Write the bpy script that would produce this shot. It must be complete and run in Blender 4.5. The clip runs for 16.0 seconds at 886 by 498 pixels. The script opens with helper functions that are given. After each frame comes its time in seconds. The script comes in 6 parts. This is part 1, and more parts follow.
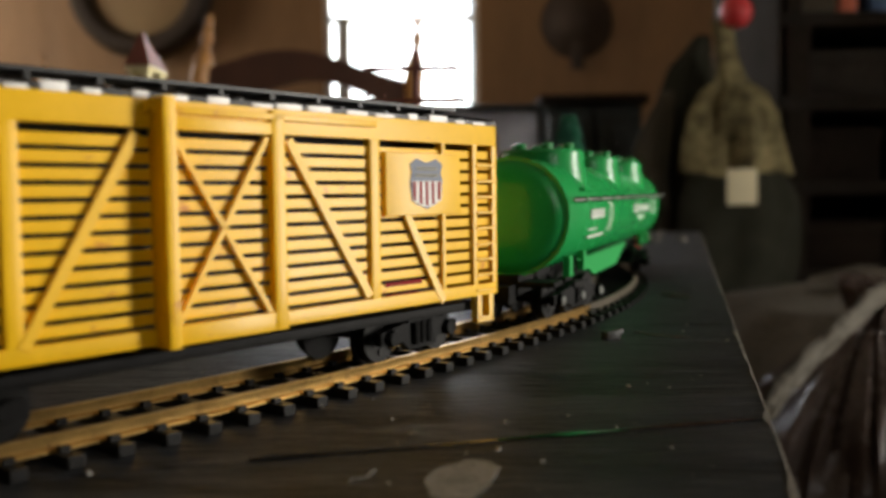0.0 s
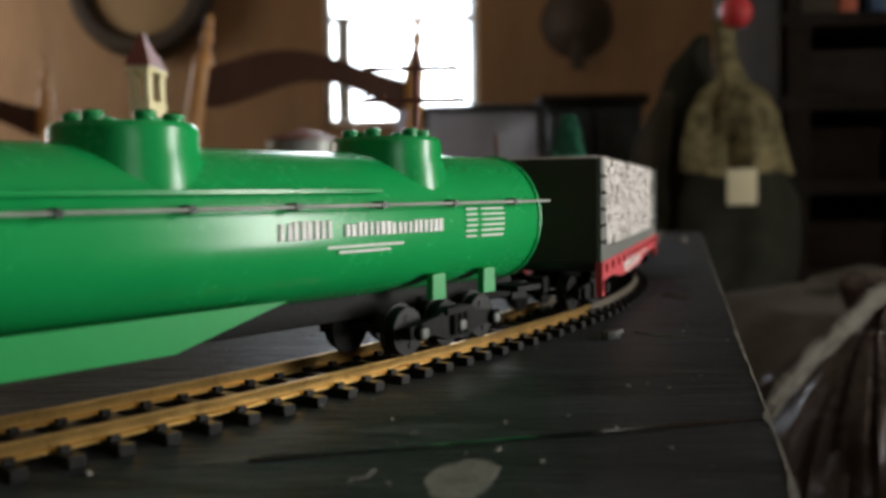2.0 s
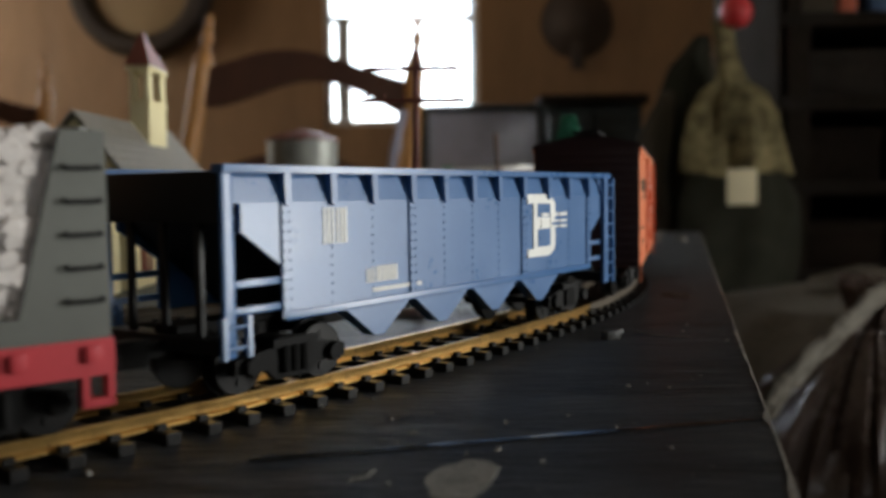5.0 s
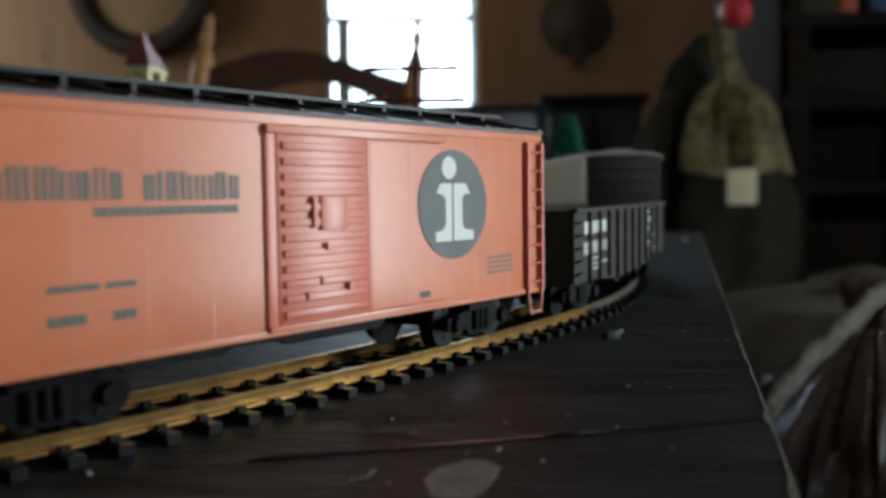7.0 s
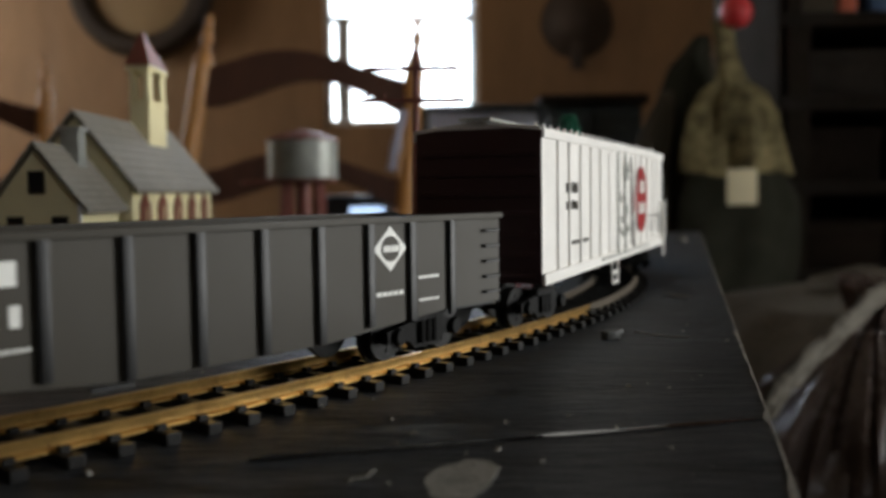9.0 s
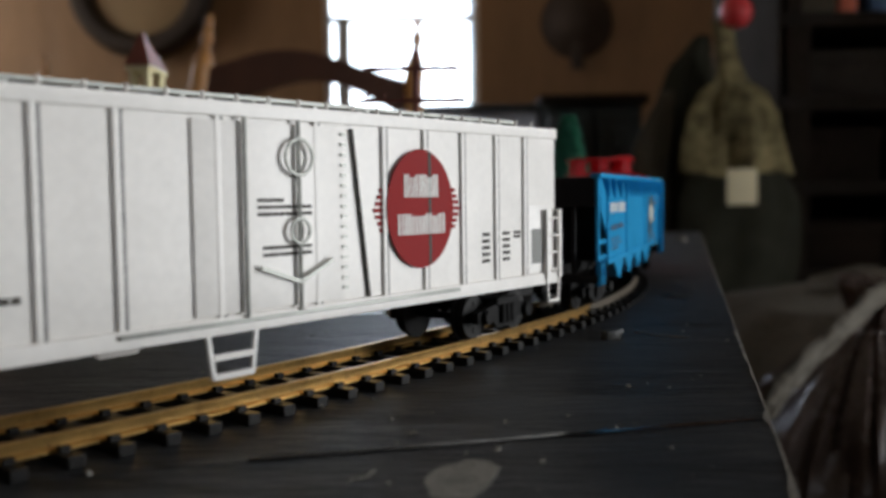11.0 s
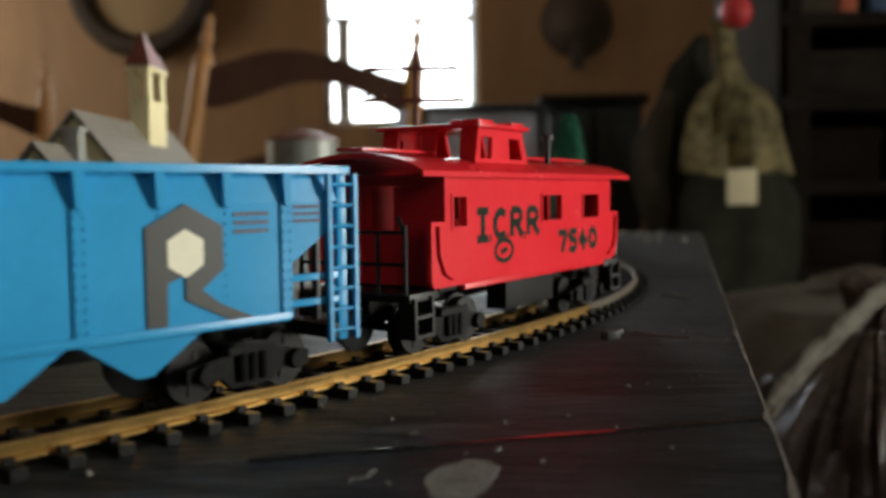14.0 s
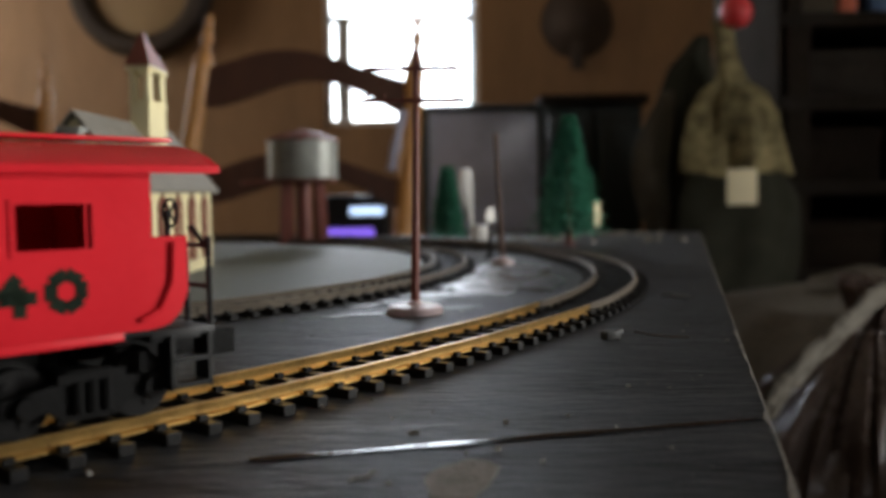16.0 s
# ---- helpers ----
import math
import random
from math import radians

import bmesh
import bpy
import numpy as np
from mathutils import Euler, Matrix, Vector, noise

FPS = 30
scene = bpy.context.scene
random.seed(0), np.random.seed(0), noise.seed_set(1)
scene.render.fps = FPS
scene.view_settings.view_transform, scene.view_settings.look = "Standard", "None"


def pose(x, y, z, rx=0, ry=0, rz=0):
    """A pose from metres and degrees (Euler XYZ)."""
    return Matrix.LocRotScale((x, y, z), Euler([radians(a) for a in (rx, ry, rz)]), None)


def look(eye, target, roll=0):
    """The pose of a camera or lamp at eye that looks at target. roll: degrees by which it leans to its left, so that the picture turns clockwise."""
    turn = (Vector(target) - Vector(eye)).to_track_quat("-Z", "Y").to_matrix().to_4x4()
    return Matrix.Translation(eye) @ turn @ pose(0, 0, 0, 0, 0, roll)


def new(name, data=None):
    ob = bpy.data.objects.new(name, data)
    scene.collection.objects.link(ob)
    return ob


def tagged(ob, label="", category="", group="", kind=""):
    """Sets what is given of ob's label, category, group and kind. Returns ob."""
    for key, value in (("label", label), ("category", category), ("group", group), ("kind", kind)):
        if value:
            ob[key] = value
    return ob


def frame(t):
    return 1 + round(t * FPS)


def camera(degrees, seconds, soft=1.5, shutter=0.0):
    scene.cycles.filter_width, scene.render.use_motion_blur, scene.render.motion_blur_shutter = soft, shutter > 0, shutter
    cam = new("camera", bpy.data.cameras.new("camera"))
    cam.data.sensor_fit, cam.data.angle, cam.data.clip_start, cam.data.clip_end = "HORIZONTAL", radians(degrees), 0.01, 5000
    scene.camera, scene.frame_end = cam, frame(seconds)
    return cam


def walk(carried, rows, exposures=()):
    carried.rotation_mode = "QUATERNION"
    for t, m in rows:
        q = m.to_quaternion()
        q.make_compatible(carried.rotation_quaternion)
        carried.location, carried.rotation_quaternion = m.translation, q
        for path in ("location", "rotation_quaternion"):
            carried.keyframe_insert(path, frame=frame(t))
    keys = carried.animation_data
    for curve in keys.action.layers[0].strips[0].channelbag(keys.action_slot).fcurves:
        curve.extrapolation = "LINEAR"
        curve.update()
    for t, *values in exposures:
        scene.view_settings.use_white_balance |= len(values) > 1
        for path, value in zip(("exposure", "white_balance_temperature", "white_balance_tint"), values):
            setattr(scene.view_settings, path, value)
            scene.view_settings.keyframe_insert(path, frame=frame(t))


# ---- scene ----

# camera: lying on the layout board, looking along the passing train
RAIL = 0.0045
EYE = (0.0, 0.0, 0.0387)
cam = camera(51.24, 16.0, soft=3.2, shutter=0.18)
VIEW = look(EYE, (0.0, 1.0, 0.0387 - 0.0597), -0.766)
walk(cam, [(0.0, VIEW), (16.0, VIEW)], exposures=[(0.0, 0.43, 6900, 10), (0.5, 0.47, 6800, 9), (1.5, 0.42, 6500, 8), (4.2, 0.30, 6350, 8), (6.5, 0.06, 6200, 4), (6.9, 0.06, 5600, 0), (7.8, 0.16, 5400, 0), (9.0, 0.20, 6250, 8), (11.4, 0.04, 6000, 10), (12.5, 0.32, 5950, 10), (13.3, 0.41, 6700, 5), (14.2, 0.37, 6700, 6), (15.0, 0.34, 6450, 10), (16.0, 0.33, 6400, 10)])
cam.data.dof.use_dof = True
cam.data.dof.focus_distance = 0.195
cam.data.dof.aperture_fstop = 17.0

# ---- light: sky and window lamps, plus added west and south fill ----
world = bpy.data.worlds.new("sky")
scene.world = world
world.use_nodes = True
wn = world.node_tree
sky = wn.nodes.new("ShaderNodeTexSky")
sky.sky_type = "NISHITA"
sky.sun_disc = False
sky.sun_elevation, sky.sun_rotation = radians(38), radians(200)
wn.nodes["Background"].inputs[1].default_value = 0.15
wn.links.new(sky.outputs[0], wn.nodes["Background"].inputs[0])


def area_lamp(name, m, w, h, power, col):
    d = bpy.data.lights.new(name, "AREA")
    d.shape, d.size, d.size_y, d.energy, d.color = "RECTANGLE", w, h, power, col
    ob = new(name, d)
    ob.matrix_world = m
    return ob


area_lamp("daylight_side", look((2.13, 0.41, 0.17), (0.0, 0.28, 0.17)), 0.40, 1.55, 45.0, (1.0, 0.97, 0.92))
area_lamp("daylight_far", look((-0.17, 3.27, 0.72), (-0.17, 0.0, 0.30)), 0.54, 0.95, 11.0, (0.90, 0.95, 1.0))
# west and south lamps are added fill; neither source is seen
area_lamp("fill_west", look((-2.44, 2.5, 0.75), (1.0, 2.9, 0.5)), 0.9, 0.9, 13.5, (1.0, 0.90, 0.76))
area_lamp("fill_south", look((1.1, -1.64, 0.9), (0.9, 1.0, 0.5)), 0.8, 0.9, 3.0, (1.0, 0.93, 0.82))

# ---- materials ----


def mat(name, col, rough=0.5, metal=0.0, var=0.18, scale=60.0, bump=0.15, dirt=None, dirt_amount=0.0, emit=0.0, stretch=(1, 1, 1), coat=0.0, spec=0.5):
    m = bpy.data.materials.new(name)
    m.use_nodes = True
    t = m.node_tree
    n, l = t.nodes, t.links
    b = n["Principled BSDF"]
    b.inputs["Roughness"].default_value = rough
    b.inputs["Metallic"].default_value = metal
    b.inputs["Coat Weight"].default_value = coat
    b.inputs["Specular IOR Level"].default_value = spec
    co = n.new("ShaderNodeTexCoord")
    mp = n.new("ShaderNodeMapping")
    mp.inputs["Scale"].default_value = stretch
    l.new(co.outputs["Object"], mp.inputs[0])
    big, fine = n.new("ShaderNodeTexNoise"), n.new("ShaderNodeTexNoise")
    big.inputs["Scale"].default_value, big.inputs["Detail"].default_value = scale, 5
    fine.inputs["Scale"].default_value, fine.inputs["Detail"].default_value = scale * 9, 4
    info = n.new("ShaderNodeObjectInfo")
    off = n.new("ShaderNodeVectorMath")
    off.operation = "MULTIPLY_ADD"
    l.new(info.outputs["Random"], off.inputs[0])
    off.inputs[1].default_value = (3.1, 5.3, 7.7)
    l.new(mp.outputs[0], off.inputs[2])
    for q in (big, fine):
        l.new(off.outputs[0], q.inputs["Vector"])
    mix = n.new("ShaderNodeMix")
    mix.data_type = "FLOAT"
    mix.inputs[0].default_value = 0.4
    l.new(big.outputs[0], mix.inputs[2])
    l.new(fine.outputs[0], mix.inputs[3])
    ramp = n.new("ShaderNodeValToRGB")
    e = ramp.color_ramp.elements
    e[0].position, e[1].position = 0.3, 0.7
    e[0].color = (*[c * (1 - var) for c in col], 1)
    e[1].color = (*[min(1, c * (1 + var)) for c in col], 1)
    l.new(mix.outputs[0], ramp.inputs[0])
    out = ramp.outputs[0]
    if dirt:
        dn = n.new("ShaderNodeTexNoise")
        dn.inputs["Scale"].default_value, dn.inputs["Detail"].default_value = scale * 2.3, 8
        dn.inputs["Roughness"].default_value = 0.7
        l.new(off.outputs[0], dn.inputs["Vector"])
        dr = n.new("ShaderNodeValToRGB")
        dr.color_ramp.elements[0].position, dr.color_ramp.elements[1].position = 0.62 - dirt_amount * 0.3, 0.72
        l.new(dn.outputs[0], dr.inputs[0])
        dm = n.new("ShaderNodeMix")
        dm.data_type = "RGBA"
        l.new(dr.outputs[0], dm.inputs[0])
        l.new(out, dm.inputs[6])
        dm.inputs[7].default_value = (*dirt, 1)
        out = dm.outputs[2]
    l.new(out, b.inputs["Base Color"])
    rr = n.new("ShaderNodeMapRange")
    rr.inputs[3].default_value, rr.inputs[4].default_value = max(0, rough - 0.12), min(1, rough + 0.12)
    l.new(mix.outputs[0], rr.inputs[0])
    l.new(rr.outputs[0], b.inputs["Roughness"])
    if bump:
        bp = n.new("ShaderNodeBump")
        bp.inputs["Strength"].default_value = bump
        bp.inputs["Distance"].default_value = 0.3 / scale
        l.new(mix.outputs[0], bp.inputs["Height"])
        l.new(bp.outputs[0], b.inputs["Normal"])
    if emit:
        b.inputs["Emission Color"].default_value = (*col, 1)
        b.inputs["Emission Strength"].default_value = emit
    return m


P = dict(var=0.08, scale=70, bump=0.007)
M_yellow = mat("yellow_plastic", (0.82, 0.47, 0.008), 0.36, spec=0.3, dirt=(0.45, 0.13, 0.03), dirt_amount=0.05, **P)
M_green = mat("green_gloss_plastic", (0.010, 0.29, 0.070), 0.25, spec=0.36, **P)
M_red = mat("red_plastic", (0.68, 0.020, 0.031), 0.24, spec=0.25, **P)
M_flat_red = mat("faded_red_plastic", (0.48, 0.04, 0.05), 0.48, **P)
M_grey = mat("grey_green_plastic", (0.11, 0.115, 0.10), 0.5, **P)
M_bm = mat("medium_blue_plastic", (0.045, 0.125, 0.29), 0.3, **P)
M_rock = mat("sky_blue_plastic", (0.035, 0.31, 0.60), 0.22, spec=0.26, **P)
M_orange = mat("orange_plastic", (0.70, 0.225, 0.105), 0.34, **P)
M_orange_door = mat("deep_orange_plastic", (0.62, 0.145, 0.07), 0.34, **P)
M_gon = mat("charcoal_plastic", (0.037, 0.032, 0.0225), 0.6, spec=0.3, **P)
M_white = mat("white_plastic", (0.80, 0.78, 0.74), 0.42, **P)
M_maroon = mat("dark_maroon_plastic", (0.030, 0.0095, 0.011), 0.5, **P)
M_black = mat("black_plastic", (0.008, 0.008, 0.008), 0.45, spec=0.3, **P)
M_truck = mat("dusty_black_plastic", (0.004, 0.0038, 0.0035), 0.6, spec=0.12, var=0.4, scale=180, bump=0.2, dirt=(0.016, 0.015, 0.014), dirt_amount=0.06)
M_wheel = mat("blackened_steel", (0.008, 0.0075, 0.007), 0.45, 0.2, spec=0.2, var=0.3, scale=200, bump=0.1)
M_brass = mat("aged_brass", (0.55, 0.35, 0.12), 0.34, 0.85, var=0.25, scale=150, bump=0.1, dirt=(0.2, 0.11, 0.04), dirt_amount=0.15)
# tarnish darkened further: the far rails' dim reflection is put into the colour
M_dimtarnish = mat("dimmed_tarnished_brass", (0.12, 0.098, 0.07), 0.55, 0.25, var=0.3, scale=150, bump=0.1)
M_tie = mat("black_plastic_tie", (0.008, 0.0075, 0.007), 0.5, spec=0.25, var=0.35, scale=200, bump=0.2)
M_ink_white = mat("white_lettering", (0.70, 0.70, 0.66), 0.5, **P)
M_ink_black = mat("black_lettering", (0.02, 0.022, 0.02), 0.5, **P)
M_ink_green = mat("dark_green_marker", (0.012, 0.020, 0.012), 0.75, spec=0.1, var=0.5, scale=300, bump=0.1)
M_ink_grey = mat("grey_lettering", (0.10, 0.095, 0.07), 0.5, **P)
M_ink_red = mat("brick_red_print", (0.27, 0.022, 0.022), 0.7, spec=0.12, **P)
M_green_satin = mat("satin_green_plastic", (0.010, 0.30, 0.068), 0.5, spec=0.25, **P)
M_ink_blue = mat("navy_print", (0.03, 0.05, 0.10), 0.5, **P)
M_cream_ink = mat("cream_print", (0.75, 0.72, 0.55), 0.5, **P)
M_log = mat("cut_pulpwood", (0.60, 0.56, 0.53), 0.85, var=0.25, scale=300, bump=0.4, dirt=(0.25, 0.2, 0.16), dirt_amount=0.12)
M_board = mat("black_painted_board", (0.0270, 0.0300, 0.0340), 0.50, spec=0.12, var=0.7, scale=14, bump=0.25, stretch=(1, 5, 1), dirt=(0.080, 0.086, 0.094), dirt_amount=0.30)
M_groundgreen = mat("grey_green_painted_board", (0.078, 0.092, 0.075), 0.6, var=0.2, scale=30, bump=0.2)
M_dirt = mat("pale_scuff", (0.21, 0.205, 0.185), 0.8, var=0.5, scale=160, bump=0.5)
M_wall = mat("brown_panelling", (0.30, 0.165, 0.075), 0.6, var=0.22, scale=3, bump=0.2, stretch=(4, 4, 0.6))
# same panelling with the shade of the other walls put into its colour
M_shadewall = mat("shaded_brown_panelling", (0.10, 0.06, 0.03), 0.6, var=0.22, scale=3, bump=0.2, stretch=(4, 4, 0.6))
M_ceil = mat("ceiling_board", (0.35, 0.28, 0.2), 0.8, var=0.1, scale=4)
M_floor = mat("worn_floorboards", (0.09, 0.06, 0.04), 0.6, var=0.3, scale=4, stretch=(1, 6, 1))
M_wood = mat("red_brown_wood", (0.06, 0.022, 0.010), 0.6, var=0.3, scale=14, bump=0.2, stretch=(1, 1, 0.2))
M_lightwood = mat("orange_varnished_wood", (0.52, 0.25, 0.07), 0.35, var=0.25, scale=16, bump=0.2, stretch=(1, 1, 0.2))
M_frame = mat("white_window_frame", (0.55, 0.5, 0.45), 0.5, var=0.1, scale=20)
M_cream = mat("cream_model_wall", (0.78, 0.70, 0.42), 0.6, **P)
M_shingle = mat("grey_model_roof", (0.20, 0.185, 0.155), 0.7, var=0.2, scale=160, bump=0.3)
M_oxide = mat("oxide_red_plastic", (0.17, 0.045, 0.03), 0.5, var=0.2, scale=120, bump=0.1)
M_tin = mat("weathered_tin", (0.32, 0.33, 0.30), 0.45, 0.3, var=0.25, scale=90, bump=0.1)
M_pine = mat("dark_pine_green", (0.075, 0.32, 0.21), 0.8, var=0.4, scale=300, bump=0.3)
M_camo = mat("camouflage_cloth", (0.23, 0.195, 0.10), 0.9, spec=0.1, var=0.6, scale=13, bump=0.4, dirt=(0.014, 0.016, 0.009), dirt_amount=0.75)
M_olivebrown = mat("dim_brown_cloth", (0.045, 0.036, 0.02), 0.9, var=0.5, scale=14, bump=0.4, dirt=(0.012, 0.012, 0.008), dirt_amount=0.3)
M_olive = mat("dark_olive_cloth", (0.032, 0.033, 0.024), 0.95, spec=0.08, var=0.3, scale=20, bump=0.4)
M_tag = mat("cream_paper_tag", (0.66, 0.60, 0.40), 0.8, var=0.06, scale=30)
M_bag = mat("black_plastic_sack", (0.075, 0.054, 0.045), 0.26, var=0.3, scale=10, bump=0.25)
M_darkbox = mat("dull_dark_card", (0.050, 0.046, 0.042), 0.95, spec=0.03, var=0.4, scale=12)
M_shelf = mat("dark_shelf_wood", (0.030, 0.025, 0.021), 0.92, spec=0.04, var=0.3, scale=10, bump=0.2)
M_redball = mat("red_plastic_ball", (0.55, 0.03, 0.035), 0.5, var=0.1, scale=20)
# pale base paints the window's glare onto the screen glass
M_screen = mat("glare_grey_screen", (0.50, 0.52, 0.62), 0.25, var=0.15, scale=5, bump=0.0)
M_case = mat("dark_green_case", (0.014, 0.022, 0.02), 0.5, var=0.2, scale=12)
M_violet = mat("violet_display", (0.22, 0.12, 0.75), 0.5, emit=0.9, **P)
M_led = mat("blue_white_display", (0.55, 0.72, 1.0), 0.5, emit=1.2, **P)
M_tan = mat("tan_hoop_centre", (0.36, 0.24, 0.12), 0.6, var=0.12, scale=9)
M_darkrim = mat("dark_brown_rim", (0.035, 0.022, 0.014), 0.5, var=0.3, scale=12)
M_bracket = mat("dark_brown_bracket", (0.055, 0.034, 0.022), 0.6, var=0.3, scale=12)
M_lavender = mat("pale_lavender", (0.42, 0.42, 0.52), 0.8, var=0.15, scale=20, bump=0.2)
M_pinkwhite = mat("pink_white_plastic", (0.62, 0.5, 0.5), 0.4, **P)
M_ridge = mat("glossy_varnish_strip", (0.02, 0.02, 0.02), 0.12, var=0.4, scale=60, bump=0.06)
M_sheenboard = mat("glossy_black_sheen", (0.018, 0.020, 0.024), 0.27, spec=0.5, var=0.5, scale=40, bump=0.10)
# glossy glue; its pale base also paints in the window's glint
M_glue = mat("shiny_dried_glue", (0.36, 0.37, 0.39), 0.2, var=0.5, scale=120, bump=0.1, spec=1.0)
M_crumb = mat("pale_crumbs", (0.30, 0.29, 0.26), 0.8, var=0.6, scale=90)
M_wheelclean = mat("dull_grey_metal", (0.07, 0.072, 0.07), 0.5, 0.3, var=0.3, scale=200)
M_shelfedge = mat("grey_brown_shelf_board", (0.034, 0.031, 0.028), 0.92, spec=0.04, var=0.3, scale=10, bump=0.2)
M_cloth = mat("grey_brown_cloth", (0.075, 0.065, 0.047), 0.9, var=0.3, scale=16, bump=0.4)
M_rawedge = mat("raw_plywood_edge", (0.17, 0.155, 0.13), 0.8, var=0.5, scale=120, bump=0.4, dirt=(0.02, 0.02, 0.02), dirt_amount=0.4)
M_glass = bpy.data.materials.new("window_glass")
M_glass.use_nodes = True
g = M_glass.node_tree.nodes["Principled BSDF"]
g.inputs["Transmission Weight"].default_value, g.inputs["Roughness"].default_value, g.inputs["IOR"].default_value = 1.0, 0.02, 1.05

# ---- mesh helpers ----


def bx(bm, x0, x1, y0, y1, z0, z1, bev=0.0, rot=None):
    m = Matrix.LocRotScale(((x0 + x1) / 2, (y0 + y1) / 2, (z0 + z1) / 2), None, (x1 - x0, y1 - y0, z1 - z0))
    r = bmesh.ops.create_cube(bm, size=1.0, matrix=(rot or Matrix()) @ m)
    if bev:
        ed = {e for v in r["verts"] for e in v.link_edges}
        bmesh.ops.bevel(bm, geom=list(ed), offset=bev, segments=2, affect="EDGES", profile=0.6)
    return r["verts"]


def cy(bm, a, b, r0, r1=None, seg=16):
    a, b = Vector(a), Vector(b)
    r1 = r0 if r1 is None else r1
    m = Matrix.Translation((a + b) / 2) @ (b - a).to_track_quat("Z", "Y").to_matrix().to_4x4()
    bmesh.ops.create_cone(bm, cap_ends=True, segments=seg, radius1=max(r0, 1e-5), radius2=max(r1, 1e-5), depth=(b - a).length, matrix=m)


def bar(bm, a, b, w, d):
    """A square bar from a to b in the x-z plane, w across, d deep in y."""
    a, b = Vector(a), Vector(b)
    v = b - a
    m = Matrix.Translation((a + b) / 2) @ Matrix.Rotation(-math.atan2(v.z, v.x), 4, "Y")
    bx(bm, -v.length / 2, v.length / 2, -d / 2, d / 2, -w / 2, w / 2, rot=m)


def poly(bm, pts, y0, y1):
    """A flat outline of (x, z) points, thick from y0 to y1."""
    lo = [bm.verts.new((x, y0, z)) for x, z in pts]
    hi = [bm.verts.new((x, y1, z)) for x, z in pts]
    n = len(pts)
    fs = [bm.faces.new(lo), bm.faces.new(hi[::-1])]
    for i in range(n):
        fs.append(bm.faces.new((lo[i], hi[i], hi[(i + 1) % n], lo[(i + 1) % n])))
    bmesh.ops.recalc_face_normals(bm, faces=fs)


def lathe(bm, prof, c=(0, 0, 0), seg=24, tilt=None):
    """A turned shape from (radius, height) pairs."""
    rings = []
    for r, z in prof:
        ring = []
        for i in range(seg):
            a = 2 * math.pi * i / seg
            v = Vector((max(r, 1e-5) * math.cos(a), max(r, 1e-5) * math.sin(a), z))
            if tilt:
                v = tilt @ v
            ring.append(bm.verts.new(v + Vector(c)))
        rings.append(ring)
    for p, q in zip(rings, rings[1:]):
        for i in range(seg):
            bm.faces.new((p[i], p[(i + 1) % seg], q[(i + 1) % seg], q[i]))
    bm.faces.new(rings[0][::-1])
    bm.faces.new(rings[-1])


def part(name, bm, material, parent=None, label="", smooth=True):
    me = bpy.data.meshes.new(name)
    bm.to_mesh(me)
    bm.free()
    me.materials.append(material)
    if smooth:
        me.shade_smooth()
        me.set_sharp_from_angle(angle=radians(32))
    ob = new(name, me)
    if parent:
        ob.parent = parent
    if label:
        ob["label"] = label
    return ob


def share(name, me, parent, m, label=""):
    ob = new(name, me)
    ob.parent = parent
    ob.matrix_basis = m
    if label:
        ob["label"] = label
    return ob


def thing(name, label, category, m=None, group="", kind=""):
    ob = new(name)
    ob.empty_display_size = 0.01
    if m is not None:
        ob.matrix_world = m
    return tagged(ob, label, category, group, kind)


def B():
    return bmesh.new()


def at(u, v, d):
    """A place d metres ahead, u to the right and v up in tangents of the bearing."""
    return Vector((u * d, d, EYE[2] + v * d))


# ---- the track's centre line: a wide near curve, a tight far curve, a closing sweep off to the side ----
CX, CY, R, TH0, K = -0.3110, 0.4607, 0.3902, -0.5143, 1.3019


def near_or_arc(s):
    if s >= 0:
        th = TH0 + s / R
        return Vector((CX + R * math.cos(th), CY + R * math.sin(th))), th + math.pi / 2
    n0, t0 = Vector((math.cos(TH0), math.sin(TH0))), Vector((-math.sin(TH0), math.cos(TH0)))
    f = s * K
    return Vector((CX, CY)) + n0 * R + t0 * (math.sin(f) / K) + n0 * ((math.cos(f) - 1) / K), TH0 + math.pi / 2 + f


S0, S1 = -0.33, 1.28
LINE = []
n_main = 400
for i in range(n_main + 1):
    q, a = near_or_arc(S0 + (S1 - S0) * i / n_main)
    LINE.append(q)
pa, aa = near_or_arc(S1)
pb, ab = near_or_arc(S0)
k0, k1 = Vector((math.cos(aa), math.sin(aa))) * 1.1, Vector((math.cos(ab), math.sin(ab))) * 1.1
for i in range(1, 200):
    u = i / 200
    LINE.append((2 * u**3 - 3 * u**2 + 1) * pa + (u**3 - 2 * u**2 + u) * k0 + (-2 * u**3 + 3 * u**2) * pb + (u**3 - u**2) * k1)
CUM = [S0]
for i in range(len(LINE)):
    CUM.append(CUM[-1] + (LINE[(i + 1) % len(LINE)] - LINE[i]).length)
LOOP = CUM[-1] - S0
CUMA = np.array(CUM)
LX = np.array([q.x for q in LINE] + [LINE[0].x])
LY = np.array([q.y for q in LINE] + [LINE[0].y])


def on_line(s):
    s = S0 + (s - S0) % LOOP
    return Vector((float(np.interp(s, CUMA, LX)), float(np.interp(s, CUMA, LY))))


def heading(s):
    d = on_line(s + 0.002) - on_line(s - 0.002)
    return math.atan2(d.y, d.x)


# how far the train has run, second by second
RUN_T = (0.0, 1.0, 2.0, 3.0, 4.2, 6.3, 7.0, 8.0, 9.2, 11.3, 12.0, 13.0, 14.0, 15.0, 16.0)
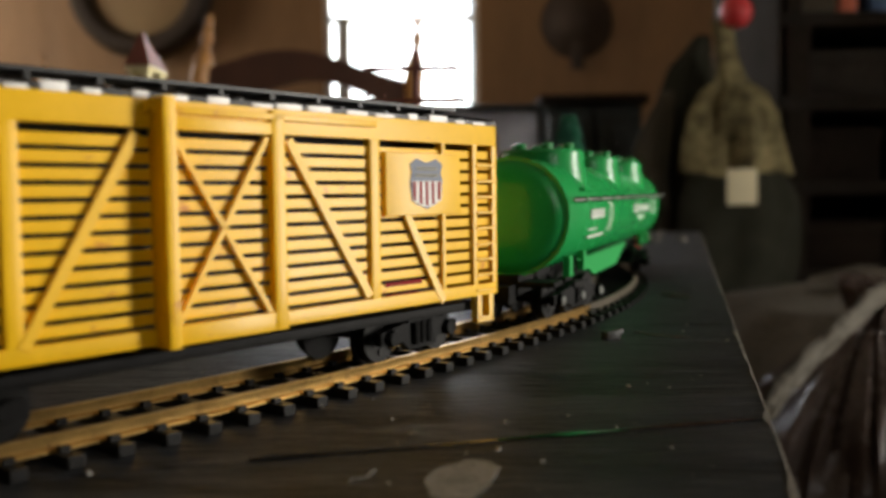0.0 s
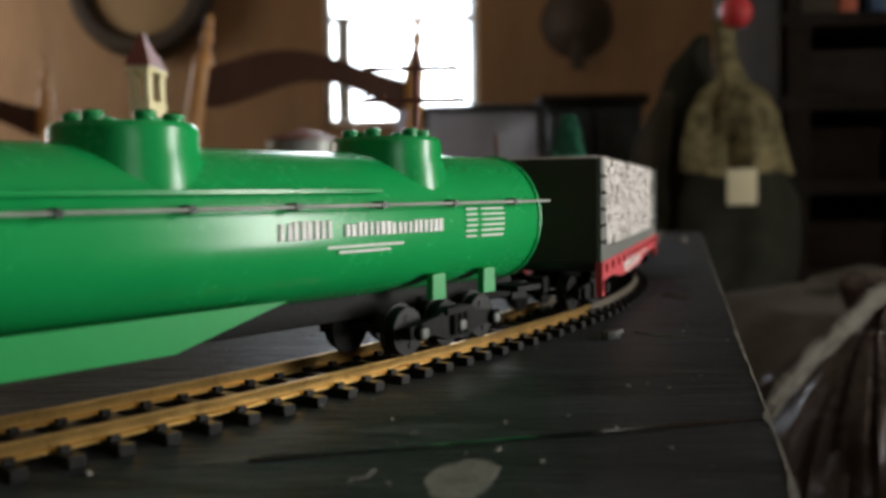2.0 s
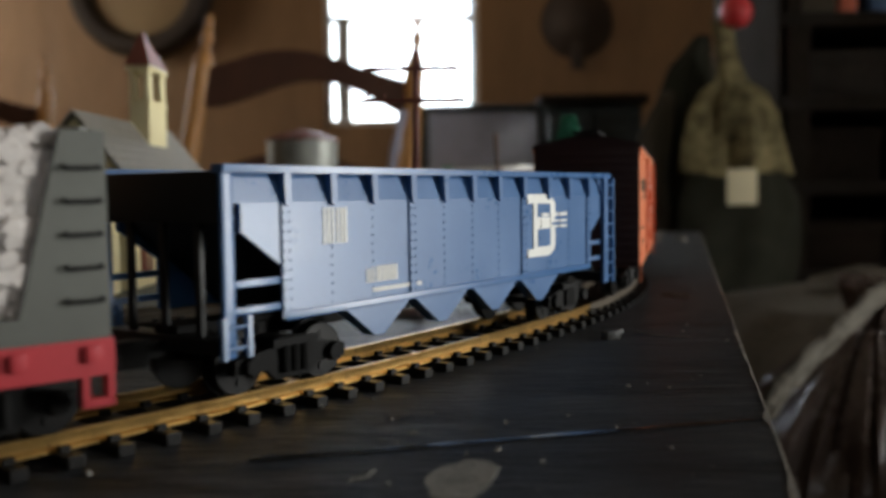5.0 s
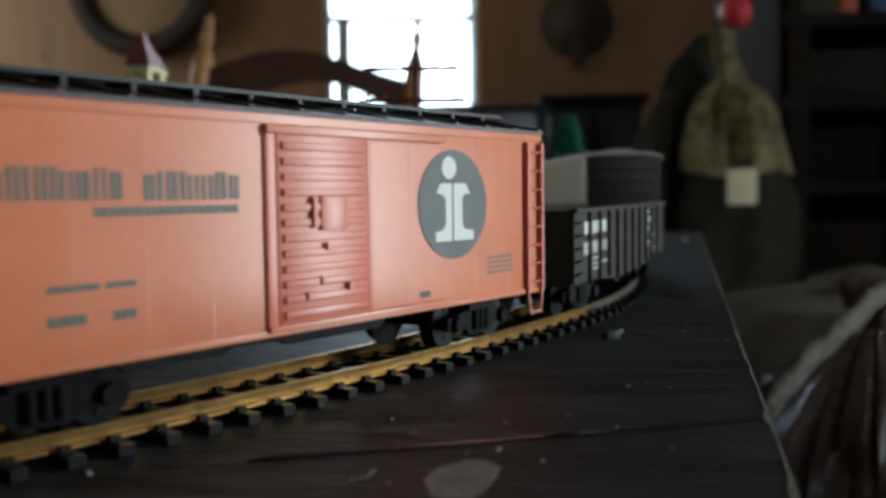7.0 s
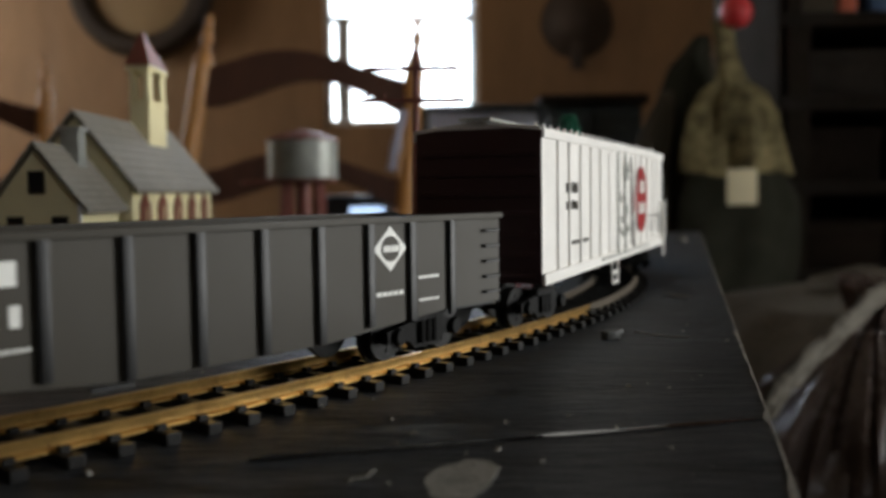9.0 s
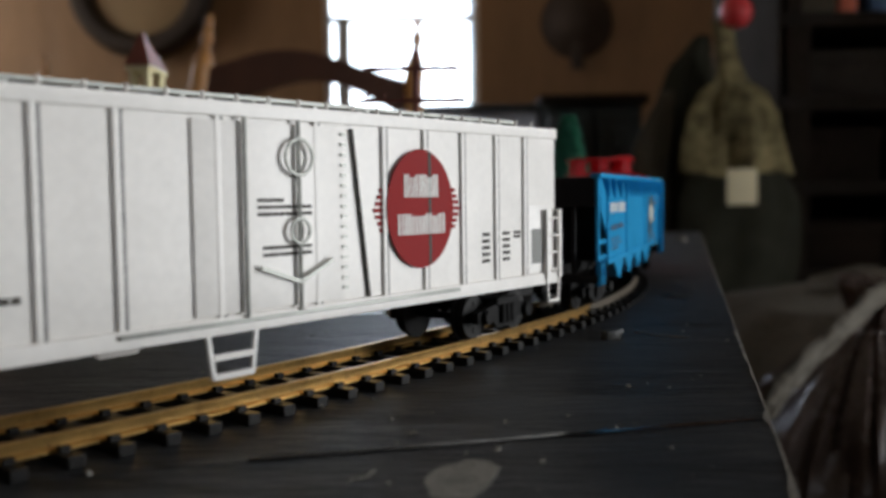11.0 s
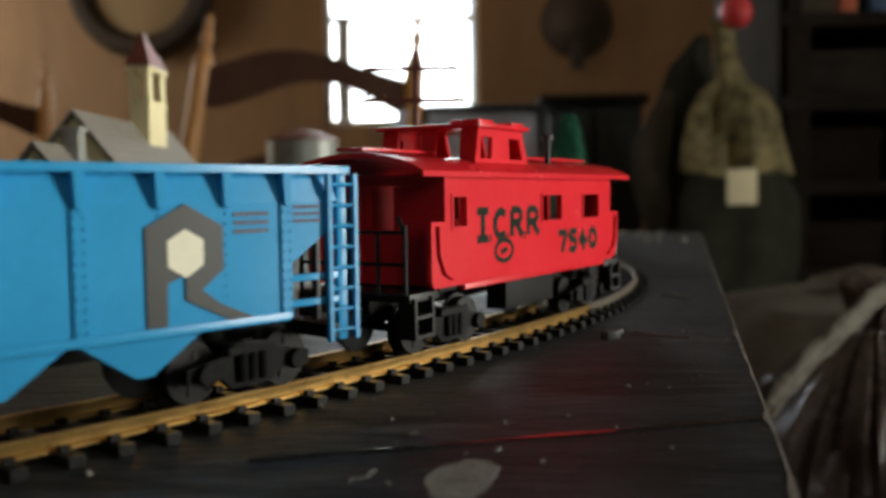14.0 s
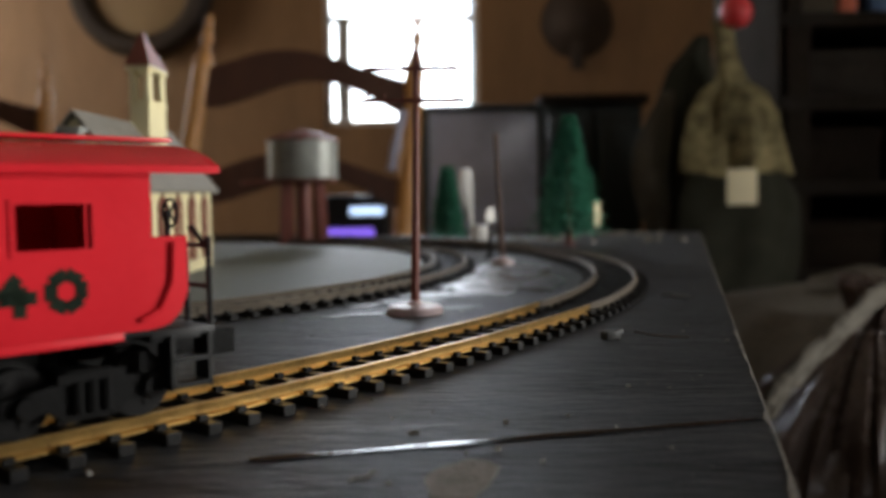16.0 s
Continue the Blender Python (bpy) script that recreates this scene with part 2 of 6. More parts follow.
RUN_D = (-0.0001, 0.1026, 0.2073, 0.3190, 0.4433, 0.6665, 0.742, 0.8375, 0.9415, 1.1227, 1.1843, 1.2641, 1.3433, 1.4236, 1.5028)
RUN_M = np.gradient(np.array(RUN_D), np.array(RUN_T))


def run(t):
    i = min(max(int(np.searchsorted(RUN_T, t, side="right")) - 1, 0), len(RUN_T) - 2)
    h = RUN_T[i + 1] - RUN_T[i]
    u = (t - RUN_T[i]) / h
    return (2 * u**3 - 3 * u**2 + 1) * RUN_D[i] + (u**3 - 2 * u**2 + u) * h * RUN_M[i] + (-2 * u**3 + 3 * u**2) * RUN_D[i + 1] + (u**3 - u**2) * h * RUN_M[i + 1]


# ---- the room ----
XL, XR, YB, YF, ZF, ZC = -2.4, 1.7, -1.6, 3.2, -0.75, 1.65


def wall_with_hole(name, along, at0, at1, fixed, thick, hole, material, label):
    """A wall that runs along x or y from at0 to at1 at 'fixed', with one opening (a0, a1, z0, z1)."""
    bm = B()
    a0, a1, z0, z1 = hole
    for p0, p1, q0, q1 in ((at0, a0, ZF, ZC), (a1, at1, ZF, ZC), (a0, a1, ZF, z0), (a0, a1, z1, ZC)):
        if along == "x":
            bx(bm, p0, p1, min(fixed, fixed + thick), max(fixed, fixed + thick), q0, q1)
        else:
            bx(bm, min(fixed, fixed + thick), max(fixed, fixed + thick), p0, p1, q0, q1)
    return tagged(part(name, bm, material), label, "wall", kind="structure")


W1 = (-0.40, 0.133, 0.275, 1.25)
W2 = (0.19, 0.63, -0.62, 0.95)
W4 = (0.7, 1.5, 0.45, 1.35)
W3 = (2.05, 2.95, 0.3, 1.2)
wall_with_hole("wall_north", "x", XL, XR, YF, 0.12, W1, M_wall, "brown wood-panelled wall with a bright window")
# unseen wall made 0.45 thick so its reveal blocks lamp light from the shelves
wall_with_hole("wall_east", "y", YB, YF, XR, 0.45, W2, M_shadewall, "brown panelled side wall, shade in its colour")
wall_with_hole("wall_west", "y", YB, YF, XL - 0.12, 0.12, W3, M_wall, "unseen brown panelled wall with an added window")
wall_with_hole("wall_south", "x", XL - 0.12, XR + 0.45, YB - 0.12, 0.12, W4, M_shadewall, "unseen brown panelled wall, shade in its colour")
bm = B()
bx(bm, XL - 0.12, XR + 0.45, YB - 0.12, YF + 0.12, ZF - 0.05, ZF)
tagged(part("floor", bm, M_floor), "dark worn floorboards", "floor", kind="structure")
bm = B()
bx(bm, XL - 0.12, XR + 0.45, YB - 0.12, YF + 0.12, ZC, ZC + 0.05)
tagged(part("ceiling", bm, M_ceil), "pale board ceiling", "ceiling", kind="structure")
bm = B()
bx(bm, -60, 60, -60, 60, ZF - 0.35, ZF - 0.25)
tagged(part("ground", bm, M_pine), "grassy ground outside the windows", "ground", kind="structure")


def window_x(name, hole, y, cross, label, bars=True):
    a0, a1, z0, z1 = hole
    w = thing(name, label, "window", kind="structure")
    f = 0.022
    for nm, q in (("side_frame", (a0, a0 + f, z0, z1)), ("side_frame", (a1 - f, a1, z0, z1)), ("window_sill", (a0 + f, a1 - f, z0, z0 + f)), ("head_frame", (a0 + f, a1 - f, z1 - f, z1))):
        bm = B()
        bx(bm, q[0], q[1], y + 0.02, y + 0.08, q[2], q[3], 0.003)
        part(nm, bm, M_frame, w)
    bm = B()
    bx(bm, a0 + f, a1 - f, y + 0.03, y + 0.06, cross - 0.011, cross + 0.011, 0.003)
    part("meeting_rail", bm, M_frame, w)
    if bars:
        xm = a0 + 0.064
        bm = B()
        bx(bm, xm - 0.024, xm + 0.024, y + 0.031, y + 0.061, z0 + f, cross - 0.011, 0.003)
        part("mullion", bm, M_frame, w)
    bm = B()
    bx(bm, a0 + f, a1 - f, y + 0.043, y + 0.047, z0 + f, z1 - f)
    part("pane", bm, M_glass, w).visible_shadow = False


window_x("window_1", W1, YF, 0.645, "bright overexposed sash window in brown wall")
# window_4 is added to house the south fill lamp
window_x("window_4", W4, YB - 0.11, 0.9, "added sash window around the south fill lamp", False)
# window_3 is added to house the west fill lamp
for nm, hole, x in (("window_2", W2, XR), ("window_3", W3, XL - 0.1)):
    w = thing(nm, "unseen side-wall window around a lamp", "window", kind="structure")
    for q in ((hole[0], hole[0] + 0.02, hole[2], hole[3]), (hole[1] - 0.02, hole[1], hole[2], hole[3])):
        bm = B()
        bx(bm, x + 0.02, x + 0.08, q[0], q[1], q[2], q[3], 0.003)
        part("side_frame", bm, M_frame, w)

# ---- the layout board on its trestle ----
bd = thing("layout_board", "black-painted scuffed plywood layout board on trestle", "table")


def edge_x(y):
    return 0.0145 + 0.2615 * y


def seam_y(x):
    return 0.140 + 0.25 * x


far_y, near_y, left_x = 0.87, -0.55, -1.35


def sheet(name, rows, z1, material, label=""):
    """A board with the outline of (x, y) rows, its top at z1."""
    bm = B()
    top = [bm.verts.new((x, y, z1)) for x, y in rows]
    bot = [bm.verts.new((x, y, z1 - 0.012)) for x, y in rows]
    fs = [bm.faces.new(top), bm.faces.new(bot[::-1])]
    n = len(top)
    for i in range(n):
        fs.append(bm.faces.new((top[i], bot[i], bot[(i + 1) % n], top[(i + 1) % n])))
    bmesh.ops.recalc_face_normals(bm, faces=fs)
    sh = [e for e in bm.edges if abs(e.verts[0].co.z - z1) < 1e-6 and abs(e.verts[1].co.z - z1) < 1e-6]
    bmesh.ops.bevel(bm, geom=sh, offset=0.0001, segments=1, affect="EDGES")
    return part(name, bm, material, bd, label)


def cross_edge(c):
    """Where the seam's line, moved by c, meets the board's right edge."""
    y = (0.140 + c + 0.25 * 0.0145) / (1 - 0.25 * 0.2615)
    return (edge_x(y), y)


gapw = 0.0002
rng = random.Random(5)
rag_far = [(edge_x(y) + rng.uniform(-0.0002, 0.0002), y) for y in [cross_edge(gapw)[1] + (far_y - cross_edge(gapw)[1]) * i / 40 for i in range(1, 40)]]
rag_near = [(edge_x(y) + rng.uniform(-0.0002, 0.0002), y) for y in [near_y + (cross_edge(-gapw)[1] - near_y) * i / 30 for i in range(1, 30)]]
sheet("far_sheet", [(left_x, seam_y(left_x) + gapw), cross_edge(gapw)] + rag_far + [(edge_x(far_y), far_y), (left_x, far_y)], 0.0, M_board)
sheet("near_sheet", [(left_x, seam_y(left_x) - gapw), (left_x, near_y), (edge_x(near_y), near_y)] + rag_near + [cross_edge(-gapw)], 0.0, M_board)
bm = B()
ring = [(edge_x(near_y + (far_y - near_y) * i / 260), near_y + (far_y - near_y) * i / 260) for i in range(261)]
rg = random.Random(9)
ins = [(x - 0.0002 - 0.0011 * rg.random() ** 3, y) for x, y in ring]
va = [bm.verts.new((x + 0.0003, y, -0.0006)) for x, y in ring]
vb = [bm.verts.new((x + 0.0001, y, 0.0001)) for x, y in ring]
vc = [bm.verts.new((x, y, 0.0002)) for x, y in ins]
for i in range(len(ring) - 1):
    bm.faces.new((va[i], va[i + 1], vb[i + 1], vb[i]))
    bm.faces.new((vb[i], vb[i + 1], vc[i + 1], vc[i]))
part("worn_edge", bm, M_rawedge, bd, "worn pale raw plywood edge")
for x, y in ((-1.3, -0.5), (-1.3, 0.8), (-0.2, -0.5), (0.02, 0.8)):
    bm = B()
    bx(bm, x - 0.03, x + 0.03, y - 0.03, y + 0.03, ZF, -0.0125, 0.002)
    part("leg", bm, M_shelf, bd)

# painted ground inside the inner loop
bm = B()
lathe(bm, [(0.2785, 0.0), (0.2785, 0.0012), (0.277, 0.0016)], (-0.2896, 0.4964, 0.0001), 96)
tagged(part("ground_patch", bm, M_groundgreen), "grey-green painted ground disc on the board", "ground", kind="structure")

# ---- track ----


def sweep(bm, prof, pts, off):
    """Profile (across, up) swept along (x, y) points, moved sideways by off to the right of travel."""
    n = len(pts)
    rings = []
    for i in range(n):
        d = (pts[min(i + 1, n - 1)] - pts[max(i - 1, 0)]).normalized()
        nx, ny = d.y, -d.x
        rings.append([bm.verts.new((pts[i].x + nx * (off + a), pts[i].y + ny * (off + a), z)) for a, z in prof])
    m = len(prof)
    for p, q in zip(rings, rings[1:]):
        for j in range(m):
            bm.faces.new((p[j], p[(j + 1) % m], q[(j + 1) % m], q[j]))
    bm.faces.new(rings[0])
    bm.faces.new(rings[-1][::-1])
    bmesh.ops.recalc_face_normals(bm, faces=bm.faces[:])


RAILP = [(-0.0012, 0.0019), (0.0012, 0.0019), (0.0012, 0.0023), (0.0004, 0.0027), (0.0004, 0.0037), (0.00055, 0.0040), (0.00055, 0.00435), (0.0004, 0.0045), (-0.0004, 0.0045), (-0.00055, 0.00435), (-0.00055, 0.0040), (-0.0004, 0.0037), (-0.0004, 0.0027), (-0.0012, 0.0023)]


def tie_mesh():
    bm = B()
    bx(bm, -0.0013, 0.0013, -0.0137, 0.0137, 0.0, 0.0019, 0.0002)
    for s in (-1, 1):
        for e in (-1, 1):
            y = s * 0.00825 + e * 0.0018
            bx(bm, -0.0008, 0.0008, y - 0.0006, y + 0.0006, 0.0018, 0.0028)
    me = bpy.data.meshes.new("tie")
    bm.to_mesh(me)
    bm.free()
    me.materials.append(M_tie)
    return me


TIE = tie_mesh()
track = thing("railway_track", "brass-railed model track with black plastic ties", "track", group="layout tracks")
JOINTS = [0.0171, 0.1994, 0.3989, 0.5984, 0.7979, 0.9974, 1.1968]
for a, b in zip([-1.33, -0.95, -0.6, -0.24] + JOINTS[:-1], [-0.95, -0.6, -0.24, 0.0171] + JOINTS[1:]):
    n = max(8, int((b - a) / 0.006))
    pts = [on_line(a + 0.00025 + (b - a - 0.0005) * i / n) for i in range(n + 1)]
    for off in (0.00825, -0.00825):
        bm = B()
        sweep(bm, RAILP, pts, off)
        # rails past the joint take the darkened copy for their dim reflection
        part("rail", bm, M_brass if -0.6 < a < 0.01 else M_dimtarnish, track)
PITCH = 0.007856
tie_s = [-0.17475 + PITCH * i for i in range(-8, 170)]
rng = random.Random(3)
for s in tie_s:
    q = on_line(s)
    share("tie", TIE, track, Matrix.Translation((q.x, q.y, 0)) @ Matrix.Rotation(heading(s) + rng.uniform(-0.012, 0.012), 4, "Z"))
bm = B()
s = tie_s[-1] + PITCH
while s < -0.17475 - 9 * PITCH + LOOP:
    q = on_line(s)
    m = Matrix.Translation((q.x, q.y, 0)) @ Matrix.Rotation(heading(s), 4, "Z")
    bx(bm, -0.0013, 0.0013, -0.0137, 0.0137, 0.0, 0.0019, rot=m)
    s += PITCH
tagged(part("tie_run", bm, M_tie, track), kind="stuff")
# rail joiners
for off in (0.00825, -0.00825):
    pts = [on_line(0.0131 + 0.008 * i / 4) for i in range(5)]
    bm = B()
    sweep(bm, [(-0.0015, 0.0019), (0.0015, 0.0019), (0.0015, 0.0026), (0.0007, 0.003), (-0.0007, 0.003), (-0.0015, 0.0026)], pts, off)
    part("rail_joiner", bm, M_wheel, track)
# inner loop
R2, IX, IY = 0.2934, -0.2896, 0.4964
inner = thing("railway_track", "brass-railed inner loop of model track", "track", group="layout tracks")
ring2 = [Vector((IX + R2 * math.cos(a), IY + R2 * math.sin(a))) for a in [2 * math.pi * i / 200 for i in range(200)]]
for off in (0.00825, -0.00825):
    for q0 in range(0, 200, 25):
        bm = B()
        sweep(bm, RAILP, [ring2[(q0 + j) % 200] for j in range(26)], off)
        part("rail", bm, M_dimtarnish, inner)
n2 = int(2 * math.pi * R2 / PITCH)
for i in range(n2):
    a = 2 * math.pi * i / n2
    share("tie", TIE, inner, Matrix.Translation((IX + R2 * math.cos(a), IY + R2 * math.sin(a), 0)) @ Matrix.Rotation(a + math.pi / 2, 4, "Z"))

# ---- rolling stock; each car: x towards its tail, near side at -y, z from the rail tops ----
mm = 0.001
CARS = {}


def truck_on(car, x, axles=2, axle=0.0195):
    t = thing("truck", "", "")
    for k in ("label", "category", "group", "kind"):
        if k in t:
            del t[k]
    t.parent = car
    t.location = (x, 0, 0)
    span = axle * (axles - 1) / 2
    xs = [-span + axle * i for i in range(axles)]
    for s in (-1, 1):
        bm = B()
        y0 = s * 10.8 * mm
        y1 = s * 12.6 * mm
        e = span + 3.2 * mm
        poly(bm, [(-e, 0.0040), (-e, 0.0066), (-span * 0.55, 0.0078), (-0.0035, 0.0094), (0.0035, 0.0094), (span * 0.55, 0.0078), (e, 0.0066), (e, 0.0040), (span * 0.62, 0.0040), (0.0042, 0.0022), (-0.0042, 0.0022), (-span * 0.62, 0.0040)], min(y0, y1), max(y0, y1))
        for x0 in xs:
            cy(bm, (x0, y1 - s * 0.0004, 0.0053), (x0, y1 + s * 0.0012, 0.0053), 0.0019, 0.0016, 12)
        for j in (-2.2, 0, 2.2):
            cy(bm, (j * mm, y1 + s * 0.0003, 0.0032), (j * mm, y1 + s * 0.0003, 0.0080), 0.0009, None, 8)
        bx(bm, -0.0052, 0.0052, min(y1, y1 + s * 0.0008), max(y1, y1 + s * 0.0008), 0.0078, 0.0092)
        part("side_frame", bm, M_truck, t)
        for x0 in xs if axles == 3 else ():
            bm = B()
            bx(bm, x0 - 0.0012, x0 + 0.0012, min(y1 + s * 0.0008, y1 + s * 0.0016), max(y1 + s * 0.0008, y1 + s * 0.0016), 0.0040, 0.0062, 0.0004)
            part("bearing_cap", bm, M_grey, t, "pale grey bearing cap")
    bm = B()
    bx(bm, -0.003, 0.003, -0.0115, 0.0115, 0.0058, 0.0090, 0.0003)
    cy(bm, (0, 0, 0.008), (0, 0, 0.0112), 0.004)
    part("bolster", bm, M_truck, t)
    wheels = []
    for x0 in xs:
        bm = B()
        cy(bm, (0, -0.0112, 0), (0, 0.0112, 0), 0.0009, None, 8)
        for s in (-1, 1):
            cy(bm, (0, s * 0.0072, 0), (0, s * 0.0095, 0), 0.00525, 0.0051, 24)
            cy(bm, (0, s * 0.0066, 0), (0, s * 0.0072, 0), 0.0060, 0.0060, 24)
            for j in range(4):
                a = j * math.pi / 2
                cy(bm, (0.003 * math.cos(a), s * 0.0094, 0.003 * math.sin(a)), (0.003 * math.cos(a), s * 0.0098, 0.003 * math.sin(a)), 0.0008, None, 6)
        w = part("wheelset", bm, M_wheel, t)
        w.location = (x0, 0, 0.00525)
        wheels.append(w)
    return t, wheels


def coupler_on(car, x, s):
    bm = B()
    bx(bm, min(x - s * 0.006, x + s * 0.006), max(x - s * 0.006, x + s * 0.006), -0.0018, 0.0018, 0.0075, 0.0105, 0.0003)
    poly(bm, [(x + s * 0.004, 0.0068), (x + s * 0.0105, 0.0068), (x + s * 0.0105, 0.0112), (x + s * 0.004, 0.0112)], -0.0028, 0.0012)
    part("coupler", bm, M_truck, car)


def base(name, label, centre, length, tc, axles=2):
    car = thing(name, label, "model train car", group="freight train")
    trucks = [truck_on(car, -tc / 2, axles, 0.0145 if axles == 3 else 0.0195), truck_on(car, tc / 2, axles, 0.0145 if axles == 3 else 0.0195)]
    for s in (-1, 1):
        coupler_on(car, s * length / 2, s)
    CARS[len(CARS)] = (car, centre, tc, trucks)
    return car


def lettering(car, rows, material, y=-0.0178, name="lettering", d=0.00012):
    """rows of (x0, x1, z0, z1, count): a line of plain letter-sized bars."""
    bm = B()
    rg = random.Random(len(rows) * 7 + int(abs(rows[0][0]) * 10))
    for x0, x1, z0, z1, n in rows:
        w = (x1 - x0) / n
        for i in range(n):
            g = w * rg.uniform(0.1, 0.28)
            xa, xb = x0 + i * w + g / 2, x0 + (i + 1) * w - g / 2
            if z1 - z0 > 1.9 and w < 6 and n > 1:
                k = (xb - xa) * rg.uniform(0.3, 0.42)
                zt = z1 - (z1 - z0) * rg.choice((0, 0, 0.12))
                for p, q in ((xa, xa + k), (xb - k, xb)):
                    bx(bm, p * mm, q * mm, y - d, y + 0.0001, z0 * mm, zt * mm)
            else:
                bx(bm, xa * mm, xb * mm, y - d, y + 0.0001, z0 * mm, z1 * mm)
    return part(name, bm, material, car)


def panel(car, name, pts, y0, y1, material, label=""):
    bm = B()
    poly(bm, [(x * mm, z * mm) for x, z in pts], y0 * mm, y1 * mm)
    return part(name, bm, material, car, label)


def boxpart(car, name, x0, x1, y0, y1, z0, z1, material, bev=0.25, label=""):
    bm = B()
    bx(bm, x0 * mm, x1 * mm, y0 * mm, y1 * mm, z0 * mm, z1 * mm, bev * mm)
    return part(name, bm, material, car, label)


def ladder(car, x0, x1, z0, z1, n, y, material, stirrup=None, r=0.45):
    for x in (x0, x1):
        bm = B()
        bx(bm, (x - r) * mm, (x + r) * mm, (y - 0.5) * mm, (y + 0.6) * mm, z0 * mm, z1 * mm)
        part("ladder_stile", bm, material, car)
    for i in range(n):
        z = z0 + (z1 - z0) * (i + 0.5) / n
        bm = B()
        cy(bm, (x0 * mm, y * mm, z * mm), (x1 * mm, y * mm, z * mm), 0.32 * mm, None, 8)
        part("ladder_rung", bm, material, car)
    if stirrup is not None:
        bm = B()
        for x in (x0, x1):
            bar(bm, (x * mm, y * mm, z0 * mm), ((x + (0.8 if x == x0 else -0.8)) * mm, y * mm, stirrup * mm), 0.5 * mm, 0.5 * mm)
        bx(bm, (x0 + 0.5) * mm, (x1 - 0.5) * mm, (y - 0.3) * mm, (y + 0.3) * mm, (stirrup - 0.3) * mm, (stirrup + 0.3) * mm)
        part("stirrup_step", bm, material, car)


def disc(car, name, x, z, rx, rz, y, material, d=0.12, seg=40):
    return panel(car, name, [(x + rx * math.cos(2 * math.pi * i / seg), z + rz * math.sin(2 * math.pi * i / seg)) for i in range(seg)], y - d, y + 0.1, material)


def pitched_roof(car, hl, hw, z0, z1, material, walk_mat, over=0.6, name="roof"):
    bm = B()
    pts = [(-hw - over, z0), (-hw - over, z0 + 0.8), (-hw * 0.5, z0 + (z1 - z0) * 0.65), (0, z1), (hw * 0.5, z0 + (z1 - z0) * 0.65), (hw + over, z0 + 0.8), (hw + over, z0)]
    a = [bm.verts.new((-hl * mm, y * mm, z * mm)) for y, z in pts]
    b = [bm.verts.new((hl * mm, y * mm, z * mm)) for y, z in pts]
    bm.faces.new(a)
    bm.faces.new(b[::-1])
    for i in range(len(pts)):
        j = (i + 1) % len(pts)
        bm.faces.new((a[i], b[i], b[j], a[j]))
    bmesh.ops.recalc_face_normals(bm, faces=bm.faces[:])
    n = int(hl * 2 / 11)
    for i in range(n + 1):
        x = -hl + 2 * hl * i / n
        for s in (-1, 1):
            c = Matrix.Translation((x * mm, s * hw * 0.5 * mm, (z0 + 0.4 + (z1 - z0) * 0.6) * mm)) @ Matrix.Rotation(-s * math.atan2((z1 - z0) * 0.9, hw), 4, "X")
            bx(bm, -0.0005, 0.0005, -hw * 0.5 * mm, hw * 0.5 * mm, -0.0004, 0.0004, rot=c)
    r = part(name, bm, material, car)
    bm = B()
    bx(bm, (-hl - 2) * mm, (hl + 2) * mm, -4.2 * mm, 4.2 * mm, (z1 + 1.0) * mm, (z1 + 1.7) * mm)
    for i in range(12):
        x = -hl + 2 * hl * (i + 0.5) / 12
        bx(bm, (x - 0.5) * mm, (x + 0.5) * mm, -4 * mm, 4 * mm, (z1 - 0.6) * mm, (z1 + 1.0) * mm)
    part("roof_walk", bm, walk_mat, car)
    return r


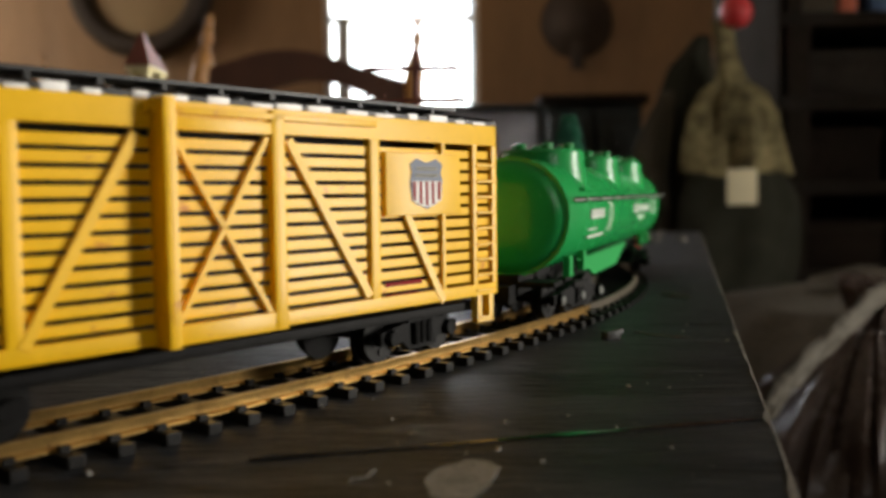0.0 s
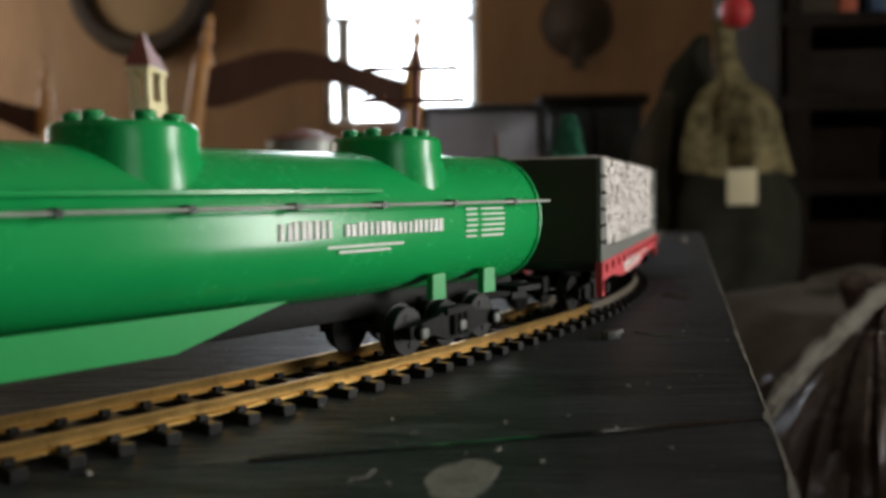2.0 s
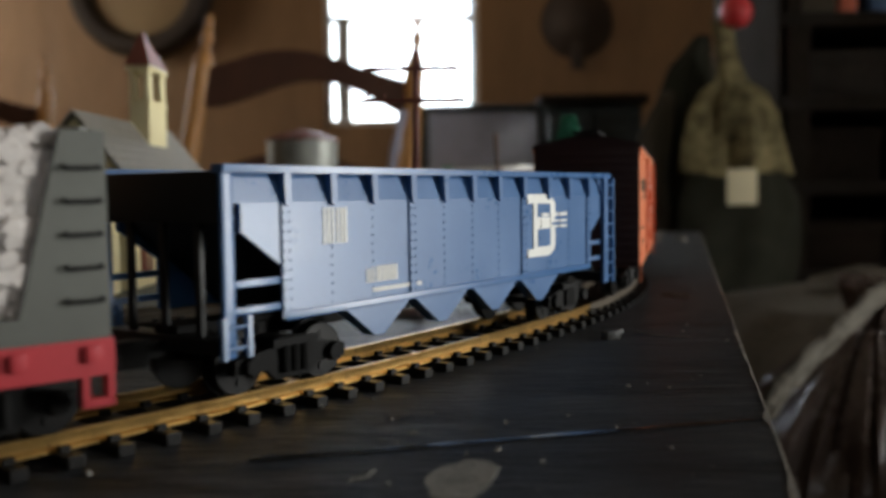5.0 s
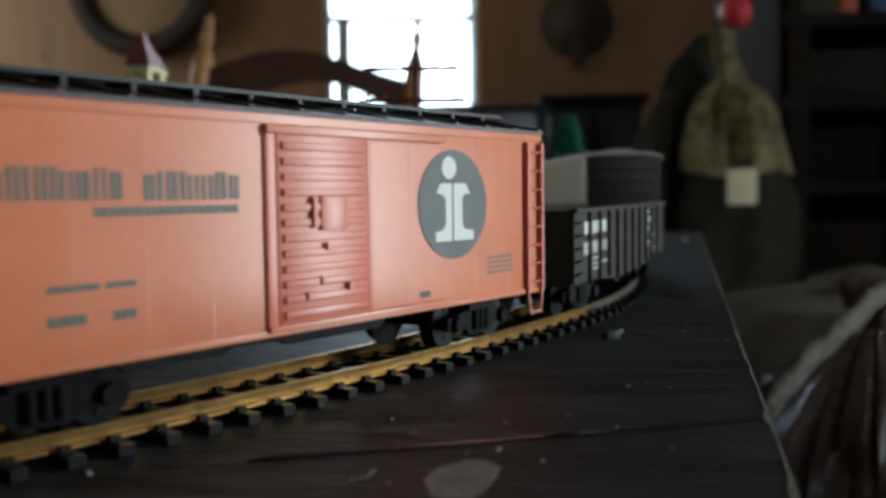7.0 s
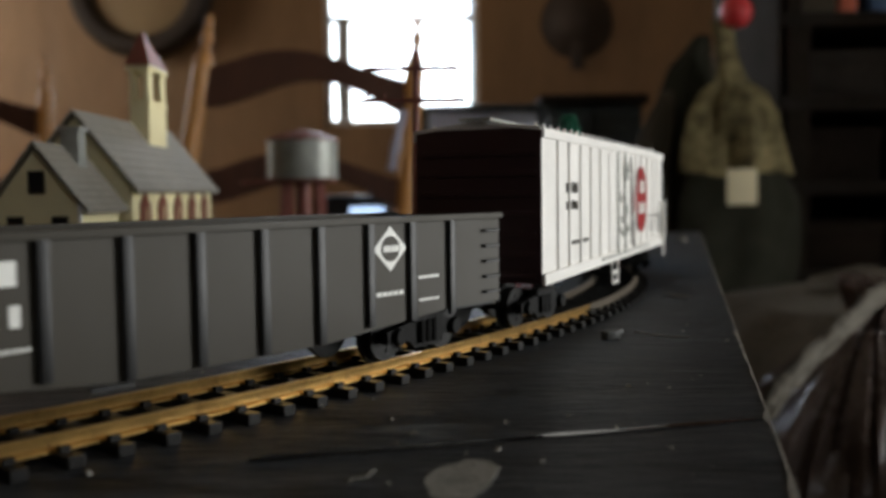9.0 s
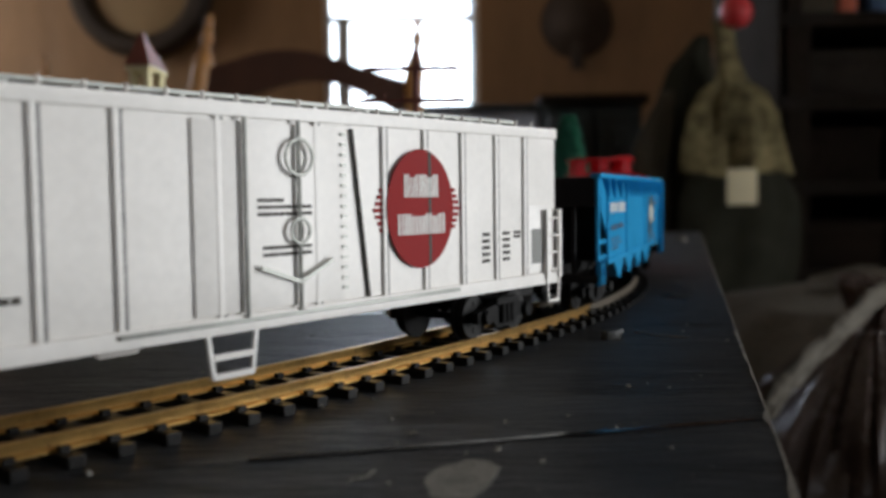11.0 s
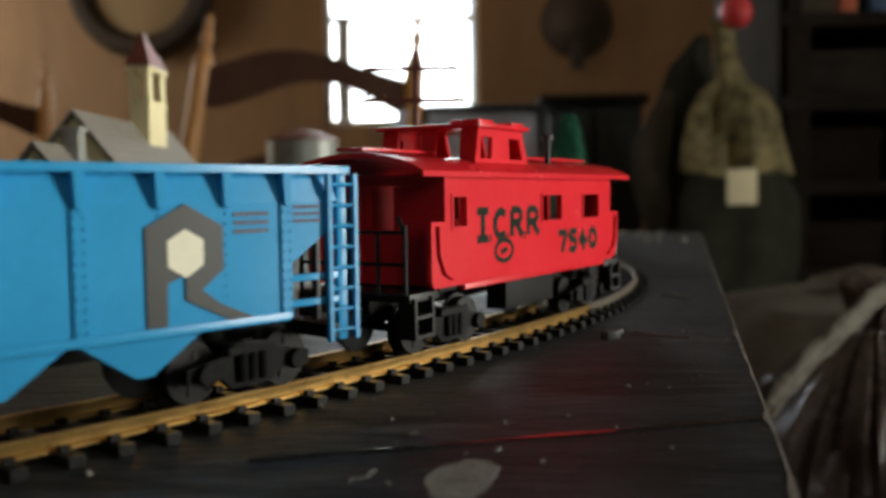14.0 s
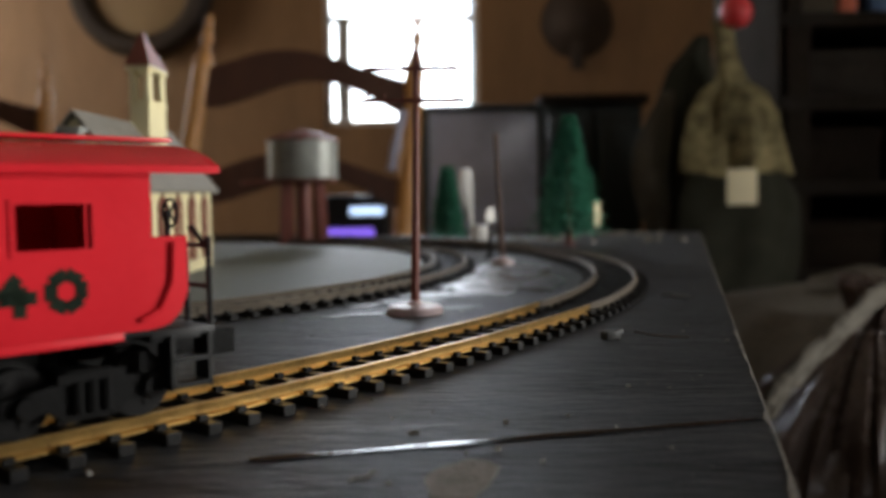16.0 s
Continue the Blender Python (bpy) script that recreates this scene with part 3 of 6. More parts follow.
# ---- yellow stock car ----
car = base("stock_car", "yellow slatted stock car with black roof walk", -0.1298, 0.141, 0.096)
hl = 70.2
for s in (-1, 1):
    ysl = s * 16.8
    z = 15.9
    while z < 44.5:
        boxpart(car, "slat", -hl + 0.8, hl - 0.8, min(ysl, ysl - s * 1.0), max(ysl, ysl - s * 1.0), z - 0.85, z + 0.85, M_yellow, 0.15)
        z += 2.42
    ye = s * 17.6
    lo, hi = min(ye, ysl - s * 1.0), max(ye, ysl - s * 1.0)
    boxpart(car, "side_sill", -hl, hl, lo, hi, 11.8, 14.4, M_yellow)
    boxpart(car, "fascia", -hl, hl, lo, hi, 44.6, 49.0, M_yellow)
    for x, w in ((-70, 1), (-39, 1.3), (31, 1.3), (62.4, 0.8), (69.4, 0.9), (-62.4, 0.8), (51.6, 0.6), (-51.6, 0.6)):
        boxpart(car, "side_post", x - w, x + w, lo, hi, 14.3, 44.7, M_yellow, 0.2)
    for x in (-66, 66):
        for i in range(9):
            zz = 13 + i * 3.4
            bm = B()
            cy(bm, ((x - 3.4) * mm, ye * mm, zz * mm), ((x + 3.4) * mm, ye * mm, zz * mm), 0.35 * mm, None, 6)
            part("grab_iron", bm, M_yellow, car)
        bm = B()
        bx(bm, (x - 3.2) * mm, (x - 1.6) * mm, lo * mm, hi * mm, 6.6 * mm, 12 * mm)
        bx(bm, (x + 1.0) * mm, (x + 2.6) * mm, lo * mm, hi * mm, 6.6 * mm, 12 * mm)
        bx(bm, (x - 3.2) * mm, (x + 2.6) * mm, lo * mm, hi * mm, 6.0 * mm, 7.2 * mm)
        part("stirrup_step", bm, M_yellow, car)
    for a, b in (((-20, 43.8), (-38, 14)), ((9.5, 43.8), (29, 15)), ((40, 30.2), (51, 11.8)), ((-40.5, 43.8), (-60, 13))):
        bm = B()
        bar(bm, (a[0] * mm, s * 17.3 * mm, a[1] * mm), (b[0] * mm, s * 17.3 * mm, b[1] * mm), 1.7 * mm, 0.9 * mm)
        part("brace", bm, M_yellow, car)
    # sliding door with crossed braces
    y0 = s * 18.5
    for x0, x1, z0, z1 in ((-17.4, -15.2, 11.4, 49.3), (5.2, 8.0, 11.4, 48.6), (-15.2, 5.2, 44.4, 46.5), (-15.2, 5.2, 11.4, 14.6), (-18.7, 31, 46.9, 48.1)):
        yo = s * 21.0 if x1 == -15.2 and z1 > 49 else y0
        boxpart(car, "door_rail", x0, x1, min(yo, s * 16.6), max(yo, s * 16.6), z0, z1, M_yellow, 0.3)
    for a, b in (((-14, 44), (5, 14)), ((4.5, 44), (-14, 14))):
        bm = B()
        bar(bm, (a[0] * mm, s * 17.5 * mm, a[1] * mm), (b[0] * mm, s * 17.5 * mm, b[1] * mm), 0.9 * mm, 1.0 * mm)
        part("door_brace", bm, M_yellow, car)
boxpart(car, "sign_board", 33.6, 56.8, -17.9, -16.5, 30.0, 42.4, M_yellow, 0.3)
SH = [(40.6, 40.2), (42.5, 41.3), (45.6, 40.5), (48.7, 41.3), (50.6, 40.2), (50.1, 38.4), (50.6, 37), (50.3, 34), (48.6, 32.2), (45.6, 31.2), (42.6, 32.2), (40.9, 34), (40.6, 37), (41.1, 38.4)]
panel(car, "shield_emblem", SH, -18.05, -17.8, M_ink_blue, "blue shield emblem with red stripes")
bm = B()
for i in range(9):
    x = 41.1 + i * 1.0
    zb = 31.6 + 1.6 * abs((x + 0.5 - 45.6) / 4.6) ** 2
    bx(bm, x * mm, (x + 1.0) * mm, -18.12 * mm, -17.9 * mm, zb * mm, 36.8 * mm)
part("shield_stripe_ground", bm, M_ink_white, car)
bm = B()
for i in range(5):
    x = 41.3 + i * 1.9
    zb = 31.9 + 1.6 * abs((x + 0.5 - 45.6) / 4.6) ** 2
    bx(bm, x * mm, (x + 0.85) * mm, -18.2 * mm, -17.9 * mm, zb * mm, 36.7 * mm)
part("shield_stripe", bm, M_ink_red, car)
lettering(car, [(42.4, 48.8, 38.9, 39.7, 9), (42.0, 49.0, 37.6, 38.3, 9)], M_ink_grey, -0.01806)
lettering(car, [(34, 45, 16.2, 17.0, 12), (34, 44, 13.8, 14.6, 10)], M_ink_red, -0.0169)
for s in (-1, 1):
    boxpart(car, "end_wall", s * hl - 1 if s > 0 else -hl, s * hl if s > 0 else -hl + 1, -16.5, 16.5, 11.8, 49, M_yellow)
boxpart(car, "car_floor", -hl + 1, hl - 1, -15.5, 15.5, 8.6, 10.5, M_truck)
# black centre sheet stands in for the shaded interior behind the slats
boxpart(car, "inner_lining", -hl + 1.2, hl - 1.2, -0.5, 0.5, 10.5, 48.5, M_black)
pitched_roof(car, hl, 17.0, 49.0, 52.2, M_black, M_black)
rg = random.Random(8)
for s in (-1, 1):
    x = -hl
    while x < hl - 6:
        w = rg.uniform(2.5, 6)
        boxpart(car, "bare_eave_patch", x, x + w, s * 17.4 - 0.4, s * 17.4 + 0.4, 48.9, 49.5 + rg.uniform(0, 0.9), M_white, 0.2, "patch of bare white plastic")
        x += w + rg.uniform(0.4, 5)

# ---- green three-dome tank car ----
car = base("tank_car", "glossy green three-dome tank car", 0.0684, 0.205, 0.142, 3)
hl, rz, zc = 102.3, 15.2, 28.0
bm = B()
prof = [(0.001, -hl - 2.2), (6, -hl - 1.9), (11.5, -hl - 0.9), (14.2, -hl + 0.6), (rz, -hl + 2.2), (rz, hl - 2.2), (14.2, hl - 0.6), (11.5, hl + 0.9), (6, hl + 1.9), (0.001, hl + 2.2)]
lathe(bm, [(r * mm, z * mm) for r, z in prof], (0, 0, zc * mm), 48, Matrix.Rotation(math.pi / 2, 3, "Y"))
part("tank", bm, M_green, car, "glossy green tank shell")
for x in (-hl + 1.5, hl - 1.5):
    bm = B()
    cy(bm, ((x - 0.4) * mm, 0, zc * mm), ((x + 0.4) * mm, 0, zc * mm), (rz + 0.35) * mm, None, 48)
    part("end_band", bm, M_green, car)
for xd in (-65, -1, 63):
    bm = B()
    lathe(bm, [(13.6 * mm, 0.033), (12.9 * mm, 0.0405), (12.4 * mm, 0.0418), (12.2 * mm, 0.0456), (11.5 * mm, 0.0465), (0.001 * mm, 0.0470)], (xd * mm, 0, 0), 32)
    d = part("dome", bm, M_green, car)
    for a in range(6):
        an = a * math.pi / 3 + 0.4
        bm = B()
        c = (8.0 * math.cos(an), 8.0 * math.sin(an))
        lathe(bm, [(1.7 * mm, 0.046), (1.7 * mm, 0.0474), (1.95 * mm, 0.0475), (1.85 * mm, 0.0481), (0.9 * mm, 0.0485)], ((xd + c[0]) * mm, c[1] * mm, 0), 12)
        part("valve_cap", bm, M_green, d)
for s in (-1, 1):
    yr = s * 17.0
    bm = B()
    cy(bm, (-hl * mm, yr * mm, 32.2 * mm), (hl * mm, yr * mm, 32.2 * mm), 0.34 * mm, None, 8)
    part("handrail", bm, M_tin, car, "thin bare metal handrail")
    for x in range(-88, 90, 22):
        bm = B()
        cy(bm, (x * mm, s * 13.6 * mm, 32.2 * mm), (x * mm, s * 17.5 * mm, 32.2 * mm), 0.75 * mm, None, 8)
        part("rail_post", bm, M_black, car)
    bm = B()
    bx(bm, -78 * mm, 46 * mm, min(s * 13.0, s * 15.2) * mm, max(s * 13.0, s * 15.2) * mm, 34.6 * mm, 35.4 * mm, 0.0002)
    part("running_board", bm, M_green, car)
    ysk = s * 11.5
    panel(car, "side_skirt", [(-70, 15.0), (-44, 8.6), (0, 8.6), (24, 15.0)], min(ysk, ysk - s * 1), max(ysk, ysk - s * 1), M_green_satin)
    for x in (-84, 66, -64, 84):
        panel(car, "saddle_leg", [(x - 2.2, 11.4), (x + 2.2, 11.4), (x + 2.0, 17), (x - 2.0, 17)], min(s * 12.4, s * 10.6), max(s * 12.4, s * 10.6), M_green_satin)
boxpart(car, "centre_sill", -hl - 3, hl + 3, -3.2, 3.2, 8.2, 13.2, M_truck)
for x in (-hl + 2, hl - 2):
    boxpart(car, "end_platform", x - 5, x + 5, -12.5, 12.5, 10.2, 11.6, M_truck)


def on_tank(z):
    return -math.sqrt(max(0.0, rz**2 - (z - zc) ** 2)) * mm


lettering(car, [(-71, -48.5, 26.5, 29.3, 10)], M_ink_white, on_tank(28) - 0.0001, d=0.0003)
lettering(car, [(-71, -56, 23.2, 23.9, 14), (-71, -45, 21.0, 21.7, 24)], M_ink_white, on_tank(22) - 0.0001, d=0.0005)
for z in (30.4, 29.2, 28.0, 26.8, 25.6, 24.4, 23.2, 22.0):
    lettering(car, [(-38.5, -36.4, z, z + 0.45, 2), (-35.6, -30.6, z, z + 0.45, 6)], M_ink_white, on_tank(z + 0.2) - 0.0001, d=0.0002)
lettering(car, [(19, 32, 26.2, 29.6, 4), (35, 64, 26.4, 29.0, 9)], M_ink_white, on_tank(28) - 0.0001, d=0.0002)
lettering(car, [(31, 52, 24.2, 24.7, 18), (34, 48, 23.2, 23.7, 12)], M_ink_white, on_tank(24) - 0.0001, d=0.0002)
for z in (30.6, 29.4, 28.2, 27.0, 25.8, 24.6):
    lettering(car, [(72, 76, z, z + 0.4, 4), (77.5, 86, z, z + 0.4, 9)], M_ink_white, on_tank(z + 0.2) - 0.0001, d=0.0002)

# ---- bulkhead flat with pulpwood ----
car = base("bulkhead_flat_car", "red flat car with grey bulkheads loaded with pulpwood", 0.2869, 0.1762, 0.140)
hl = 87.3
for s in (-1, 1):
    y0, y1 = min(s * 17.5, s * 15.5), max(s * 17.5, s * 15.5)
    panel(car, "side_sill", [(-hl, 14.6), (-hl, 9.4), (-62, 9.4), (-42, 7.0), (16, 7.0), (40, 9.4), (hl, 9.4), (hl, 14.6)], y0, y1, M_flat_red)
    for x in (-80, -66, -52, -38, -24, -10, 4, 18, 32, 46, 60, 74, 84):
        boxpart(car, "stake_pocket", x - 1.0, x + 1.0, min(s * 18.3, s * 17.4), max(s * 18.3, s * 17.4), 11.4, 13.8, M_flat_red, 0.2)
    for x in (-hl + 2.4, hl - 2.4):
        bm = B()
        for dx in (-1.8, 1.8):
            bx(bm, (x + dx - 0.5) * mm, (x + dx + 0.5) * mm, y0 * mm, y1 * mm, 5.6 * mm, 9.5 * mm)
        bx(bm, (x - 2.3) * mm, (x + 2.3) * mm, y0 * mm, y1 * mm, 5.0 * mm, 6.2 * mm)
        part("step", bm, M_flat_red, car)
    panel(car, "load_tray", [(-hl + 0.3, 14.6), (-hl + 0.3, 43.6), (-80.8, 43.6), (-74.6, 18.2), (74.6, 18.2), (80.8, 43.6), (hl - 0.3, 43.6), (hl - 0.3, 14.6)], min(s * 17.1, s * 15.9), max(s * 17.1, s * 15.9), M_grey)
    for x in (-83.5, 83.5):
        for i in range(5):
            z = 20 + i * 4.6
            bm = B()
            cy(bm, ((x - 2.4) * mm, s * 17.9 * mm, z * mm), ((x + 2.4) * mm, s * 17.9 * mm, z * mm), 0.3 * mm, None, 6)
            for dx in (-2.4, 2.4):
                cy(bm, ((x + dx) * mm, s * 17.9 * mm, z * mm), ((x + dx) * mm, s * 16.9 * mm, (z + 0.4) * mm), 0.3 * mm, None, 6)
            part("grab_iron", bm, M_black, car)
for s in (-1, 1):
    # charcoal, not the tray's grey: the end's shade is put into its colour
    boxpart(car, "bulkhead", min(s * (hl - 0.3), s * (hl - 3.3)), max(s * (hl - 0.3), s * (hl - 3.3)), -15.9, 15.9, 14.6, 43.6, M_gon)
boxpart(car, "deck", -hl + 0.3, hl - 0.3, -15.5, 15.5, 12.0, 14.5, M_black)
lettering(car, [(-38, -4, 8.4, 11.0, 20), (-2, 14, 8.6, 11.0, 8)], M_ink_white, -0.0176)
lettering(car, [(-40, 15, 11.7, 12.0, 1), (-40, 15, 7.5, 7.8, 1), (20, 42, 10.4, 11.1, 16)], M_ink_white, -0.0176)
logs = []
for k in range(5):
    bm = B()
    rg = random.Random(40 + k)
    r0 = (1.33 + 0.15 * k) * mm
    ring = 11
    wob = [r0 * rg.uniform(0.86, 1.1) for _ in range(ring)]
    rows = []
    for y, f in ((-16.0, 0.86), (-15.7, 1.0), (15.7, 1.0), (16.0, 0.86)):
        rows.append([bm.verts.new((wob[i] * f * math.cos(2 * math.pi * i / ring), y * mm, wob[i] * f * math.sin(2 * math.pi * i / ring))) for i in range(ring)])
    for p, q in zip(rows, rows[1:]):
        for i in range(ring):
            bm.faces.new((p[i], q[i], q[(i + 1) % ring], p[(i + 1) % ring]))
    bm.faces.new(rows[0])
    bm.faces.new(rows[-1][::-1])
    bmesh.ops.recalc_face_normals(bm, faces=bm.faces[:])
    me = bpy.data.meshes.new("log")
    bm.to_mesh(me)
    bm.free()
    me.materials.append(M_log)
    logs.append(me)
rg = random.Random(11)
count = 0
rest = B()
cells = []
row = 0
z = 19.0
while z < 43.0:
    x = -76.0 - (z - 18.2) * 0.244 + (1.3 if row % 2 else 0)
    lim = 76.0 + (z - 18.2) * 0.244
    while x < lim:
        cells.append((x + rg.uniform(-0.35, 0.35), z + rg.uniform(-0.35, 0.35)))
        x += rg.uniform(2.35, 2.95)
    z += 2.36
    row += 1
cells.sort(key=lambda c: abs(c[0]))
for i, (x, z) in enumerate(cells):
    m = Matrix.Translation((x * mm, rg.uniform(-0.9, 0.7) * mm, z * mm)) @ Matrix.Rotation(rg.uniform(0, 6.28), 4, "Y") @ Matrix.Rotation(rg.uniform(-0.03, 0.03), 4, "Z")
    if i < 300:
        share("log", rg.choice(logs), car, m)
    else:
        n0 = len(rest.verts)
        rest.from_mesh(rg.choice(logs))
        rest.verts.ensure_lookup_table()
        bmesh.ops.transform(rest, matrix=m, verts=rest.verts[n0:])
tagged(part("pulpwood", rest, M_log, car), kind="stuff")
bm = B()
poly(bm, [(-76.0 * mm, 18.4 * mm), (76.0 * mm, 18.4 * mm), (80.6 * mm, 41.0 * mm), (-80.6 * mm, 41.0 * mm)], -15.5 * mm, 15.5 * mm)
part("log_core", bm, M_log, car)

# ---- ribbed hopper cars ----


def hopper(name, label, centre, body, ends):
    car = base(name, label, centre, 0.1474, 0.107)
    hl = 73.7
    for s in (-1, 1):
        ya, yb = s * 16.6, s * 15.6
        lo, hi = min(ya, yb), max(ya, yb)
        pts = [(-69.5, 33.2), (-69.5, 28.4), (-59.8, 22.0), (-59.8, 13.4), (59.8, 13.4), (59.8, 22.0), (69.5, 28.4), (69.5, 33.2)]
        panel(car, "side_sheet", pts, lo, hi, body)
        bm = B()
        for q0, q1 in (((-hl, 38.2), (hl, 33.2)),):
            a = [bm.verts.new((x * mm, s * y * mm, z * mm)) for x, y, z in ((-hl + 0.6, 16.62, 33.1), (hl - 0.6, 16.62, 33.1), (hl - 0.6, 15.2, 38.3), (-hl + 0.6, 15.2, 38.3))]
            b = [bm.verts.new((x * mm, s * y * mm, z * mm)) for x, y, z in ((-hl + 0.6, 15.4, 33.1), (hl - 0.6, 15.4, 33.1), (hl - 0.6, 14.2, 38.3), (-hl + 0.6, 14.2, 38.3))]
            bm.faces.new(a)
            bm.faces.new(b[::-1])
            for i in range(4):
                bm.faces.new((a[i], b[i], b[(i + 1) % 4], a[(i + 1) % 4]))
            bmesh.ops.recalc_face_normals(bm, faces=bm.faces[:])
        part("upper_sheet", bm, body, car)
        boxpart(car, "top_chord", -hl, hl, min(s * 17.3, s * 14.4), max(s * 17.3, s * 14.4), 38.0, 39.4, body)
        boxpart(car, "side_sill", -60, 60, min(s * 17.2, s * 15.7), max(s * 17.2, s * 15.7), 13.0, 14.4, body, 0.2)
        for i, x in enumerate((-59.4, -47.5, -35.6, -23.0, -11.3, 0.0, 11.3, 23.0, 35.6, 47.5, 59.4)):
            bm = B()
            yo = s * 17.5
            poly(bm, [((x - 0.8) * mm, 38.1 * mm), ((x + 0.8) * mm, 38.1 * mm), ((x + 0.8) * mm, 33.4 * mm), ((x + 0.2) * mm, 32.4 * mm), ((x - 0.6) * mm, 32.8 * mm)], min(s * 15.6, yo) * mm, max(s * 15.6, yo) * mm)
            if i in (0, 3, 7, 10):
                bx(bm, (x - 1.1) * mm, (x + 1.1) * mm, min(s * 16.5, s * 17.0) * mm, max(s * 16.5, s * 17.0) * mm, 13.4 * mm, 33.2 * mm)
            for j in range(11):
                zz = 15 + j * 1.65
                for dx in ((-0.7, 0.7) if i in (0, 3, 7, 10) else (0,)):
                    yy = s * (17.0 if i in (0, 3, 7, 10) else 16.6)
                    cy(bm, ((x + dx) * mm, yy * mm, zz * mm), ((x + dx) * mm, (yy + s * 0.22) * mm, zz * mm), 0.26 * mm, 0.18 * mm, 6)
            part("side_post", bm, body, car)
        for x in (-33, -11, 11, 33):
            panel(car, "hopper_bay", [(x - 10.5, 13.2), (x + 10.5, 13.2), (x + 1.4, 7.0), (x - 1.4, 7.0)], min(s * 12.5, s * 15.9), max(s * 12.5, s * 15.9), body)
        for e in (-1, 1):
            xe = e * 72.2
            boxpart(car, "end_post", min(xe - 1.2, xe + 1.2), max(xe - 1.2, xe + 1.2), lo, hi, 8.2, 38.2, body, 0.2)
            for z in (15.6, 20.0):
                boxpart(car, "side_rail", min(e * 59.8, xe), max(e * 59.8, xe), lo + 0.1, hi - 0.1, z - 0.6, z + 0.6, body, 0.15)
        ladder(car, 68.6, 74.6, 8.2, 38, 8, s * 17.2, body)
        ladder(car, -74.2, -68.9, 8.2, 15, 2, s * 17.2, body)
    for e in (-1, 1):
        bm = B()
        v = [bm.verts.new((e * x * mm, y * mm, z * mm)) for x, y, z in ((73.2, -15.4, 33), (73.2, 15.4, 33), (46, 15.4, 13), (46, -15.4, 13), (72.2, -15.4, 33), (72.2, 15.4, 33), (45, 15.4, 13), (45, -15.4, 13))]
        for f in ((0, 1, 2, 3), (7, 6, 5, 4), (0, 4, 5, 1), (1, 5, 6, 2), (2, 6, 7, 3), (3, 7, 4, 0)):
            bm.faces.new([v[i] for i in f])
        bmesh.ops.recalc_face_normals(bm, faces=bm.faces[:])
        part("slope_sheet", bm, ends, car)
        boxpart(car, "end_sheet", min(e * 72.4, e * 73.6), max(e * 72.4, e * 73.6), -15.5, 15.5, 30, 38.4, ends)
        for y in (-9, 0, 9):
            boxpart(car, "end_strut", min(e * 71.4, e * 72.4), max(e * 71.4, e * 72.4), y - 0.7, y + 0.7, 11, 30, ends, 0.15)
        boxpart(car, "end_sill", min(e * 69, e * 73.6), max(e * 69, e * 73.6), -16.5, 16.5, 8.6, 11.2, ends)
    boxpart(car, "centre_sill", -72, 72, -3, 3, 8.4, 12.6, M_truck)
    boxpart(car, "interior", -45, 45, -15.3, 15.3, 13.2, 37, M_black)
    return car


car = hopper("hopper_car", "medium blue ribbed hopper car with white emblem", 0.4634, M_bm, M_black)
YH = -0.01665
lettering(car, [(-50, -43, 25.5, 32, 3)], M_ink_white, YH)
lettering(car, [(-38, -28, 17.5, 20.5, 5), (-36, -20, 15.6, 16.4, 12)], M_ink_white, YH)
EM = -16.9
for pts in ([(25, 31.5), (25, 33.8), (36.5, 33.8), (39.5, 31.5), (39.5, 27.5), (37.5, 26.3), (39.5, 25), (39.5, 20), (36.5, 18.2), (25, 18.2), (25, 20.2), (28, 20.2), (28, 31.5)],):
    panel(car, "emblem", pts, EM, -16.5, M_ink_white, "white angular emblem")
panel(car, "emblem", [(30, 28), (30, 31.4), (36.3, 31.4), (36.8, 30.6), (36.8, 28)], EM - 0.1, EM, M_bm)
panel(car, "emblem", [(30, 20.6), (30, 25), (36.8, 25), (36.8, 21.2), (36, 20.6)], EM - 0.1, EM, M_bm)
lettering(car, [(31, 46, 28.2, 29, 3), (31, 46, 26.6, 27.2, 3), (31, 46, 25.2, 25.8, 3)], M_ink_white, -0.0171)
car = hopper("hopper_car", "sky-blue ribbed hopper car with white lettering", 1.1627, M_rock, M_black)
lettering(car, [(-54.7, -41, 28.0, 31.2, 3), (-39, -26.2, 27.8, 31.0, 4)], M_ink_white, YH)
lettering(car, [(-53, -41, 22.6, 24.2, 5), (-39, -30, 22.8, 24.3, 6)], M_ink_blue, YH)
lettering(car, [(-52, -38, 19.6, 20.2, 9), (-52, -33, 18.2, 18.8, 12), (-52, -40, 16.8, 17.4, 8)], M_ink_blue, YH)
RK = M_ink_black
panel(car, "emblem", [(33.2, 13.9), (33.2, 29.7), (40.0, 33.2), (46.8, 29.6), (46.8, 22.6), (42.8, 19.6), (46, 17.2), (53.5, 13.9), (48.8, 13.9), (39.9, 18.2), (39.9, 22.2), (36.8, 21.0), (36.6, 13.9)], EM, -16.5, RK, "black angular emblem with white hexagon")
panel(car, "emblem_hexagon", [(36.8, 23.6), (36.8, 27.6), (39.9, 29.3), (43.1, 27.6), (43.1, 23.6), (39.9, 21.7)], EM - 0.12, EM, M_cream_ink)
lettering(car, [(49, 56, z, z + 0.7, 6) for z in (31, 29.6, 28.2)], M_ink_blue, YH)
lettering(car, [(61, 67, z, z + 0.6, 5) for z in (32, 30.8, 29.6)], M_ink_blue, YH)

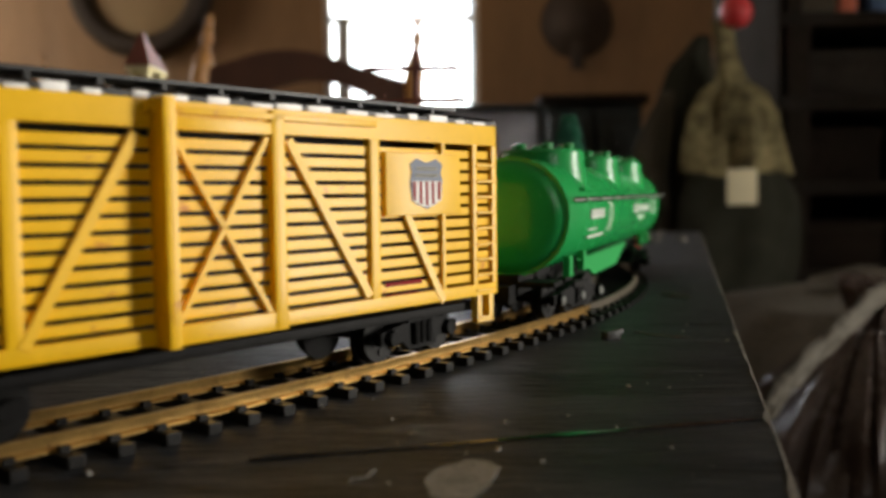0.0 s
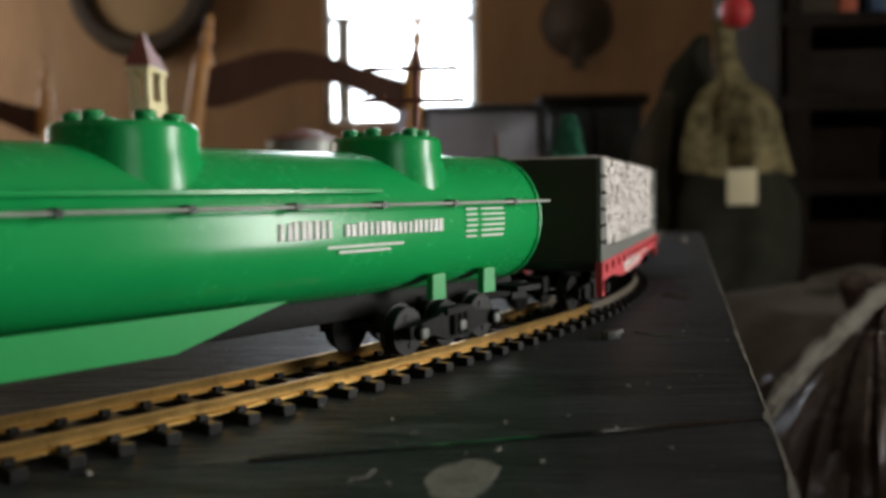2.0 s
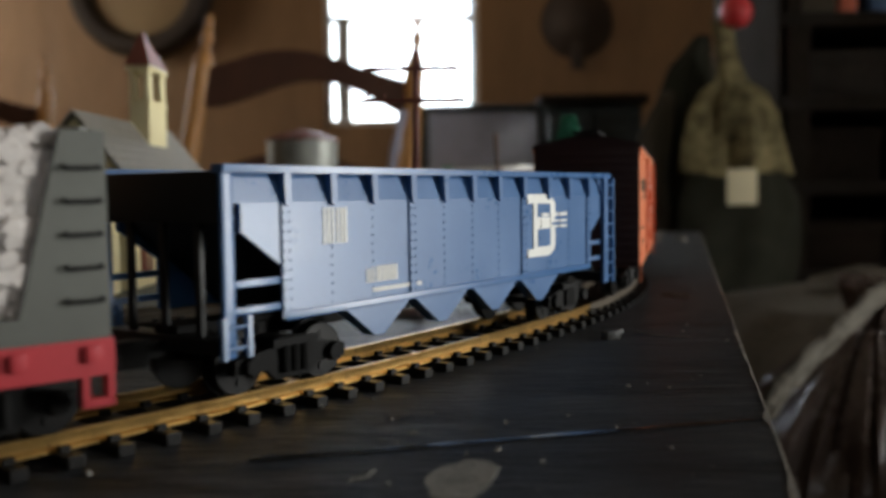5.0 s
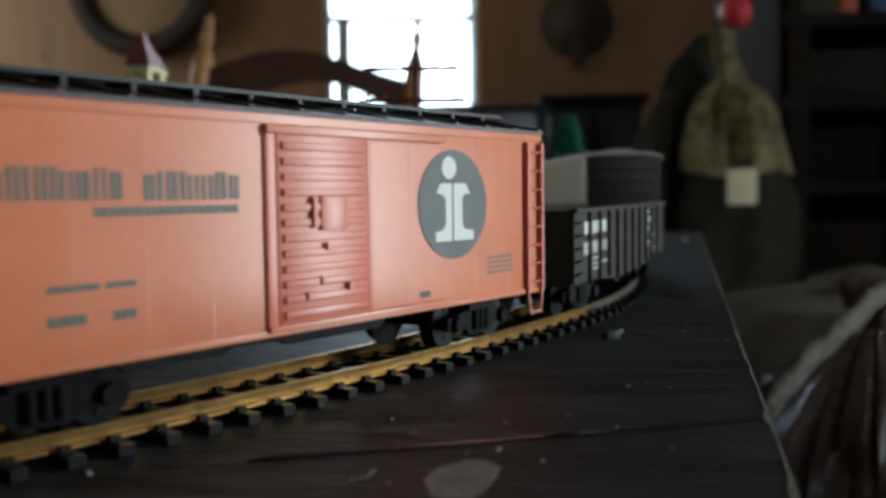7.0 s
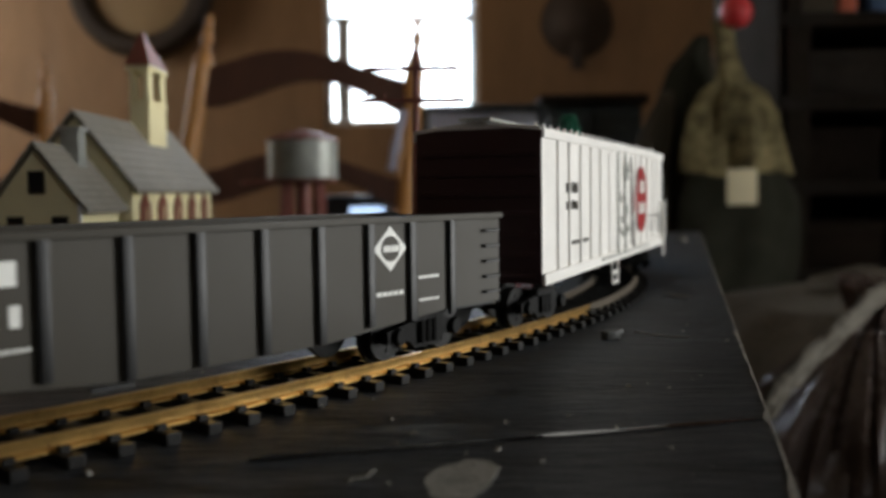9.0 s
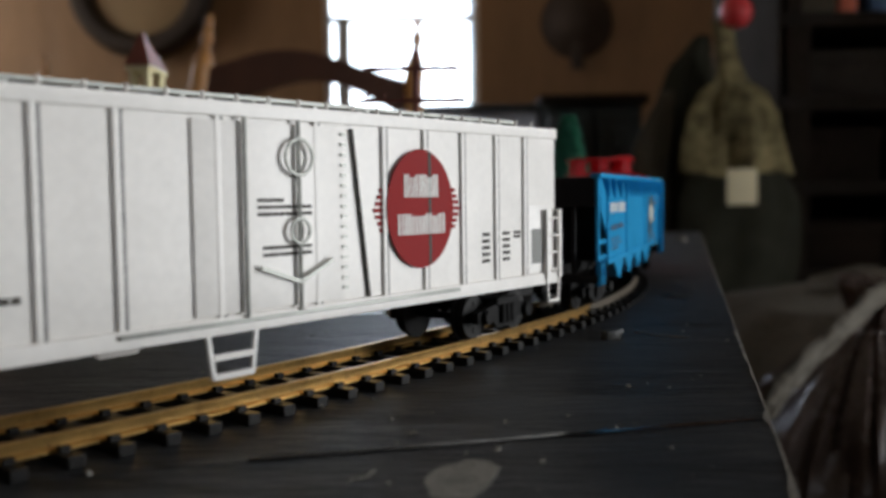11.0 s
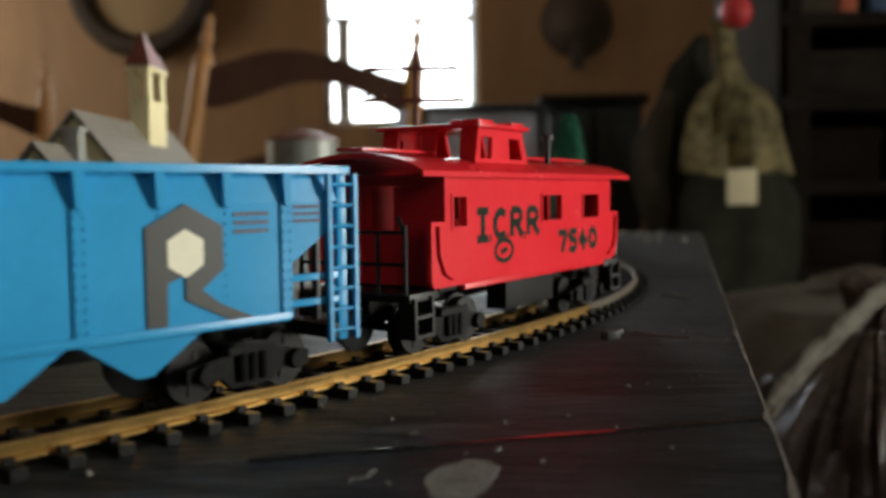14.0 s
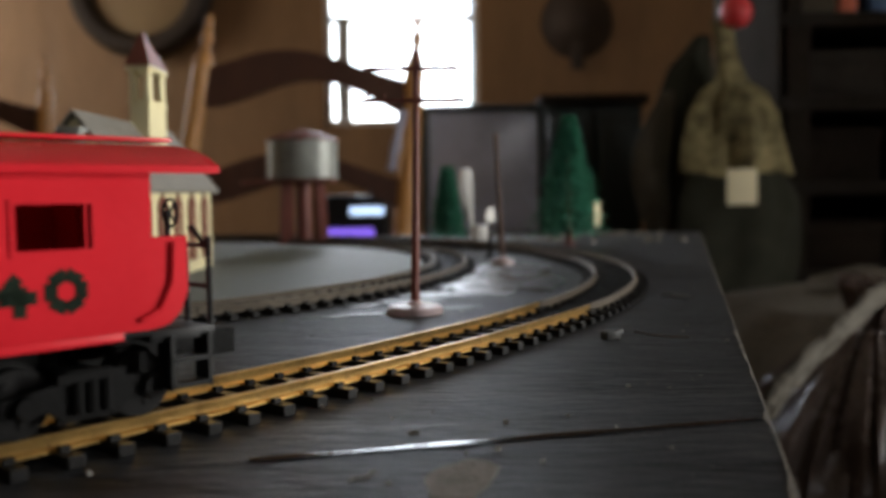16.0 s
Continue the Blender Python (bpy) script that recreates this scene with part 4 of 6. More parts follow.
# ---- orange box car ----
car = base("box_car", "orange box car with sliding door and round emblem", 0.6311, 0.1476, 0.1036)
hl = 73.0
boxpart(car, "body", -hl, hl, -17.2, 17.2, 10.2, 48.0, M_orange, 0.3)
for e in (-1, 1):
    for i in range(14):
        z = 12 + i * 2.6
        boxpart(car, "end_rib", min(e * hl, e * (hl + 0.5)), max(e * hl, e * (hl + 0.5)), -16.5, 16.5, z - 0.7, z + 0.7, M_maroon, 0.2)
    boxpart(car, "end_wall", min(e * (hl - 0.5), e * (hl + 0.25)), max(e * (hl - 0.5), e * (hl + 0.25)), -17.0, 17.0, 10.3, 49.5, M_maroon)
for s in (-1, 1):
    def S(y):
        return s * y
    for z0, z1, x0, x1 in ((46.4, 48.2, -hl, hl), (10.2, 11.4, -hl, hl)):
        boxpart(car, "side_sill" if z0 < 20 else "fascia", x0, x1, min(S(17.1), S(17.6)), max(S(17.1), S(17.6)), z0, z1, M_orange, 0.15)
    boxpart(car, "door_track", -15, 34, min(S(17.1), S(18.5)), max(S(17.1), S(18.5)), 44.8, 46.2, M_orange, 0.2)
    boxpart(car, "door_track", -15, 34, min(S(17.1), S(18.3)), max(S(17.1), S(18.3)), 10.9, 12.0, M_orange, 0.2)
    d = boxpart(car, "door", -12.6, 10.2, min(S(17.0), S(17.9)), max(S(17.0), S(17.9)), 12.0, 44.8, M_orange_door, 0.2, "ribbed orange sliding door")
    for i in range(12):
        z = 13.6 + i * 2.65
        boxpart(d, "door_rib", -11.6, 9.2, min(S(17.8), S(18.4)), max(S(17.8), S(18.4)), z - 0.7, z + 0.7, M_orange_door, 0.3)
    boxpart(d, "door_placard", -2.8, 4.0, min(S(17.8), S(18.6)), max(S(17.8), S(18.6)), 28.0, 34, M_orange_door, 0.2)
    boxpart(d, "door_handle", -5.0, -3.8, min(S(17.8), S(18.9)), max(S(17.8), S(18.9)), 28.5, 34, M_orange_door, 0.2)
    for x, z in ((-6, 16.5), (-2.5, 19), (4.5, 17.5), (-1, 25)):
        boxpart(d, "latch", x - 0.7, x + 0.7, min(S(17.8), S(18.8)), max(S(17.8), S(18.8)), z - 0.7, z + 0.7, M_orange_door, 0.2)
    boxpart(car, "door_post", -15.0, -12.7, min(S(17.1), S(17.8)), max(S(17.1), S(17.8)), 11.4, 46.4, M_orange_door, 0.2)
    boxpart(car, "door_post", 10.3, 11.4, min(S(17.1), S(17.8)), max(S(17.1), S(17.8)), 11.4, 46.4, M_orange_door, 0.2)
    for x in (-61, -50, -38, -26, 23, 34, 46, 58):
        bm = B()
        bx(bm, (x - 0.12) * mm, (x + 0.12) * mm, min(S(17.15), S(17.24)) * mm, max(S(17.15), S(17.24)) * mm, 11.4 * mm, 46.4 * mm)
        for j in range(22):
            zz = 12.4 + j * 1.55
            cy(bm, ((x + 0.7) * mm, S(17.15) * mm, zz * mm), ((x + 0.7) * mm, S(17.27) * mm, zz * mm), 0.14 * mm, 0.1 * mm, 5)
        part("panel_seam", bm, M_orange, car)
    ladder(car, 66.2, 72.2, 10.6, 46, 8, S(17.9), M_orange_door, 5.6)
    for x in (-70,):
        for z in (14.5, 19, 24):
            bm = B()
            cy(bm, ((x - 2) * mm, S(17.8) * mm, z * mm), ((x + 2.4) * mm, S(17.8) * mm, z * mm), 0.28 * mm, None, 6)
            part("grab_iron", bm, M_orange_door, car)
        bm = B()
        for dx in (-1.8, 1.8):
            bar(bm, ((x + dx) * mm, S(17.4) * mm, 10.4 * mm), ((x + dx * 0.8) * mm, S(17.4) * mm, 5.6 * mm), 0.6 * mm, 0.6 * mm)
        bx(bm, (x - 1.8) * mm, (x + 1.8) * mm, min(S(17.1), S(17.7)) * mm, max(S(17.1), S(17.7)) * mm, 5.3 * mm, 6.0 * mm)
        part("stirrup_step", bm, M_orange, car)
    panel(car, "side_skirt", [(-44, 10.4), (-42, 8.6), (-24, 8.6), (-22, 9.4), (-12, 9.4), (-10, 8.4), (14, 8.4), (16, 10.4)], min(S(15.6), S(16.8)), max(S(15.6), S(16.8)), M_truck)
pitched_roof(car, hl + 0.4, 17.2, 48.0, 51.8, M_maroon, M_black)
disc(car, "round_emblem", 37.8, 31.9, 12.0, 11.6, -17.3, M_ink_black, 0.1)
disc(car, "emblem_dot", 36.0, 39.7, 2.5, 2.4, -17.45, M_ink_white, 0.1, 24)
panel(car, "emblem_stem", [(31.2, 24.2), (31.2, 26.2), (33.8, 26.6), (34.7, 27.8), (34.7, 33.2), (33.6, 34.0), (31.6, 34.4), (33, 36.4), (36.9, 36.4), (36.9, 24.2)], -17.5, -17.3, M_ink_white)
panel(car, "emblem_stem", [(37.5, 24.2), (37.5, 36.4), (41.9, 36.4), (43.4, 34.2), (41.6, 34.2), (40.6, 33.2), (40.6, 27.8), (41.4, 26.6), (44.6, 26.2), (44.6, 24.2)], -17.5, -17.3, M_ink_white)
lettering(car, [(-61.6, -41.5, 34.0, 38.6, 8), (-38.5, -20.0, 33.8, 38.2, 7)], M_ink_grey, -0.01722)
lettering(car, [(-46.5, -20.5, 31.6, 32.9, 22), (-54, -46, 21.3, 22.2, 9), (-45, -40, 21.3, 22.2, 4), (-54, -48, 16.6, 18, 5), (-44, -40, 16.6, 18, 3), (-70, -63, 22.2, 22.8, 6)], M_ink_grey, -0.01722)
lettering(car, [(50, 60, z, z + 0.45, 9) for z in (19.5, 18.4, 17.3, 16.2)], M_ink_grey, -0.01722)
lettering(car, [(26, 29.5, 13.0, 14.2, 3)], M_ink_black, -0.01722)

# ---- charcoal gondola ----
car = base("gondola_car", "open charcoal gondola car with white diamond emblem", 0.7926, 0.152, 0.104)
hl = 74.6
for s in (-1, 1):
    lo, hi = min(s * 16.4, s * 15.4), max(s * 16.4, s * 15.4)
    panel(car, "side_sheet", [(-hl, 29.2), (-hl, 10.0), (-56, 10.0), (-20, 7.0), (20, 7.0), (56, 10.0), (hl, 10.0), (hl, 29.2)], lo, hi, M_gon)
    boxpart(car, "top_rail", -hl - 0.4, hl + 0.4, min(s * 17.4, s * 15.2), max(s * 17.4, s * 15.2), 28.6, 29.9, M_gon)
    for x in (-58.3, -45.5, -32.4, -19.5, -6.7, 6.3, 19.3, 32.2, 44.3, 57.0):
        boxpart(car, "side_post", x - 0.9, x + 0.9, min(s * 17.4, s * 16.3), max(s * 17.4, s * 16.3), 8.8 if abs(x) > 20 else 7.2, 28.7, M_black, 0.2)
    for e in (-1, 1):
        for i in range(5):
            z = 12.4 + 3.4 * i
            bm = B()
            cy(bm, (e * 68.6 * mm, s * 17.2 * mm, z * mm), (e * 73.6 * mm, s * 17.2 * mm, z * mm), 0.32 * mm, None, 6)
            for xx in (68.6, 73.6):
                cy(bm, (e * xx * mm, s * 17.2 * mm, z * mm), (e * xx * mm, s * 16.2 * mm, z * mm), 0.32 * mm, None, 6)
            part("grab_iron", bm, M_black, car)
    bm = B()
    bx(bm, -26 * mm, -19 * mm, min(s * 16.2, s * 17.2) * mm, max(s * 16.2, s * 17.2) * mm, 6.2 * mm, 7.0 * mm)
    part("brake_step", bm, M_black, car)
for e in (-1, 1):
    boxpart(car, "end_wall", min(e * hl, e * (hl - 1)), max(e * hl, e * (hl - 1)), -15.4, 15.4, 9, 29.4, M_gon)
boxpart(car, "car_floor", -hl + 1, hl - 1, -15.4, 15.4, 9.2, 10.6, M_black)
lettering(car, [(-64.5, -35, 22.6, 26.0, 4), (-64.5, -35, 17.0, 20.4, 5)], M_ink_white, -0.01645)
lettering(car, [(-56, -46.5, 15.2, 15.8, 9), (-56, -46.5, 13.7, 14.2, 8), (-56, -46.5, 12.3, 12.8, 10), (-43, -34, 13.6, 14.1, 9), (34, 42, 14.4, 15.2, 5), (46.5, 53, 17.0, 17.6, 5), (46.5, 53, 12.4, 12.9, 6)], M_ink_white, -0.01645)
panel(car, "diamond_emblem", [(38.2, 28.0), (43.0, 23.6), (38.2, 19.2), (33.4, 23.6)], -16.55, -16.3, M_ink_white)
disc(car, "emblem_ring", 38.2, 23.6, 2.6, 2.5, -16.6, M_gon, 0.08, 24)
lettering(car, [(36.0, 40.4, 23.0, 24.2, 4)], M_ink_white, -0.01668)

# ---- white refrigerator car ----
car = base("refrigerator_car", "white ribbed refrigerator car with red round emblem", 0.9739, 0.1869, 0.1512)
hl = 93.0
boxpart(car, "body", -hl, hl, -17.0, 17.0, 12.0, 48.6, M_white, 0.4)
for e in (-1, 1):
    boxpart(car, "end_wall", min(e * (hl - 0.5), e * (hl + 0.4)), max(e * (hl - 0.5), e * (hl + 0.4)), -16.9, 16.9, 12, 50, M_maroon)
    for i in range(7):
        z = 14 + i * 5
        boxpart(car, "end_rib", min(e * hl, e * (hl + 0.9)), max(e * hl, e * (hl + 0.9)), -15.5, 15.5, z - 0.8, z + 0.8, M_maroon, 0.2)
for s in (-1, 1):
    boxpart(car, "side_sill", -hl, hl, min(s * 16.9, s * 17.9), max(s * 16.9, s * 17.9), 11.6, 14.4, M_white, 0.2)
    boxpart(car, "fascia", -hl, hl, min(s * 16.9, s * 17.7), max(s * 16.9, s * 17.7), 47.4, 49.2, M_white, 0.2)
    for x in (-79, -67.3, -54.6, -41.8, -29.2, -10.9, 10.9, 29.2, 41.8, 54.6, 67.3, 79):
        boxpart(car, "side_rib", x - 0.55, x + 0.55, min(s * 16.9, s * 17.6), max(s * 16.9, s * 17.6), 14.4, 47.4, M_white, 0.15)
        # black strip that paints the shade beside each rib
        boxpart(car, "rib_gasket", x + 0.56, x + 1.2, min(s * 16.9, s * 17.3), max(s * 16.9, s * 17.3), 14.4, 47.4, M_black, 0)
    d = boxpart(car, "plug_door", -16, 18.2, min(s * 16.9, s * 17.5), max(s * 16.9, s * 17.5), 14.8, 46.8, M_white, 0.3)
    bm = B()
    for x in (-6, 6):
        cy(bm, (x * mm, s * 18.2 * mm, 14 * mm), (x * mm, s * 18.2 * mm, 47.4 * mm), 0.4 * mm, None, 8)
    for x, zz in ((6, 41), (6, 28)):
        for k in range(16):
            a0, a1 = 2 * math.pi * k / 16, 2 * math.pi * (k + 1) / 16
            r = 3.2 if zz > 30 else 2.2
            cy(bm, ((x + r * math.cos(a0)) * mm, s * 18.4 * mm, (zz + r * math.sin(a0)) * mm), ((x + r * math.cos(a1)) * mm, s * 18.4 * mm, (zz + r * math.sin(a1)) * mm), 0.35 * mm, None, 6)
    bar(bm, (-3 * mm, s * 18.2 * mm, 22 * mm), (6 * mm, s * 18.2 * mm, 19 * mm), 0.7 * mm, 0.6 * mm)
    bar(bm, (6 * mm, s * 18.2 * mm, 19 * mm), (14 * mm, s * 18.2 * mm, 22.5 * mm), 0.7 * mm, 0.6 * mm)
    part("door_gear", bm, M_tin, d)
    for i in range(16):
        z = 17 + i * 1.9
        boxpart(d, "door_hinge", 17.0, 18.4, min(s * 17.3, s * 17.8), max(s * 17.3, s * 17.8), z - 0.3, z + 0.3, M_tin, 0)
    bm = B()
    bar(bm, (20.2 * mm, s * 17.2 * mm, 46.6 * mm), (24.4 * mm, s * 17.2 * mm, 14.6 * mm), 0.5 * mm, 0.9 * mm)
    part("brace", bm, M_gon, car)
    boxpart(car, "door_track", -30, 52, min(s * 17.8, s * 18.6), max(s * 17.8, s * 18.6), 13.2, 13.9, M_tin, 0.15)
    boxpart(car, "access_panel", 80.4, 91.5, min(s * 16.9, s * 17.3), max(s * 16.9, s * 17.3), 14.8, 31.0, M_white, 0.2)
    boxpart(car, "data_plate", 82.0, 86.4, min(s * 17.2, s * 17.45), max(s * 17.2, s * 17.45), 17, 25.4, M_grey, 0)
    ladder(car, 87.6, 93.4, 13, 30, 4, s * 18.0, M_white, 7.4)
    bm = B()
    for x in (-14, -4):
        bar(bm, (x * mm, s * 17.6 * mm, 12 * mm), ((x + (1 if x == -14 else -1)) * mm, s * 17.6 * mm, 4.5 * mm), 0.8 * mm, 0.6 * mm)
    for z in (4.8, 8):
        bx(bm, -13 * mm, -5 * mm, min(s * 17.2, s * 18) * mm, max(s * 17.2, s * 18) * mm, (z - 0.5) * mm, (z + 0.5) * mm)
    part("stirrup_step", bm, M_white, car)
pitched_roof(car, hl, 17.0, 49.0, 51.0, M_white, M_tin)
bm = B()
cy(bm, (0, 0, 49.6 * mm), (0, 0, 51.6 * mm), 0.5 * mm, 0.35 * mm, 6)
clip = part("roof_clip", bm, M_white, car)
clip.location = (-88 * mm, -14 * mm, 0)
for i in range(26):
    for s in (-1, 1):
        if i or s > 0:
            share("roof_clip", clip.data, car, Matrix.Translation(((-88 + i * 7.0) * mm, s * 14 * mm, 0)))
disc(car, "round_emblem", 40.0, 31.2, 10.6, 12.2, -17.75, M_ink_red, 0.08)
# carries the rib's painted shade line across the emblem
boxpart(car, "emblem_seam", 42.3, 43.1, -17.9, -17.8, 19.6, 42.9, M_gon, 0)
for sx, cx0 in ((-1, 29.0), (1, 51.0)):
    for k in range(7):
        bm = B()
        z = 27.2 + k * 1.3
        w = 2.8 - abs(k - 3) * 0.6
        bx(bm, min(cx0, cx0 + sx * w) * mm, max(cx0, cx0 + sx * w) * mm, -17.2 * mm, -16.9 * mm, (z - 0.4) * mm, (z + 0.4) * mm)
        part("emblem_scroll", bm, M_ink_red, car)
lettering(car, [(34.4, 45.4, 33.6, 38.2, 6)], M_ink_white, -0.01784)
lettering(car, [(32.4, 47.6, 26.0, 30.2, 7)], M_ink_white, -0.01784)
lettering(car, [(62, 65, z, z + 0.8, 2) for z in (24.5, 23, 21.5, 20, 18.5)], M_gon, -0.01702)
lettering(car, [(70, 73, z, z + 0.8, 2) for z in (24.5, 23, 21.5, 20, 18.5)] + [(74.5, 77.5, 24.6, 25.3, 3), (74.5, 77.5, 23.6, 24.3, 3)], M_gon, -0.01702)
lettering(car, [(-3, 3, 33.2, 33.8, 5), (-3, 9.6, 32, 32.6, 9), (-3, 9.6, 30.8, 31.4, 8), (-2, 9.4, 25.0, 25.6, 9), (-2, 9.4, 23.8, 24.4, 9)], M_gon, -0.01752)
lettering(car, [(-70, -57, 34, 37, 6), (-70, -57, 29.5, 32.0, 7), (-64, -44, 20, 21, 12)], M_gon, -0.01702)

# ---- red caboose ----
car = base("caboose", "red caboose with hand-painted dark green markings", 1.3101, 0.116, 0.0736)
WIN = ((-42.8, -37.4, 27.2, 33.5), (0.4, 11.6, 27.2, 33.5), (26.0, 36.6, 27.2, 33.5))
for s in (-1, 1):
    lo, hi = min(s * 16.8, s * 15.4), max(s * 16.8, s * 15.4)
    bm = B()
    xs = [-46, -42.8, -37.4, 0.4, 11.6, 26.0, 36.6, 45.8]
    bx(bm, -46 * mm, 45.8 * mm, lo * mm, hi * mm, 14.6 * mm, 27.2 * mm)
    bx(bm, -46 * mm, 45.8 * mm, lo * mm, hi * mm, 33.5 * mm, 38.4 * mm)
    for x0, x1 in ((-46, -42.8), (-37.4, 0.4), (11.6, 26.0), (36.6, 45.8)):
        bx(bm, x0 * mm, x1 * mm, lo * mm, hi * mm, 27.2 * mm, 33.5 * mm)
    bmesh.ops.remove_doubles(bm, verts=bm.verts[:], dist=1e-6)
    part("side_wall", bm, M_red, car)
    for x0, x1, z0, z1 in WIN:
        bm = B()
        for q in ((x0 - 0.7, x1 + 0.7, z0 - 0.7, z0), (x0 - 0.7, x1 + 0.7, z1, z1 + 0.7), (x0 - 0.7, x0, z0, z1), (x1, x1 + 0.7, z0, z1)):
            bx(bm, q[0] * mm, q[1] * mm, min(s * 16.7, s * 17.05) * mm, max(s * 16.7, s * 17.05) * mm, q[2] * mm, q[3] * mm)
        part("window_frame", bm, M_red, car)
    # lower apron that reaches past the walls with rounded corners
    panel(car, "end_apron", [(-51.4, 28.4), (-51.4, 16), (-50.4, 14.6), (-46, 14.6), (-46, 28.4)], lo, hi, M_red)
    panel(car, "end_apron", [(51.6, 28.4), (51.6, 20), (50.4, 17), (48.5, 15.2), (45.8, 14.6), (45.8, 28.4)], lo, hi, M_red)
    for e, (x0, x1) in ((-1, (-49, -43)), (1, (43, 49))):
        bm = B()
        pts = [(e * 49.2, 27.5), (e * 48.8, 21.5), (e * 46.8, 17.6), (e * 43.6, 16.2)]
        for a, b in zip(pts, pts[1:]):
            cy(bm, (a[0] * mm, s * 17.2 * mm, a[1] * mm), (b[0] * mm, s * 17.2 * mm, b[1] * mm), 0.4 * mm, None, 6)
        part("grab_rail", bm, M_red, car)
    boxpart(car, "sill_skirt", -38, 41, lo, hi, 13.4, 14.6, M_red, 0.2)
    boxpart(car, "battery_box", -17, 9, min(s * 15.6, s * 10), max(s * 15.6, s * 10), 6.6, 13.3, M_truck, 0.3)
    # cupola side
    c0, c1, cz0, cz1 = -27.5, -1.5, 41.2, 49.2
    yl, yh = min(s * 13.6, s * 12.4), max(s * 13.6, s * 12.4)
    panel(car, "cupola_side", [(c0, cz0), (c1, cz0), (c1, 42.2), (c0, 42.2)], yl, yh, M_red)
    panel(car, "cupola_side", [(c0 + 1.0, 47.2), (c1 - 2.2, 47.2), (c1 - 2.8, cz1), (c0 + 1.4, cz1)], yl, yh, M_red)
    panel(car, "cupola_side", [(c0, 42.2), (c0 + 2.2, 42.2), (c0 + 2.8, 47.2), (c0 + 1.0, 47.2)], yl, yh, M_red)
    panel(car, "cupola_side", [(-20.0, 42.2), (-11.0, 42.2), (-11.4, 47.2), (-19.6, 47.2)], yl, yh, M_red)
    panel(car, "cupola_side", [(-4.4, 42.2), (c1, 42.2), (c1 - 2.2, 47.2), (-6.0, 47.2)], yl, yh, M_red)
for e, x in ((-1, -45.3), (1, 45.1)):
    bm = B()
    for q in ((-15.4, -5, 14.6, 38.4), (5, 15.4, 14.6, 38.4), (-5, 5, 36, 38.4)):
        bx(bm, (x - 0.7) * mm, (x + 0.7) * mm, q[0] * mm, q[1] * mm, q[2] * mm, q[3] * mm)
    part("end_wall", bm, M_red, car)
    bm = B()
    bx(bm, (x - 0.5) * mm, (x + 0.5) * mm, -4.9 * mm, 4.9 * mm, 14.6 * mm, 26 * mm)
    bx(bm, (x - 0.5) * mm, (x + 0.5) * mm, -4.9 * mm, -3.2 * mm, 26 * mm, 35.8 * mm)
    bx(bm, (x - 0.5) * mm, (x + 0.5) * mm, 3.2 * mm, 4.9 * mm, 26 * mm, 35.8 * mm)
    part("end_door", bm, M_red, car)
    xp = e * 57.0
    boxpart(car, "platform", min(e * 46, xp), max(e * 46, xp), -15, 15, 12.2, 14.0, M_black)
    for y in (-14, -7, 7, 14):
        bm = B()
        cy(bm, (xp * mm, y * mm, 13.5 * mm), (xp * mm, y * mm, (28 if abs(y) > 10 else 26.5) * mm), 0.5 * mm, None, 8)
        if abs(y) > 10:
            cy(bm, (xp * mm, y * mm, 26 * mm), ((xp - e * 1.5) * mm, y * 0.8 * mm, 29.5 * mm), 0.5 * mm, None, 8)
        part("railing_post", bm, M_black, car)
    for z in (20, 26.5):
        bm = B()
        cy(bm, (xp * mm, -14 * mm, z * mm), (xp * mm, 14 * mm, z * mm), 0.4 * mm, None, 8)
        part("railing_bar", bm, M_black, car)
    bm = B()
    xw = xp + e * 0.6
    cy(bm, (xw * mm, 0, 14 * mm), (xw * mm, 0, 32 * mm), 0.5 * mm, None, 8)
    for k in range(14):
        a0, a1 = 2 * math.pi * k / 14, 2 * math.pi * (k + 1) / 14
        cy(bm, ((xw + e * 0.6) * mm, 2.4 * math.cos(a0) * mm, (31.6 + 2.4 * math.sin(a0)) * mm), ((xw + e * 0.6) * mm, 2.4 * math.cos(a1) * mm, (31.6 + 2.4 * math.sin(a1)) * mm), 0.28 * mm, None, 6)
    for k in range(4):
        a0 = math.pi / 4 + k * math.pi / 2
        cy(bm, ((xw + e * 0.6) * mm, 0, 31.6 * mm), ((xw + e * 0.6) * mm, 2.4 * math.cos(a0) * mm, (31.6 + 2.4 * math.sin(a0)) * mm), 0.25 * mm, None, 6)
    part("brake_wheel", bm, M_black, car, "black brake wheel on a staff")
    for s in (-1, 1):
        bm = B()
        for xx in (49, 55.5):
            bx(bm, min(e * xx, e * (xx + 0.7)) * mm, max(e * xx, e * (xx + 0.7)) * mm, min(s * 15.8, s * 11.5) * mm, max(s * 15.8, s * 11.5) * mm, 4.6 * mm, 13.0 * mm)
        for z in (4.8, 8.8):
            bx(bm, min(e * 49, e * 56) * mm, max(e * 49, e * 56) * mm, min(s * 15.8, s * 12.5) * mm, max(s * 15.8, s * 12.5) * mm, z * mm, (z + 0.7) * mm)
        part("step", bm, M_black, car)
boxpart(car, "underframe", -46, 46, -15.2, 15.2, 13.4, 14.6, M_truck)
boxpart(car, "centre_sill", -55, 55, -3, 3, 9, 13.4, M_truck)
